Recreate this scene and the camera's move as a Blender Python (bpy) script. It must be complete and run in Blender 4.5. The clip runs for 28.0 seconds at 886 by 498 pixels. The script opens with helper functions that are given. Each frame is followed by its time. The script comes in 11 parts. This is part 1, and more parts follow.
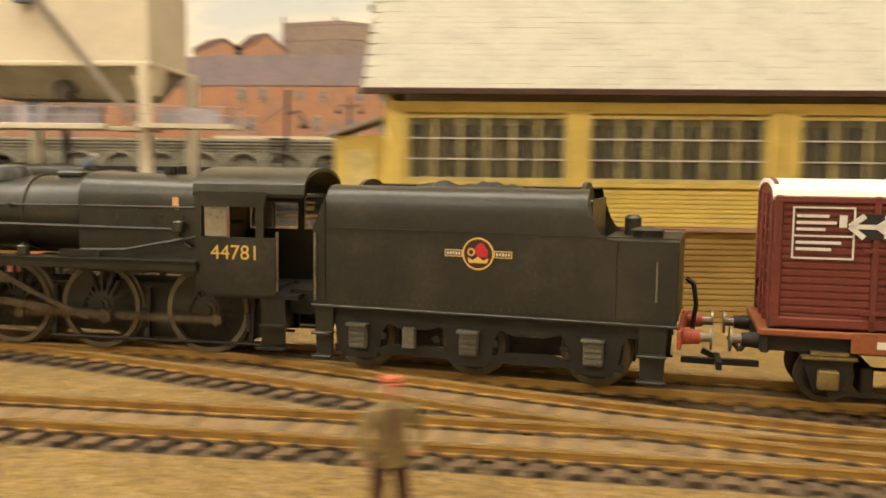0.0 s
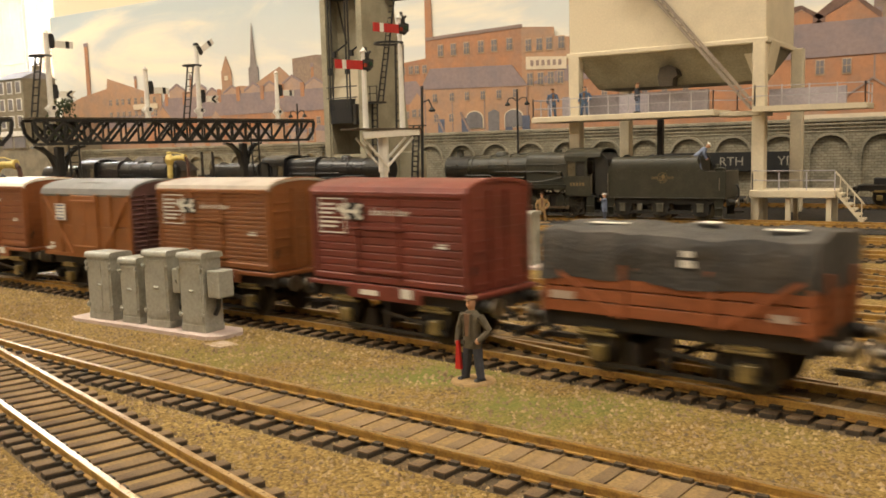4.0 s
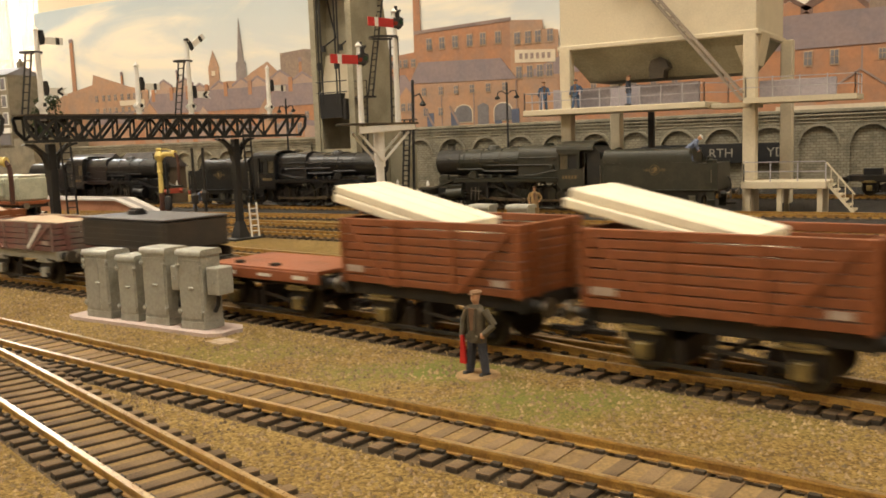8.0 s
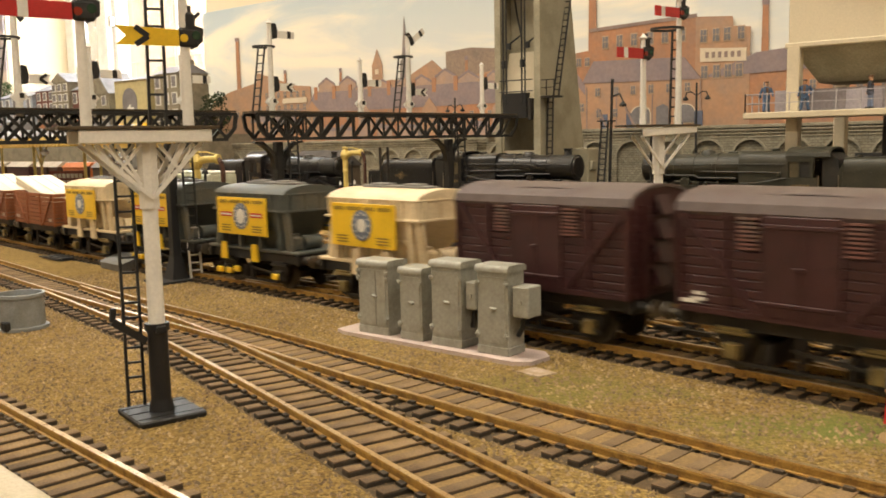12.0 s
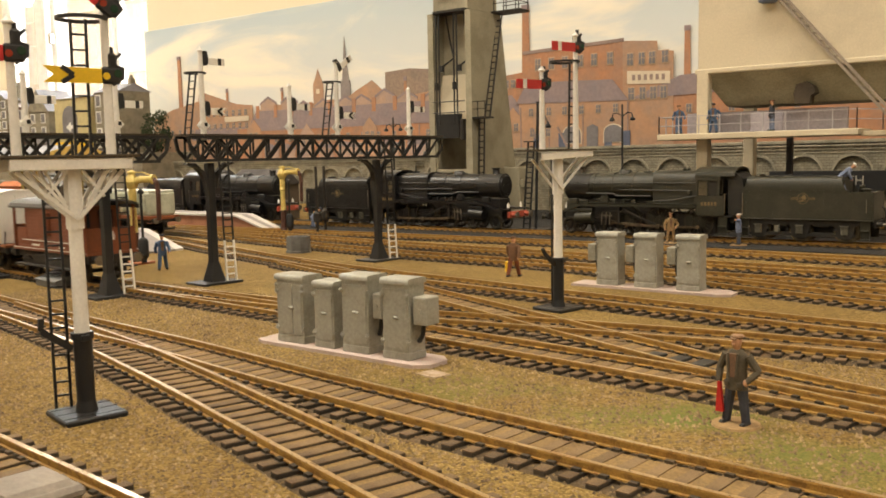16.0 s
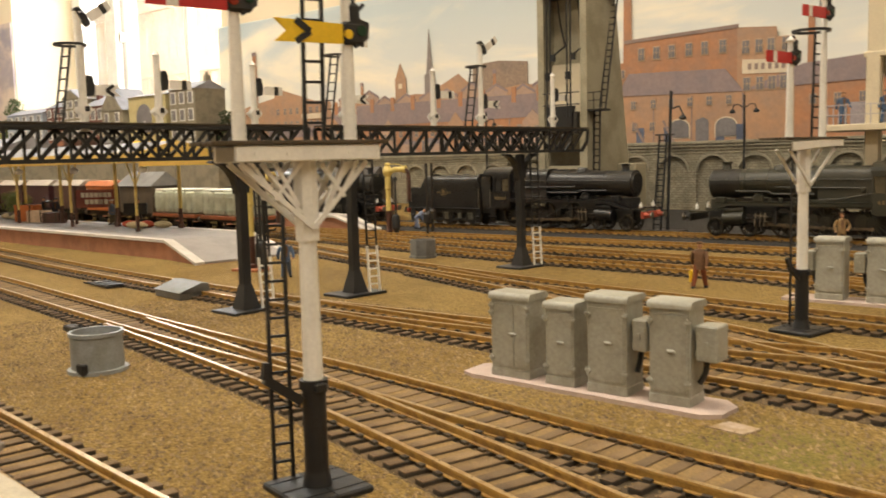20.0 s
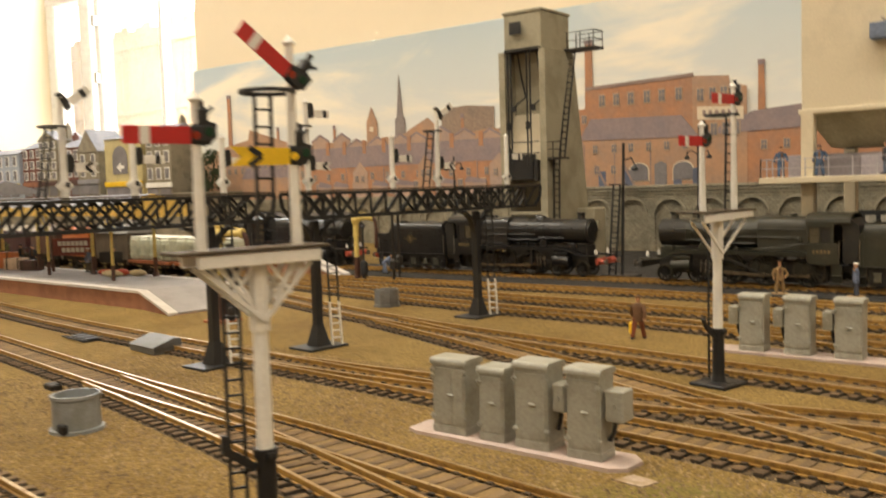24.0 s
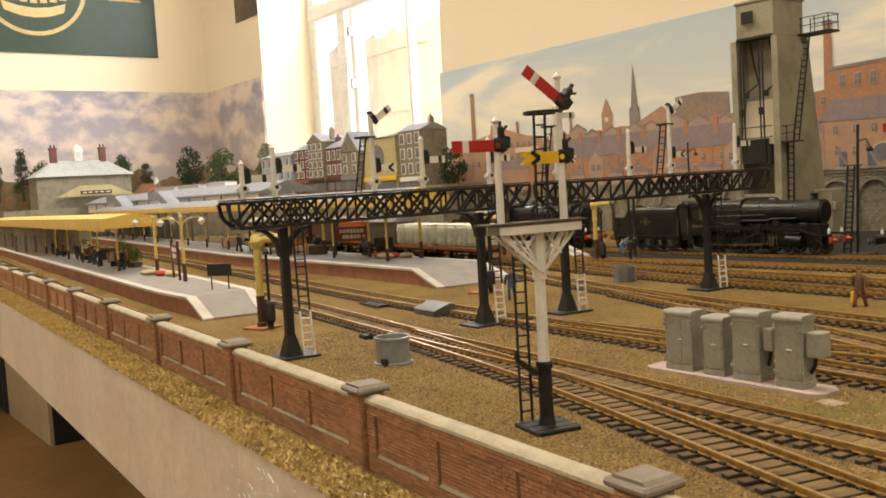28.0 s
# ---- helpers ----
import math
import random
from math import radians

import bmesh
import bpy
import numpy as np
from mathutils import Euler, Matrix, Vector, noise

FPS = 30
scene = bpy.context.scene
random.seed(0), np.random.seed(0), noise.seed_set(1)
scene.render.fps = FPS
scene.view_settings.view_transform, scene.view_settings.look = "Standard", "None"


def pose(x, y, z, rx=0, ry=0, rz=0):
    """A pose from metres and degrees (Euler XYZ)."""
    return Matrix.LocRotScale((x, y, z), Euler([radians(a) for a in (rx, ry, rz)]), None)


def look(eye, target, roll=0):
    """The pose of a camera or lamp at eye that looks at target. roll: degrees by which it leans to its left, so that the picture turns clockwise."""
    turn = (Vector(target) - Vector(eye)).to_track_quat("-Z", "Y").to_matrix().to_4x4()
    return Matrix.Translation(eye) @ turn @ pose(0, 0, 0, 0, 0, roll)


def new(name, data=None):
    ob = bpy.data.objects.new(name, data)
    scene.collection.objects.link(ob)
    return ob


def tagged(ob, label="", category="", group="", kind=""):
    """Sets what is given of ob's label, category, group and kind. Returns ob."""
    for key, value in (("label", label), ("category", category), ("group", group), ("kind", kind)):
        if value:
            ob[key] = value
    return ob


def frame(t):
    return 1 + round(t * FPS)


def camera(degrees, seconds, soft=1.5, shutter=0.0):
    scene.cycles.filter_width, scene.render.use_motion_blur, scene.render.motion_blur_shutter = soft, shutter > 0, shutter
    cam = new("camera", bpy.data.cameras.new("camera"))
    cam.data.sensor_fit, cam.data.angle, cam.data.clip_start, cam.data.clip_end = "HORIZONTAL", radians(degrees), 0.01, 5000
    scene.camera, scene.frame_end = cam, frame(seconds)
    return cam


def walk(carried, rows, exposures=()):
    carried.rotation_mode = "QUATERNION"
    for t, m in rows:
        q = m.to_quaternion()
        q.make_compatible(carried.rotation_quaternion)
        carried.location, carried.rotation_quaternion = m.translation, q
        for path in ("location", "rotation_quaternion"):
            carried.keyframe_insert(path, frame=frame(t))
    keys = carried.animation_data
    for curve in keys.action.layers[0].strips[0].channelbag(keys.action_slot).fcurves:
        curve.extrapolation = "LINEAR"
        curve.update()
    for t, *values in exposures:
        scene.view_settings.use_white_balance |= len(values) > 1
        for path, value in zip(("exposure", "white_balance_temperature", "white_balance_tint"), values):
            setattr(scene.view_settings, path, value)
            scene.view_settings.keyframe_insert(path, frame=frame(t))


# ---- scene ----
# A model railway at 1:76.2. The plan below is in metres of the full-size railway; K brings it to the model's true size.
K = 1 / 76.2
cam = camera(53.0, 28.0, soft=1.7, shutter=0.5)
PATH = [
    (0, (-0.03, 1.028, 4.344), (-0.119, 3.015, 4.148), 0.6),
    (0.3, (-2.32, 1.846, 4.157), (-2.687, 3.811, 3.989), 0.1),
    (0.5, (-4.148, 2.638, 4.225), (-4.673, 4.561, 4.062), 0.1),
    (1, (-4.966, 2.727, 4.369), (-5.704, 4.577, 4.193), -1.2),
    (1.5, (-5.309, 3.028, 4.56), (-6.029, 4.885, 4.377), -1.2),
    (2, (-6.399, 3.065, 4.72), (-7.21, 4.885, 4.549), -1.8),
    (2.5, (-7.419, 3.255, 4.44), (-8.3, 5.038, 4.226), -1.5),
    (3, (-8.923, 3.492, 4.47), (-9.926, 5.205, 4.227), -1.5),
    (3.5, (-9.318, 4.043, 4.834), (-10.391, 5.715, 4.6), -1.2),
    (5.5, (-9.158, 4.384, 4.905), (-10.204, 6.073, 4.673), -3.0),
    (6, (-9.164, 4.208, 4.841), (-10.214, 5.894, 4.606), -3.0),
    (6.5, (-9.292, 4.143, 4.852), (-10.342, 5.828, 4.612), -2.8),
    (7, (-9.311, 4.191, 4.905), (-10.355, 5.879, 4.663), -2.5),
    (7.5, (-9.508, 4.195, 4.857), (-10.556, 5.881, 4.614), -2.3),
    (8, (-9.583, 4.073, 4.902), (-10.632, 5.758, 4.656), -2.1),
    (8.5, (-10.018, 3.719, 4.934), (-11.076, 5.399, 4.691), -2.1),
    (9, (-10.925, 3.767, 4.885), (-12.006, 5.432, 4.642), -2.2),
    (9.5, (-11.715, 3.76, 4.937), (-12.821, 5.408, 4.688), -2.1),
    (10, (-13.04, 3.73, 4.986), (-14.181, 5.353, 4.734), -1.7),
    (10.5, (-14.075, 3.621, 4.953), (-15.258, 5.214, 4.7), -1.5),
    (11, (-14.809, 3.557, 5.044), (-16.028, 5.122, 4.791), -1.5),
    (11.5, (-15.045, 3.528, 5.139), (-16.293, 5.072, 4.897), -1.5),
    (12, (-15.338, 3.72, 5.107), (-16.606, 5.249, 4.87), -1.2),
    (12.5, (-15.806, 3.49, 5.156), (-17.088, 5.008, 4.928), -0.8),
    (14.5, (-16.905, 2.662, 4.826), (-18.227, 4.147, 4.611), -1.7),
    (15, (-14.868, 1.953, 5.338), (-16.195, 3.435, 5.133), -1.8),
    (15.5, (-13.18, 2.124, 5.477), (-14.436, 3.667, 5.273), -1.6),
    (16, (-13.07, 2.699, 5.302), (-14.25, 4.301, 5.099), -1.2),
    (16.5, (-15.087, 2.835, 5.035), (-16.273, 4.431, 4.823), -1.0),
    (17, (-17.248, 3.002, 4.886), (-18.444, 4.589, 4.66), -0.9),
    (17.5, (-19.159, 3.276, 4.696), (-20.368, 4.852, 4.459), -0.7),
    (18, (-20.032, 3.435, 4.733), (-21.239, 5.012, 4.497), -0.5),
    (18.5, (-19.752, 3.885, 4.891), (-20.974, 5.452, 4.66), -0.9),
    (19, (-19.674, 3.228, 5.032), (-20.939, 4.76, 4.808), -1.3),
    (19.5, (-20.042, 3.449, 5.487), (-21.373, 4.928, 5.283), -1.4),
    (20, (-19.887, 3.825, 5.208), (-21.153, 5.36, 5.005), -1.5),
    (20.5, (-19.387, 4.138, 4.874), (-20.626, 5.694, 4.666), -2.2),
    (21, (-19.694, 4.389, 4.558), (-20.956, 5.924, 4.328), -2.6),
    (21.5, (-17.861, 4.724, 5.608), (-19.138, 6.246, 5.383), -3.2),
    (23.5, (-17.732, 3.872, 6.109), (-18.994, 5.411, 5.912), -4.5),
    (24, (-17.626, 2.458, 6.489), (-18.855, 4.03, 6.352), -1.8),
    (24.5, (-18.045, -0.11, 6.856), (-19.345, 1.409, 6.797), -1.1),
    (25, (-18.169, -0.214, 6.189), (-19.469, 1.303, 6.111), -1.0),
    (25.5, (-16.792, -3.388, 6.428), (-18.009, -1.803, 6.343), -0.7),
    (26, (-14.528, -3.573, 5.877), (-15.859, -2.086, 5.754), -0.7),
    (26.5, (-14.477, -3.563, 6.229), (-15.995, -2.264, 6.128), -1.4),
    (27, (-13.657, -3.035, 6.405), (-15.178, -1.741, 6.299), -2.1),
    (27.5, (-13.262, -2.871, 6.621), (-14.838, -1.645, 6.508), -2.8),
    (28, (-13.14, -2.909, 6.547), (-14.734, -1.709, 6.409), -3.5),
]
walk(cam, [(t, look(Vector(eye) * K, Vector(target) * K, roll)) for t, eye, target, roll in PATH], [(0, 0.32), (1, 0.22), (2, 0.06), (3, 0.0), (6, 0.14), (8, -0.08), (10, -0.16), (12, -0.06), (14.5, -0.24), (16, -0.05), (20, -0.14), (25, -0.24), (26, -0.36), (27, -0.42), (28, -0.44)])

# ---- light: warm ceiling lights of the room, daylight in the window ----
world = bpy.data.worlds.new("world")
scene.world = world
world.use_nodes = True
wn = world.node_tree.nodes
wl = world.node_tree.links
sky_node = wn.new("ShaderNodeTexSky")
sky_node.sky_type = "NISHITA"
sky_node.sun_disc = False
sky_node.sun_elevation = radians(40)
sky_node.sun_rotation = radians(150)
wl.new(sky_node.outputs[0], wn["Background"].inputs[0])
wn["Background"].inputs[1].default_value = 0.15


def area_lamp(name, x, y, z, sx, sy, watts, colour, m=None):
    d = bpy.data.lights.new(name, "AREA")
    d.shape, d.size, d.size_y, d.energy, d.color = "RECTANGLE", sx, sy, watts, colour
    ob = new(name, d)
    ob.matrix_world = m if m else pose(x, y, z)
    return ob


LAMPS = [(-1.9, 0.15), (-0.55, 0.15), (0.8, 0.15), (2.1, 0.15), (-1.2, -1.2), (0.6, -1.2)]
WATTS = (20.0, 19.0, 14.0, 9.0, 18.0, 12.0)
for (lx, ly), watts in zip(LAMPS, WATTS):
    area_lamp("ceiling_lamp", lx, ly, 1.44, 1.15, 0.28, watts, (1.0, 0.88, 0.70))


# ---- mesh building ----
class G:
    """Collects pieces of one mesh, in full-size metres."""

    def __init__(self):
        self.v, self.f, self.mi, self.cur, self.m = [], [], [], 0, None

    def mat(self, i):
        self.cur = i
        return self

    def at(self, m=None):
        self.m = m
        return self

    def add(self, vs, fs):
        n = len(self.v)
        if self.m is not None:
            vs = [self.m @ Vector(p) for p in vs]
        self.v.extend([tuple(p) for p in vs])
        self.f.extend([tuple(n + i for i in q) for q in fs])
        self.mi.extend([self.cur] * len(fs))
        return self

    def box(self, x, y, z, sx, sy, sz, b=0.0):
        hx, hy, hz = sx / 2, sy / 2, sz / 2
        if b <= 0:
            vs = [(x + i * hx, y + j * hy, z + k * hz) for i in (-1, 1) for j in (-1, 1) for k in (-1, 1)]
            return self.add(vs, [(0, 1, 3, 2), (4, 6, 7, 5), (0, 4, 5, 1), (2, 3, 7, 6), (0, 2, 6, 4), (1, 5, 7, 3)])
        vs, idx = [], {}
        for i in (-1, 1):
            for j in (-1, 1):
                for k in (-1, 1):
                    for a, o in (("x", (hx, hy - b, hz - b)), ("y", (hx - b, hy, hz - b)), ("z", (hx - b, hy - b, hz))):
                        idx[i, j, k, a] = len(vs)
                        vs.append((x + i * o[0], y + j * o[1], z + k * o[2]))
        fs = []
        q = ((-1, -1), (1, -1), (1, 1), (-1, 1))
        for s in (-1, 1):
            fs.append([idx[s, p, r, "x"] for p, r in q][::s])
            fs.append([idx[p, s, r, "y"] for p, r in q][::-s])
            fs.append([idx[p, r, s, "z"] for p, r in q][::s])
        for p in (-1, 1):
            for r in (-1, 1):
                w = p * r
                fs.append([idx[-1, p, r, "y"], idx[1, p, r, "y"], idx[1, p, r, "z"], idx[-1, p, r, "z"]][:: -w])
                fs.append([idx[p, -1, r, "x"], idx[p, 1, r, "x"], idx[p, 1, r, "z"], idx[p, -1, r, "z"]][::w])
                fs.append([idx[p, r, -1, "x"], idx[p, r, 1, "x"], idx[p, r, 1, "y"], idx[p, r, -1, "y"]][:: -w])
                for s in (-1, 1):
                    fs.append([idx[s, p, r, "x"], idx[s, p, r, "y"], idx[s, p, r, "z"]][:: s * w])
        return self.add(vs, fs)

    def cyl(self, a, c, r0, r1=None, n=12, caps=True):
        a, c = Vector(a), Vector(c)
        r1 = r0 if r1 is None else r1
        d = (c - a).normalized()
        u = d.cross(Vector((0, 0, 1)) if abs(d.z) < 0.9 else Vector((1, 0, 0))).normalized()
        w = d.cross(u)
        vs = []
        for p, r in ((a, r0), (c, r1)):
            for i in range(n):
                t = 2 * math.pi * i / n
                vs.append(p + u * (r * math.cos(t)) + w * (r * math.sin(t)))
        fs = [(i, (i + 1) % n, n + (i + 1) % n, n + i) for i in range(n)]
        if caps:
            fs += [tuple(range(n - 1, -1, -1)), tuple(range(n, 2 * n))]
        return self.add(vs, fs)

    def path(self, pts, r, n=6):
        for a, c in zip(pts, pts[1:]):
            self.cyl(a, c, r, n=n)
        return self

    def bar(self, a, c, w, h):
        """A square bar from a to c, w across and h high."""
        a, c = Vector(a), Vector(c)
        d = (c - a).normalized()
        u = d.cross(Vector((0, 0, 1)) if abs(d.z) < 0.95 else Vector((0, 1, 0))).normalized()
        t = u.cross(d)
        vs = [p + u * (i * w / 2) + t * (j * h / 2) for p in (a, c) for i, j in ((-1, -1), (1, -1), (1, 1), (-1, 1))]
        return self.add(vs, [(0, 1, 2, 3), (7, 6, 5, 4), (0, 4, 5, 1), (1, 5, 6, 2), (2, 6, 7, 3), (3, 7, 4, 0)])

    def prism(self, poly, axis, lo, hi):
        """A polygon pushed along an axis: poly in (y, z), (x, z) or (x, y)."""
        put = {"x": lambda p, s: (s, p[0], p[1]), "y": lambda p, s: (p[0], s, p[1]), "z": lambda p, s: (p[0], p[1], s)}[axis]
        n = len(poly)
        vs = [put(p, lo) for p in poly] + [put(p, hi) for p in poly]
        fs = [(i, (i + 1) % n, n + (i + 1) % n, n + i) for i in range(n)] + [tuple(range(n - 1, -1, -1)), tuple(range(n, 2 * n))]
        return self.add(vs, fs)

    def lathe(self, prof, x=0, y=0, n=16, axis="z"):
        vs = []
        for r, h in prof:
            for i in range(n):
                t = 2 * math.pi * i / n
                c, s = r * math.cos(t), r * math.sin(t)
                vs.append((x + c, y + s, h) if axis == "z" else ((h, y + c, x + s) if axis == "x" else (x + c, h, y + s)))
        fs = [(k * n + i, k * n + (i + 1) % n, (k + 1) * n + (i + 1) % n, (k + 1) * n + i) for k in range(len(prof) - 1) for i in range(n)]
        fs += [tuple(range(n - 1, -1, -1)), tuple(range((len(prof) - 1) * n, len(prof) * n))]
        return self.add(vs, fs)

    def ell(self, x, y, z, rx, ry, rz, n=10, k=7):
        prof = [(math.sin(math.pi * j / k), -math.cos(math.pi * j / k)) for j in range(k + 1)]
        vs = [(x + rx * max(r, 0.02) * math.cos(2 * math.pi * i / n), y + ry * max(r, 0.02) * math.sin(2 * math.pi * i / n), z + rz * h) for r, h in prof for i in range(n)]
        fs = [(j * n + i, j * n + (i + 1) % n, (j + 1) * n + (i + 1) % n, (j + 1) * n + i) for j in range(k) for i in range(n)]
        fs += [tuple(range(n - 1, -1, -1)), tuple(range(k * n, (k + 1) * n))]
        return self.add(vs, fs)

    def mesh(self, name, mats, smooth=True):
        me = bpy.data.meshes.new(name)
        a = np.array(self.v, float).reshape(-1, 3) * K
        me.from_pydata(a.tolist(), [], self.f)
        for one in mats if isinstance(mats, (list, tuple)) else [mats]:
            me.materials.append(one)
        me.polygons.foreach_set("material_index", self.mi)
        bm = bmesh.new()
        bm.from_mesh(me)
        bmesh.ops.recalc_face_normals(bm, faces=bm.faces)
        bm.to_mesh(me)
        bm.free()
        if smooth:
            me.polygons.foreach_set("use_smooth", [True] * len(me.polygons))
            me.set_sharp_from_angle(angle=radians(32))
        return me

    def put(self, name, mats, parent=None, label="", m=None, smooth=True):
        ob = new(name, self.mesh(name, mats, smooth))
        if parent is not None:
            ob.parent = parent
        if m is not None:
            ob.matrix_basis = m
        return tagged(ob, label)


def P(x, y, z=0.0, rz=0.0, rx=0.0, ry=0.0):
    return pose(x * K, y * K, z * K, rx, ry, rz)


def thing(name, label, category, m=None, group="", kind=""):
    ob = new(name)
    ob.empty_display_size = 0.01
    if m is not None:
        ob.matrix_basis = m
    return tagged(ob, label, category, group, kind)


def words(name, text, size, mat, parent, m, depth=0.004, align="CENTER"):
    """Raised lettering in the built-in font, standing in the xz plane of m."""
    c = bpy.data.curves.new(name, "FONT")
    c.body, c.size, c.extrude, c.align_x, c.align_y = text, size * K, depth * K, align, "CENTER"
    c.resolution_u = 3
    c.materials.append(mat)
    ob = new(name, c)
    if parent is not None:
        ob.parent = parent
    ob.matrix_basis = m @ pose(0, 0, 0, 90)
    return ob


# ---- materials ----
def material(name, base, rough=0.6, metal=0.0, var=0.25, scale=40.0, fine=400.0, bump=0.2, dist=0.0004, second=None, edge=(0.45, 0.62), spec=0.5, per=0.0, stretch=None):
    """A painted, cast or natural surface: large stains, fine grain, and a little relief. Sizes in model metres."""
    mt = bpy.data.materials.new(name)
    mt.use_nodes = True
    n, l = mt.node_tree.nodes, mt.node_tree.links
    b = n["Principled BSDF"]
    b.inputs["Metallic"].default_value = metal
    b.inputs["Specular IOR Level"].default_value = spec
    tc = n.new("ShaderNodeTexCoord")
    src = tc.outputs["Object"]
    if stretch:
        mp = n.new("ShaderNodeMapping")
        mp.inputs["Scale"].default_value = stretch
        l.new(src, mp.inputs[0])
        src = mp.outputs[0]
    big, small = n.new("ShaderNodeTexNoise"), n.new("ShaderNodeTexNoise")
    for t, s, d in ((big, scale, 4.0), (small, fine, 6.0)):
        t.inputs["Scale"].default_value, t.inputs["Detail"].default_value = s, d
        t.inputs["Roughness"].default_value = 0.62
        l.new(src, t.inputs["Vector"])
    second = second or tuple(c * (1 - var) for c in base)
    ramp = n.new("ShaderNodeValToRGB")
    ramp.color_ramp.elements[0].position, ramp.color_ramp.elements[1].position = edge
    ramp.color_ramp.elements[0].color = (*base, 1)
    ramp.color_ramp.elements[1].color = (*second, 1)
    l.new(big.outputs[0], ramp.inputs[0])
    mix = n.new("ShaderNodeMix")
    mix.data_type, mix.blend_type = "RGBA", "MULTIPLY"
    mix.inputs[0].default_value = 1.0
    g = n.new("ShaderNodeMapRange")
    g.inputs[1].default_value, g.inputs[2].default_value = 0.3, 0.7
    g.inputs[3].default_value, g.inputs[4].default_value = 1 - var, 1 + var * 0.5
    l.new(small.outputs[0], g.inputs[0])
    l.new(ramp.outputs[0], mix.inputs[6])
    l.new(g.outputs[0], mix.inputs[7])
    col = mix.outputs[2]
    if per:
        info, hsv, mr = n.new("ShaderNodeObjectInfo"), n.new("ShaderNodeHueSaturation"), n.new("ShaderNodeMapRange")
        mr.inputs[3].default_value, mr.inputs[4].default_value = 1 - per, 1 + per
        l.new(info.outputs["Random"], mr.inputs[0])
        l.new(mr.outputs[0], hsv.inputs["Value"])
        l.new(col, hsv.inputs["Color"])
        col = hsv.outputs[0]
    l.new(col, b.inputs["Base Color"])
    r = n.new("ShaderNodeMapRange")
    r.inputs[3].default_value, r.inputs[4].default_value = max(0.05, rough - 0.12), min(1, rough + 0.12)
    l.new(small.outputs[0], r.inputs[0])
    l.new(r.outputs[0], b.inputs["Roughness"])
    if bump:
        bp = n.new("ShaderNodeBump")
        bp.inputs["Strength"].default_value, bp.inputs["Distance"].default_value = bump, dist
        l.new(small.outputs[0], bp.inputs["Height"])
        l.new(bp.outputs[0], b.inputs["Normal"])
    return mt


def glow(name, colour, strength):
    mt = bpy.data.materials.new(name)
    mt.use_nodes = True
    b = mt.node_tree.nodes["Principled BSDF"]
    b.inputs["Base Color"].default_value = (*colour, 1)
    b.inputs["Emission Color"].default_value = (*colour, 1)
    b.inputs["Emission Strength"].default_value = strength
    return mt


def glass(name, colour=(1, 1, 1), rough=0.02, alpha=0.25):
    mt = bpy.data.materials.new(name)
    mt.use_nodes = True
    b = mt.node_tree.nodes["Principled BSDF"]
    b.inputs["Base Color"].default_value = (*colour, 1)
    b.inputs["Roughness"].default_value = rough
    b.inputs["Alpha"].default_value = alpha
    return mt


RUST = material("rusty_rail", (0.43, 0.25, 0.055), 0.6, 0.0, 0.35, 300, 2500, 0.2, second=(0.27, 0.145, 0.035))
STEEL = material("rail_head", (0.42, 0.30, 0.14), 0.3, 0.55, 0.25, 120, 1500, 0.05, second=(0.36, 0.22, 0.08))
SLEEPER = material("sleeper", (0.062, 0.043, 0.022), 0.75, 0.0, 0.45, 25, 2200, 0.5, second=(0.045, 0.033, 0.02), per=0.35)
DUSTWOOD = material("dusty_sleeper_top", (0.20, 0.13, 0.06), 0.9, 0.0, 0.5, 60, 2200, 0.4, second=(0.115, 0.072, 0.034), per=0.3)
GAPSHADE = material("shaded_sleeper_gaps", (0.075, 0.05, 0.024), 0.9, 0.0, 0.5, 60, 1400, 0.7, 0.0006, second=(0.14, 0.09, 0.04))
DUSTBALLAST = material("dusty_ballast", (0.27, 0.175, 0.066), 0.95, 0.0, 0.45, 60, 1400, 0.7, 0.0006, second=(0.19, 0.12, 0.048))
BLACK = material("black_paint", (0.013, 0.014, 0.016), 0.5, 0.0, 0.3, 90, 1500, 0.15)
LOCO = material("weathered_loco_black", (0.018, 0.018, 0.012), 0.38, 0.0, 0.35, 60, 900, 0.1, second=(0.033, 0.031, 0.019))
LOCO_CLEAN = material("loco_black", (0.012, 0.012, 0.013), 0.3, 0.0, 0.3, 60, 900, 0.06)
LOCO_GREEN = material("grimy_loco_green", (0.023, 0.024, 0.015), 0.46, 0.0, 0.4, 60, 900, 0.1, second=(0.036, 0.033, 0.022))
DARKMETAL = material("underframe_black", (0.011, 0.009, 0.007), 0.65, 0.0, 0.45, 150, 1800, 0.3, second=(0.022, 0.015, 0.009))
RODSTEEL = material("rod_steel", (0.30, 0.27, 0.22), 0.4, 0.9, 0.3, 150, 1500, 0.1)
TYRE = material("worn_tyre_steel", (0.17, 0.14, 0.085), 0.5, 0.35, 0.35, 150, 1500, 0.15, second=(0.10, 0.08, 0.05))
OILYROD = material("oily_rod_steel", (0.15, 0.115, 0.075), 0.45, 0.5, 0.35, 150, 1500, 0.15, second=(0.09, 0.07, 0.045))
BRASS = material("dirty_brass_axlebox", (0.22, 0.16, 0.05), 0.6, 0.1, 0.4, 200, 2000, 0.2)
GRAUX = material("bauxite_brown", (0.23, 0.075, 0.019), 0.55, 0.0, 0.25, 60, 900, 0.15, second=(0.20, 0.062, 0.018))
CRIMSON = material("crimson_container", (0.165, 0.032, 0.019), 0.55, 0.0, 0.25, 60, 900, 0.15)
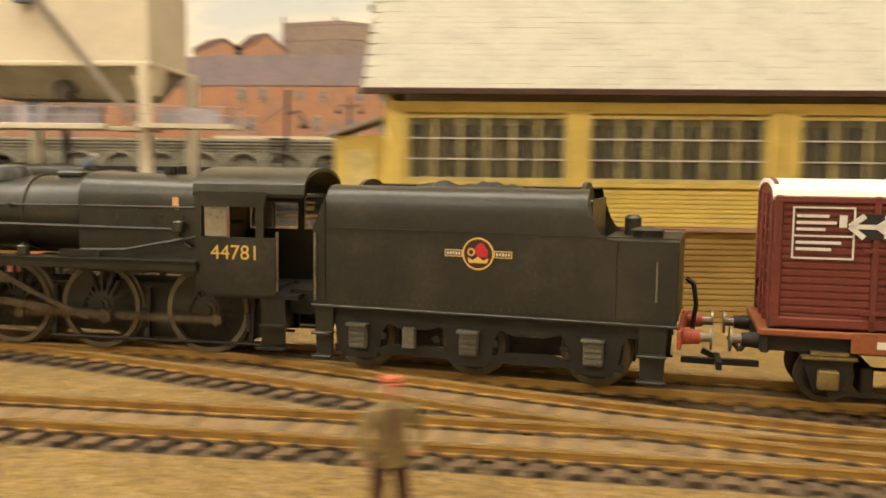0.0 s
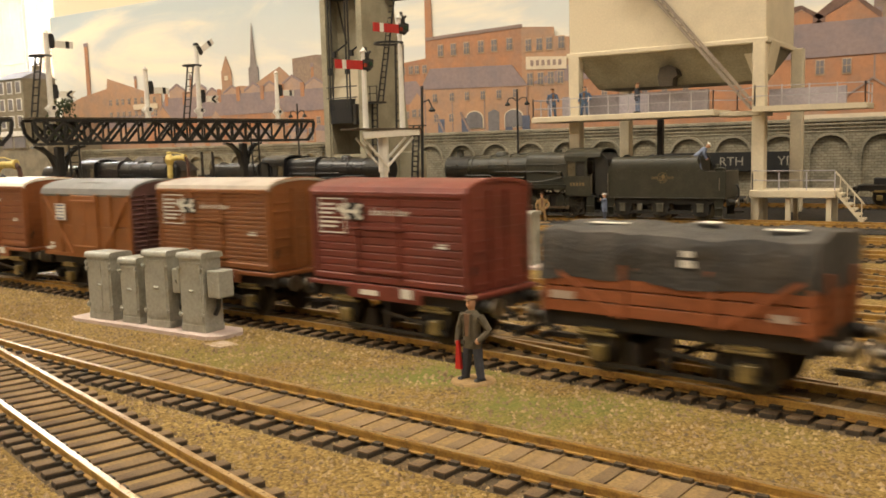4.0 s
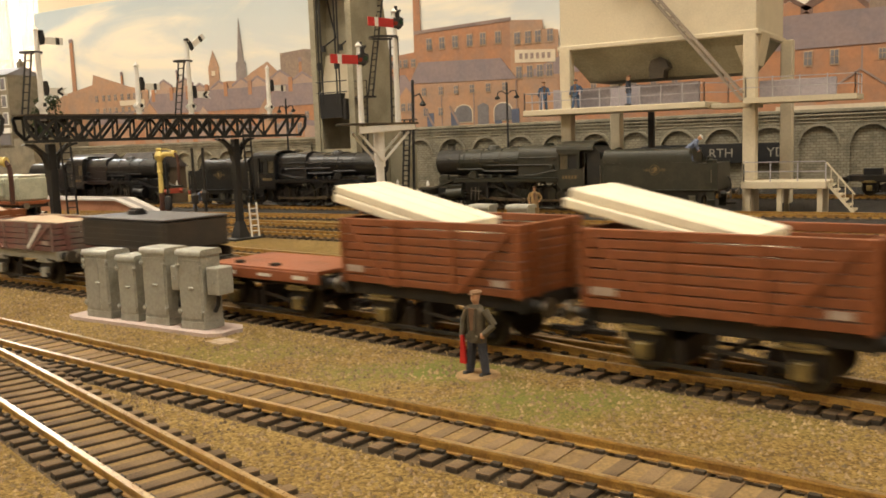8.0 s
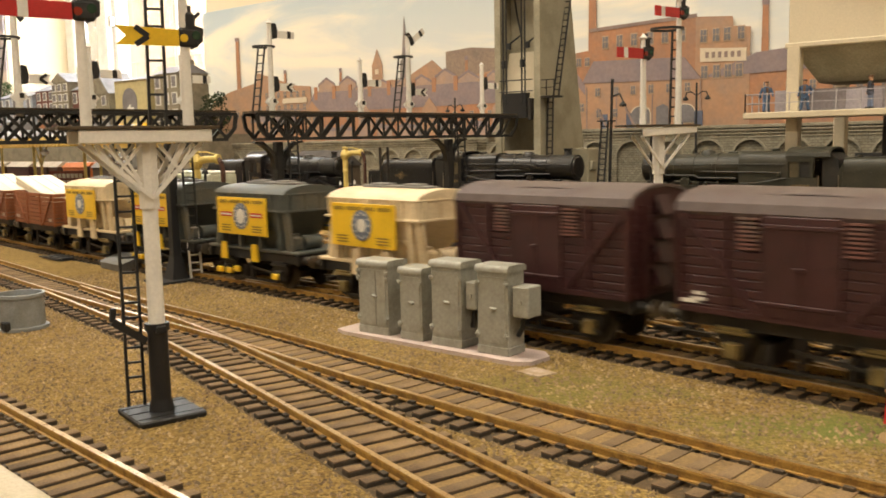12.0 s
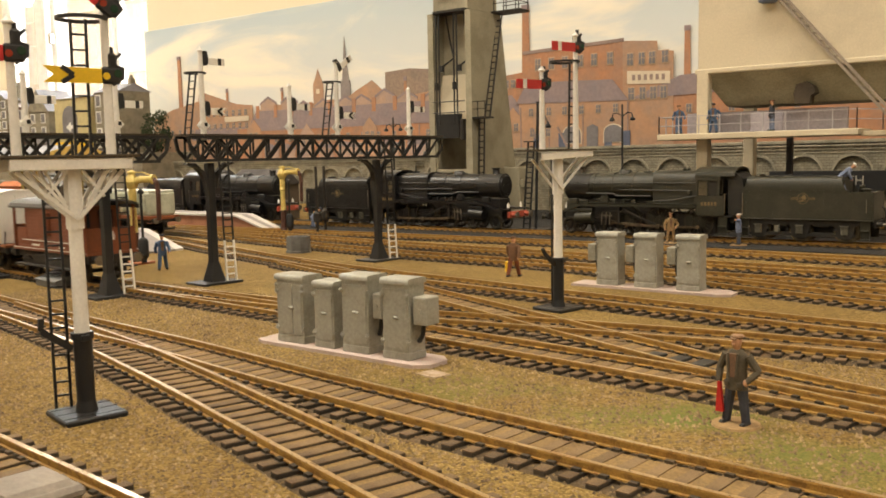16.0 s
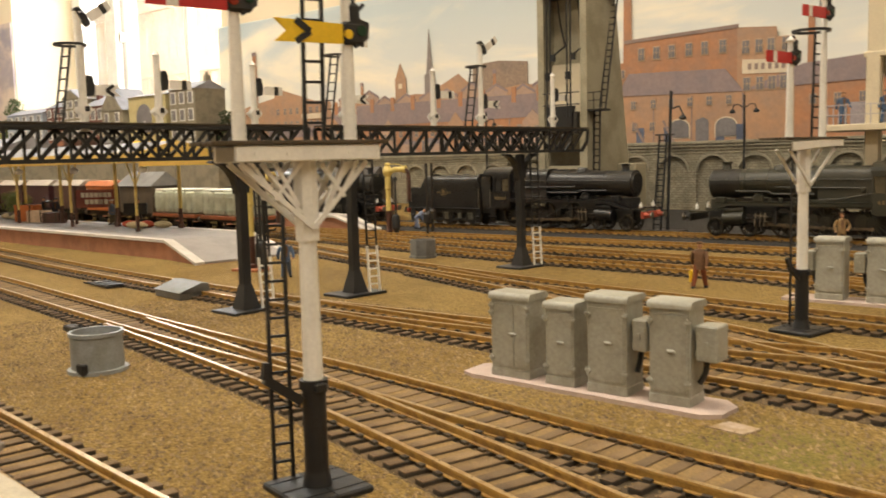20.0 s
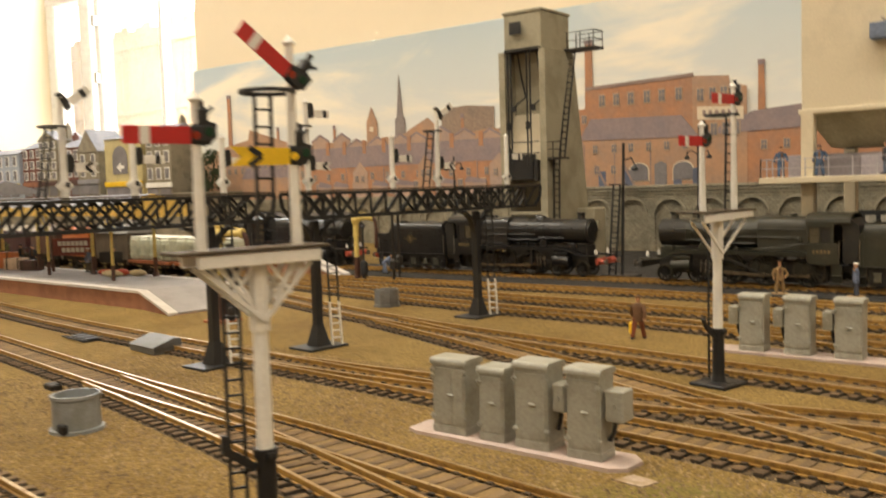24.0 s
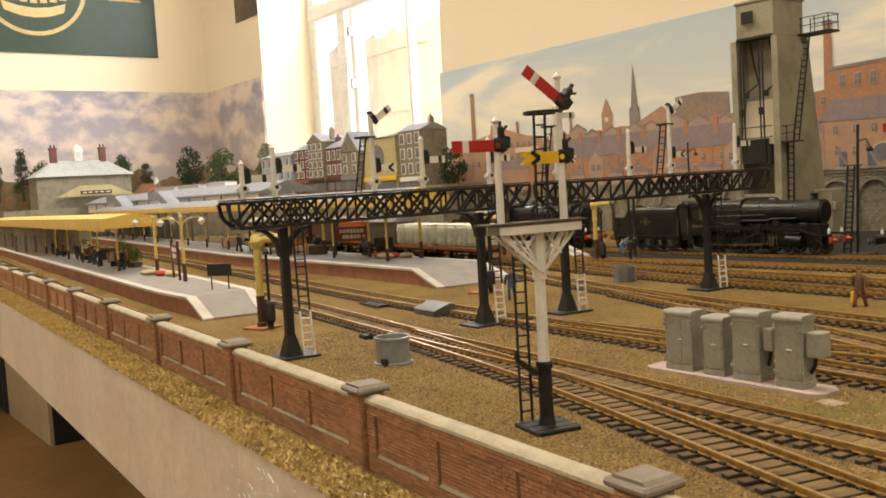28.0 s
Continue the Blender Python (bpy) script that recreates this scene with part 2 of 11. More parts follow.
MAROON = material("maroon_van", (0.046, 0.011, 0.013), 0.5, 0.0, 0.25, 60, 900, 0.15)
REDOX = material("red_oxide", (0.28, 0.085, 0.028), 0.55, 0.0, 0.25, 60, 900, 0.15)
FADED = material("faded_red_planks", (0.20, 0.085, 0.07), 0.7, 0.0, 0.4, 120, 1500, 0.3, second=(0.17, 0.13, 0.11))
WHITEROOF = material("white_roof", (0.80, 0.77, 0.68), 0.55, 0.0, 0.12, 60, 900, 0.1)
GREYROOF = material("grey_roof", (0.19, 0.185, 0.18), 0.65, 0.0, 0.2, 60, 900, 0.15)
MAROOF = material("brown_van_roof", (0.105, 0.08, 0.075), 0.6, 0.0, 0.25, 60, 900, 0.15, second=(0.08, 0.055, 0.052))
TANROOF = material("dusty_roof", (0.40, 0.35, 0.29), 0.7, 0.0, 0.2, 60, 900, 0.15)
TARP = material("black_tarpaulin", (0.040, 0.038, 0.036), 0.7, 0.0, 0.4, 90, 700, 0.6, 0.001, second=(0.075, 0.068, 0.06))
SAND = material("sand_load", (0.62, 0.46, 0.32), 0.9, 0.0, 0.25, 150, 3000, 0.6)
WOODLOAD = material("fresh_planks", (0.86, 0.79, 0.62), 0.6, 0.0, 0.12, 80, 1200, 0.1)
HOPGREY = material("hopper_grey", (0.068, 0.078, 0.074), 0.55, 0.0, 0.3, 60, 900, 0.12, second=(0.11, 0.10, 0.075))
HOPCREAM = material("hopper_cream", (0.72, 0.60, 0.40), 0.5, 0.0, 0.2, 60, 900, 0.12, second=(0.60, 0.47, 0.28))
YELLOW = material("yellow_paint", (0.84, 0.55, 0.018), 0.45, 0.0, 0.1, 60, 900, 0.08)
CREAMCON = material("cream_container", (0.75, 0.68, 0.48), 0.5, 0.0, 0.1, 60, 900, 0.1)
WHITE = material("white_paint", (0.78, 0.77, 0.73), 0.5, 0.0, 0.1, 60, 1200, 0.1)
LETTER = material("white_lettering", (0.72, 0.70, 0.64), 0.6, 0.0, 0.1, 60, 1200, 0.0)
GOLD = material("gold_lettering", (0.70, 0.48, 0.11), 0.5, 0.0, 0.1, 60, 1200, 0.0)
RED = material("signal_red", (0.52, 0.022, 0.022), 0.4, 0.0, 0.15, 60, 900, 0.05)
BUFRED = material("buffer_red", (0.46, 0.09, 0.05), 0.55, 0.0, 0.25, 90, 900, 0.1)
BLUEBADGE = material("blue_badge", (0.06, 0.10, 0.20), 0.5, 0.0, 0.1, 60, 900, 0.0)
CABGREY = material("cabinet_grey", (0.36, 0.36, 0.315), 0.42, 0.0, 0.2, 90, 900, 0.2, second=(0.29, 0.285, 0.235))
TUBGREY = material("blue_grey_tub", (0.27, 0.29, 0.30), 0.5, 0.0, 0.2, 90, 1200, 0.15, second=(0.22, 0.23, 0.22))
CONCRETE = material("pale_concrete", (0.52, 0.42, 0.38), 0.8, 0.0, 0.18, 80, 1600, 0.3)
ASH = material("ash_ground", (0.028, 0.026, 0.024), 0.95, 0.0, 0.5, 60, 2500, 0.8, 0.0006)
YELPOST = material("cream_yellow_post", (0.66, 0.52, 0.16), 0.5, 0.0, 0.15, 90, 1200, 0.1)
BROWNPOST = material("dark_brown_paint", (0.075, 0.03, 0.02), 0.5, 0.0, 0.2, 90, 1200, 0.1)
WALLCREAM = material("cream_wall_paint", (0.80, 0.70, 0.53), 0.85, 0.0, 0.015, 3, 60, 0.08, 0.001)
CEIL = material("ceiling_paint", (0.80, 0.77, 0.70), 0.9, 0.0, 0.05, 3, 60, 0.05, 0.001)
FASCIA = material("white_fascia", (0.80, 0.72, 0.64), 0.5, 0.0, 0.12, 12, 160, 0.35, 0.0015, second=(0.73, 0.63, 0.55))
FLOORM = material("floor_boards", (0.33, 0.19, 0.08), 0.6, 0.0, 0.2, 6, 90, 0.1, 0.001)
STONE = material("grey_stone", (0.31, 0.285, 0.215), 0.85, 0.0, 0.3, 60, 900, 0.5)
TOWERC = material("tower_concrete", (0.34, 0.31, 0.225), 0.8, 0.0, 0.25, 30, 700, 0.25, second=(0.26, 0.235, 0.165))
HOPC = material("hopper_concrete", (0.60, 0.53, 0.39), 0.75, 0.0, 0.1, 30, 700, 0.2)
BRICK = material("red_brick", (0.45, 0.235, 0.125), 0.85, 0.0, 0.3, 100, 2200, 0.4, second=(0.37, 0.195, 0.11), per=0.2)
MORTAR = material("dirty_mortar", (0.33, 0.21, 0.125), 0.9, 0.0, 0.3, 100, 2000, 0.4)
COPING = material("stone_coping", (0.46, 0.40, 0.29), 0.7, 0.0, 0.2, 90, 1500, 0.3)
CAPGREY = material("grey_cap_stone", (0.25, 0.215, 0.18), 0.7, 0.0, 0.2, 90, 1500, 0.3)
PLATTOP = material("platform_paving", (0.29, 0.265, 0.25), 0.8, 0.0, 0.15, 60, 900, 0.2)
PLATEDGE = material("white_platform_edge", (0.58, 0.54, 0.50), 0.7, 0.0, 0.15, 60, 900, 0.2)
PLATBRICK = material("platform_brick", (0.36, 0.165, 0.095), 0.85, 0.0, 0.25, 60, 1500, 0.4)
BDBRICK = material("painted_brick", (0.44, 0.215, 0.115), 0.9, 0.0, 0.13, 40, 190, 0.03, second=(0.34, 0.20, 0.135), edge=(0.4, 0.68))
BDBRICK2 = material("painted_pale_brick", (0.45, 0.265, 0.16), 0.9, 0.0, 0.13, 40, 190, 0.03, second=(0.36, 0.245, 0.18), edge=(0.4, 0.68))
BDMIST = material("painted_misty_brick", (0.44, 0.30, 0.22), 0.9, 0.0, 0.13, 40, 190, 0.03, second=(0.36, 0.27, 0.235), edge=(0.38, 0.66))
BDSLATE = material("painted_slate", (0.29, 0.225, 0.225), 0.9, 0.0, 0.13, 40, 190, 0.03, second=(0.24, 0.20, 0.215), edge=(0.4, 0.66))
BDHAZE = material("painted_far_mill", (0.30, 0.225, 0.20), 0.9, 0.0, 0.15, 25, 260, 0.05)
BDSPIRE = material("painted_far_spire", (0.27, 0.235, 0.225), 0.9, 0.0, 0.13, 40, 190, 0.03)
BDGAS = material("painted_gas_holder", (0.30, 0.225, 0.175), 0.9, 0.0, 0.25, 25, 260, 0.05, second=(0.25, 0.195, 0.16))
BDROOF = material("painted_dark_roof", (0.20, 0.125, 0.10), 0.9, 0.0, 0.25, 25, 260, 0.05)
BDFRAME = material("painted_window_frame", (0.50, 0.36, 0.25), 0.9, 0.0, 0.2, 25, 260, 0.0)
BDPANE = material("painted_window", (0.20, 0.19, 0.20), 0.8, 0.0, 0.2, 25, 260, 0.0)
BDPALE = material("painted_sill", (0.66, 0.57, 0.44), 0.9, 0.0, 0.1, 25, 260, 0.0)
BOXYEL = material("signal_box_yellow", (0.86, 0.66, 0.17), 0.6, 0.0, 0.12, 60, 900, 0.1)
BOXDARK = material("signal_box_brown_boards", (0.42, 0.28, 0.075), 0.6, 0.0, 0.15, 60, 900, 0.1)
PANE = glass("window_glass", (0.9, 0.95, 1.0), 0.05, 0.15)
FLESH = material("painted_flesh", (0.55, 0.30, 0.17), 0.6, 0.0, 0.15, 200, 1500, 0.0)


def ground_material():
    """Tan ballast: crushed grains, with damp darker drifts and a few mossy patches."""
    mt = bpy.data.materials.new("ballast")
    mt.use_nodes = True
    n, l = mt.node_tree.nodes, mt.node_tree.links
    b = n["Principled BSDF"]
    tc = n.new("ShaderNodeTexCoord")
    vor = n.new("ShaderNodeTexVoronoi")
    vor.inputs["Scale"].default_value = 1450
    big = n.new("ShaderNodeTexNoise")
    big.inputs["Scale"].default_value, big.inputs["Detail"].default_value = 16, 5
    moss = n.new("ShaderNodeTexNoise")
    moss.inputs["Scale"].default_value, moss.inputs["Detail"].default_value = 26, 6
    for t in (vor, big, moss):
        l.new(tc.outputs["Object"], t.inputs["Vector"])
    r1 = n.new("ShaderNodeValToRGB")
    e = r1.color_ramp.elements
    e[0].position, e[0].color = 0.0, (0.098, 0.063, 0.0205, 1)
    e[1].position, e[1].color = 1.0, (0.395, 0.288, 0.108, 1)
    m = e.new(0.5)
    m.color = (0.238, 0.164, 0.056, 1)
    l.new(vor.outputs["Color"], r1.inputs[0])
    r2 = n.new("ShaderNodeValToRGB")
    r2.color_ramp.elements[0].position, r2.color_ramp.elements[0].color = 0.35, (0.80, 0.74, 0.66, 1)
    r2.color_ramp.elements[1].position, r2.color_ramp.elements[1].color = 0.68, (1.08, 1.05, 1.0, 1)
    l.new(big.outputs[0], r2.inputs[0])
    mul = n.new("ShaderNodeMix")
    mul.data_type, mul.blend_type = "RGBA", "MULTIPLY"
    mul.inputs[0].default_value = 1.0
    l.new(r1.outputs[0], mul.inputs[6])
    l.new(r2.outputs[0], mul.inputs[7])
    # mossy patches round the walkway
    sep = n.new("ShaderNodeVectorMath")
    sep.operation = "DISTANCE"
    flat = n.new("ShaderNodeMapping")
    flat.inputs["Scale"].default_value = (0.38, 1.0, 1.0)
    l.new(tc.outputs["Object"], flat.inputs[0])
    l.new(flat.outputs[0], sep.inputs[0])
    sep.inputs[1].default_value = (-19.5 * 0.38 * K, 19.0 * K, 0)
    fall = n.new("ShaderNodeMapRange")
    fall.inputs[1].default_value, fall.inputs[2].default_value = 3.4 * K, 0.6 * K
    l.new(sep.outputs["Value"], fall.inputs[0])
    ms = n.new("ShaderNodeMapRange")
    ms.inputs[1].default_value, ms.inputs[2].default_value, ms.inputs[4].default_value = 0.45, 0.64, 0.85
    l.new(moss.outputs[0], ms.inputs[0])
    pm = n.new("ShaderNodeMath")
    pm.operation = "MULTIPLY"
    l.new(fall.outputs[0], pm.inputs[0])
    l.new(ms.outputs[0], pm.inputs[1])
    green = n.new("ShaderNodeMix")
    green.data_type = "RGBA"
    green.inputs[7].default_value = (0.15, 0.175, 0.04, 1)
    l.new(pm.outputs[0], green.inputs[0])
    l.new(mul.outputs[2], green.inputs[6])
    l.new(green.outputs[2], b.inputs["Base Color"])
    b.inputs["Roughness"].default_value = 0.95
    b.inputs["Specular IOR Level"].default_value = 0.2
    bp = n.new("ShaderNodeBump")
    bp.inputs["Strength"].default_value, bp.inputs["Distance"].default_value = 0.9, 0.0007
    l.new(vor.outputs["Distance"], bp.inputs["Height"])
    bp.invert = True
    l.new(bp.outputs[0], b.inputs["Normal"])
    return mt


BALLAST = ground_material()


def sky_material(name, low, high, cloud, scale, stretch, lo, hi, a, c, swirl=0.6):
    """A printed sky: a wash from low to high, with drifting clouds."""
    mt = bpy.data.materials.new(name)
    mt.use_nodes = True
    n, l = mt.node_tree.nodes, mt.node_tree.links
    b = n["Principled BSDF"]
    b.inputs["Roughness"].default_value = 0.8
    b.inputs["Specular IOR Level"].default_value = 0.2
    tc, sp, mr = n.new("ShaderNodeTexCoord"), n.new("ShaderNodeSeparateXYZ"), n.new("ShaderNodeMapRange")
    l.new(tc.outputs["Object"], sp.inputs[0])
    l.new(sp.outputs["Z"], mr.inputs[0])
    mr.inputs[1].default_value, mr.inputs[2].default_value = lo * K, hi * K
    wash = n.new("ShaderNodeMix")
    wash.data_type = "RGBA"
    wash.inputs[6].default_value, wash.inputs[7].default_value = (*low, 1), (*high, 1)
    l.new(mr.outputs[0], wash.inputs[0])
    mp, nz, rp = n.new("ShaderNodeMapping"), n.new("ShaderNodeTexNoise"), n.new("ShaderNodeMapRange")
    mp.inputs["Scale"].default_value = stretch
    mp.inputs["Rotation"].default_value = (0, radians(8), 0)
    nz.inputs["Scale"].default_value, nz.inputs["Detail"].default_value, nz.inputs["Roughness"].default_value = scale, 6, 0.55
    nz.inputs["Distortion"].default_value = swirl
    l.new(tc.outputs["Object"], mp.inputs[0])
    l.new(mp.outputs[0], nz.inputs["Vector"])
    l.new(nz.outputs[0], rp.inputs[0])
    rp.inputs[1].default_value, rp.inputs[2].default_value = a, c
    rp.interpolation_type = "SMOOTHSTEP"
    mix = n.new("ShaderNodeMix")
    mix.data_type = "RGBA"
    mix.inputs[7].default_value = (*cloud, 1)
    l.new(rp.outputs[0], mix.inputs[0])
    l.new(wash.outputs[2], mix.inputs[6])
    l.new(mix.outputs[2], b.inputs["Base Color"])
    return mt


SKYBD = sky_material("painted_evening_sky", (0.80, 0.77, 0.71), (0.50, 0.59, 0.64), (0.88, 0.82, 0.69), 2.6, (1.0, 1.0, 3.6), 8, 25, 0.46, 0.66)
CLOUDBD = sky_material("printed_cloudy_sky", (0.48, 0.41, 0.41), (0.30, 0.29, 0.37), (0.70, 0.59, 0.51), 8.0, (1.0, 1.0, 1.5), 14, 36, 0.40, 0.60, 0.15)


# ---- lines on the plan ----
def spline(pts, n=20):
    p = [Vector(q) for q in pts]
    p = [2 * p[0] - p[1]] + p + [2 * p[-1] - p[-2]]
    out = []
    for i in range(1, len(p) - 2):
        a, b, c, d = p[i - 1 : i + 3]
        s = (c - b).length
        m1 = (c - a) * (s / ((c - b).length + (b - a).length))
        m2 = (d - b) * (s / ((d - c).length + (c - b).length))
        for k in range(n):
            u = k / n
            out.append((2 * u**3 - 3 * u**2 + 1) * b + (u**3 - 2 * u**2 + u) * m1 + (3 * u**2 - 2 * u**3) * c + (u**3 - u**2) * m2)
    out.append(p[-2])
    return out


class Line:
    """A line on the plan by its length s, counted from its first point."""

    def __init__(self, pts, n=20):
        self.c = np.array([tuple(q) for q in spline(pts, n)])
        self.s = np.r_[0, np.cumsum(np.hypot(*np.diff(self.c, axis=0).T))]
        self.len = float(self.s[-1])

    def at(self, s):
        return np.array([np.interp(s, self.s, self.c[:, 0]), np.interp(s, self.s, self.c[:, 1])])

    def dir(self, s, h=0.4):
        d = self.at(min(s + h, self.len)) - self.at(max(s - h, 0))
        return d / np.hypot(*d)

    def s_at_x(self, x):
        i = int(np.argmin(np.abs(self.c[:, 0] - x)))
        return float(self.s[i])


MAIN = [(-210, -183), (-210, -120), (-210, 0), (-208, 20), (-200, 36), (-185, 42.5), (-150, 38.3), (-110, 33.2), (-95, 31.0), (-77, 28.6), (-62, 26.4), (-55, 25.6), (-48, 25.0), (-42, 24.5), (-36, 24.0), (-30, 23.3), (-24, 22.6), (-18, 21.7), (-11.5, 20.8), (-6, 20.1), (-2, 19.05), (3, 17.75), (10, 16.3), (25, 14.2), (50, 12.6), (120, 12), (236, 12)]
LINES = {
    "main": MAIN,
    "loop": [(-185, 34), (-170, 34.5), (-130, 30.2), (-95, 26.0), (-80, 24.0), (-62, 21.8), (-52, 20.3), (-46, 19.4), (-40, 18.65), (-34, 18.0), (-28.5, 17.2), (-21.5, 16.4), (-14.4, 15.75), (-8.5, 15.1), (-3, 14.55), (5, 13.6), (14, 12.3), (30, 10.5)],
    "branch": [(-54, 20.6), (-48, 19.55), (-42, 18.4), (-38, 17.6), (-35, 16.95), (-32, 16.15), (-29.5, 15.45), (-26, 14.4), (-23, 13.5), (-20.5, 12.75), (-18.3, 12.1), (-13.6, 10.8), (-6, 9.4), (5, 8.2), (20, 7.6)],
    "siding": [(-150, 22), (-110, 17.6), (-75, 14.4), (-62, 13.2), (-49, 12.0), (-40.5, 11.35), (-32.6, 10.5), (-25, 9.8), (-15, 8.9), (0, 7.8), (20, 6.6)],
    "crossover": [(-16, 21.4), (-12.1, 20.85), (-9.2, 20.1), (-7, 19.3), (-5.2, 18.55), (-3.9, 18.0), (-0.8, 16.6), (3, 15.1), (9, 13.2)],
    "second": [(-48, 25.0), (-44, 24.75), (-38, 24.75), (-32, 25.2), (-26, 26.1), (-20, 26.9), (-14, 27.2), (-4, 26.9), (12, 26), (60, 23), (236, 20)],
    "cutoff": [(-50, 35.6), (-44, 33.6), (-36, 30.4), (-30, 27.8), (-24.5, 25.3), (-19, 23.0), (-14, 21.5), (-9, 20.5)],
    "third": [(-110, 46.0), (-90, 44.8), (-72, 42.4), (-62, 39.8), (-55, 37.4), (-48, 35.2), (-40, 33.3), (-34, 32.3), (-28, 31.3), (-18.4, 30.0), (-5, 29.3), (20, 28), (236, 26)],
    "fourth": [(-140, 52.5), (-100, 48.5), (-70, 45.2), (-55, 42.3), (-45, 40.6), (-38, 39.9), (-32, 39.4), (-20, 38.5), (-14, 36.95), (-8.6, 34.7), (-4, 33.5)],
    "fifth": [(-36, 39.75), (-32, 39.2), (-26, 37.5), (-19.4, 35.6), (-10, 33.6), (5, 32.2), (60, 30)],
    "sixth": [(-75, 46.6), (-60, 45.9), (-48, 44.6), (-40, 43.8), (-34, 43.3), (-20, 42.4), (0, 41.5), (236, 38)],
    "seventh": [(-75, 48.4), (-68, 48.6), (-60, 48.9), (-43, 49.2), (-36.5, 49.0), (-21.7, 47.4), (0, 46.5), (236, 44)],
    "shed_road": [(-150, 58), (-110, 57), (-80, 55.9), (-46, 55.1), (-22, 54.5), (20, 54), (236, 53)],
    "back_road": [(-46, 68.0), (-20, 67.6), (20, 67), (80, 66)],
}
LINES = {k: Line(v) for k, v in LINES.items()}

# ---- the room ----
X0, X1, Y0, Y1, ZC, ZF = -228.0, 250.0, -190.0, 88.0, 112.0, -72.0
g = G()
g.box((X0 + X1) / 2, (Y0 + Y1) / 2, ZF - 2, X1 - X0 + 40, Y1 - Y0 + 40, 4)
tagged(g.put("floor", FLOORM), "brown wooden floor of the club room", "floor", kind="structure")
g = G()
g.box((X0 + X1) / 2, (Y0 + Y1) / 2, ZC + 3, X1 - X0 + 40, Y1 - Y0 + 40, 6)
tagged(g.put("ceiling", CEIL), "plain white ceiling", "ceiling", kind="structure")
WX0, WX1, WZ0, WZ1 = -197.0, -131.0, 5.0, 92.0
g = G()
g.box((X0 + WX0) / 2, Y1 + 8, 20, WX0 - X0, 16, ZC - ZF)
g.box((WX1 + X1) / 2, Y1 + 8, 20, X1 - WX1, 16, ZC - ZF)
g.box((WX0 + WX1) / 2, Y1 + 8, (ZF + WZ0) / 2, WX1 - WX0, 16, WZ0 - ZF)
g.box((WX0 + WX1) / 2, Y1 + 8, (ZC + WZ1) / 2, WX1 - WX0, 16, ZC - WZ1)
tagged(g.put("wall_north", WALLCREAM), "cream painted wall with the window opening", "wall", kind="structure")
for nm, x, y, sx, sy in (("wall_west", X0 - 6, (Y0 + Y1) / 2, 12, Y1 - Y0 + 32), ("wall_east", X1 + 6, (Y0 + Y1) / 2, 12, Y1 - Y0 + 32), ("wall_south", (X0 + X1) / 2, Y0 - 6, X1 - X0, 12)):
    g = G()
    g.box(x, y, 20, sx, sy, ZC - ZF)
    tagged(g.put(nm, WALLCREAM), "cream painted wall of the room", "wall", kind="structure")
for lx, ly in LAMPS:
    t = thing("ceiling_light", "white ceiling light with a warm glowing diffuser", "light", P(lx / K, ly / K, ZC), "ceiling lights")
    G().box(0, 0, -0.9, 92, 26, 1.8, 0.3).put("frame", WHITE, t)

# ---- window ----
win = thing("window_1", "bright white window with a transom, daylight behind", "window", P((WX0 + WX1) / 2, Y1 + 14, 0), kind="structure")
ww = WX1 - WX0
g = G()
g.box(0, 0, WZ0 + 1.5, ww, 3.4, 3, 0.3).box(0, 0, WZ1 - 1.5, ww, 3.4, 3, 0.3).box(-ww / 2 + 1.6, 0, (WZ0 + WZ1) / 2, 3.2, 3.4, WZ1 - WZ0, 0.3).box(ww / 2 - 1.6, 0, (WZ0 + WZ1) / 2, 3.2, 3.4, WZ1 - WZ0, 0.3)
g.box(0, 0, 48, ww, 3.8, 3.6, 0.4).box(-ww / 2 + 14, 0, 26, 3.4, 3.4, 42, 0.3).box(-ww / 2 + 19, -0.4, 26, 1.6, 3.0, 40, 0.3).box(5, 0.2, 26, 1.0, 2.0, 42, 0.2)
g.put("window_frame", WHITE, win)
for px, pw in ((-ww / 2 + 7.5, 8.6), (-6, 20), (18.5, 24)):
    G().box(px, 0.4, 27, pw, 0.3, 38).put("pane", PANE, win).visible_shadow = False
for pz in (30.0, 41.0):
    G().box(-ww / 2 + 19, -2.2, pz, 1.0, 1.2, 2.2, 0.2).put("latch", material("chrome_latch", (0.6, 0.6, 0.6), 0.2, 1.0), win, "chrome window latch")
G().box(0, 0.4, 70, ww - 6, 0.3, 41).put("pane", PANE, win).visible_shadow = False
g = G()
g.box(0, -8, WZ0 + 0.4, ww, 14, 0.8, 0.2)
g.put("window_sill", WHITE, win)
area_lamp("window_daylight", 0, 0, 0, ww * K * 0.9, 0.46, 24.0, (0.88, 0.95, 1.0), P((WX0 + WX1) / 2, Y1 + 17, 71) @ pose(0, 0, 0, -90))
g = G()
g.box(-190, 200, 20, 560, 1, 260)
tagged(g.put("backdrop", glow("bright_overcast", (1.0, 0.98, 0.95), 9.0)), "bright overcast daylight outside", "sky", kind="structure")
fence = thing("garden_fence", "orange wooden board fence outside the window", "fence", P(-262, 150, -20))
FENCE = material("fence_wood", (0.85, 0.66, 0.46), 0.8, 0.0, 0.2, 6, 60, 0.1)
for i in range(26):
    G().box(i * 3.6 - 30, 0, 36, 3.4, 0.8, 76 + 2 * math.sin(i * 2.1)).put("board", FENCE, fence)
G().box(15, -1.0, 52, 96, 1.0, 4).put("rail", FENCE, fence)
G().box(15, -1.0, 70, 96, 1.0, 4).put("rail", FENCE, fence)

# ---- baseboard ----
def edge_y(x):
    return 7.05 - 0.075 * (x + 30)

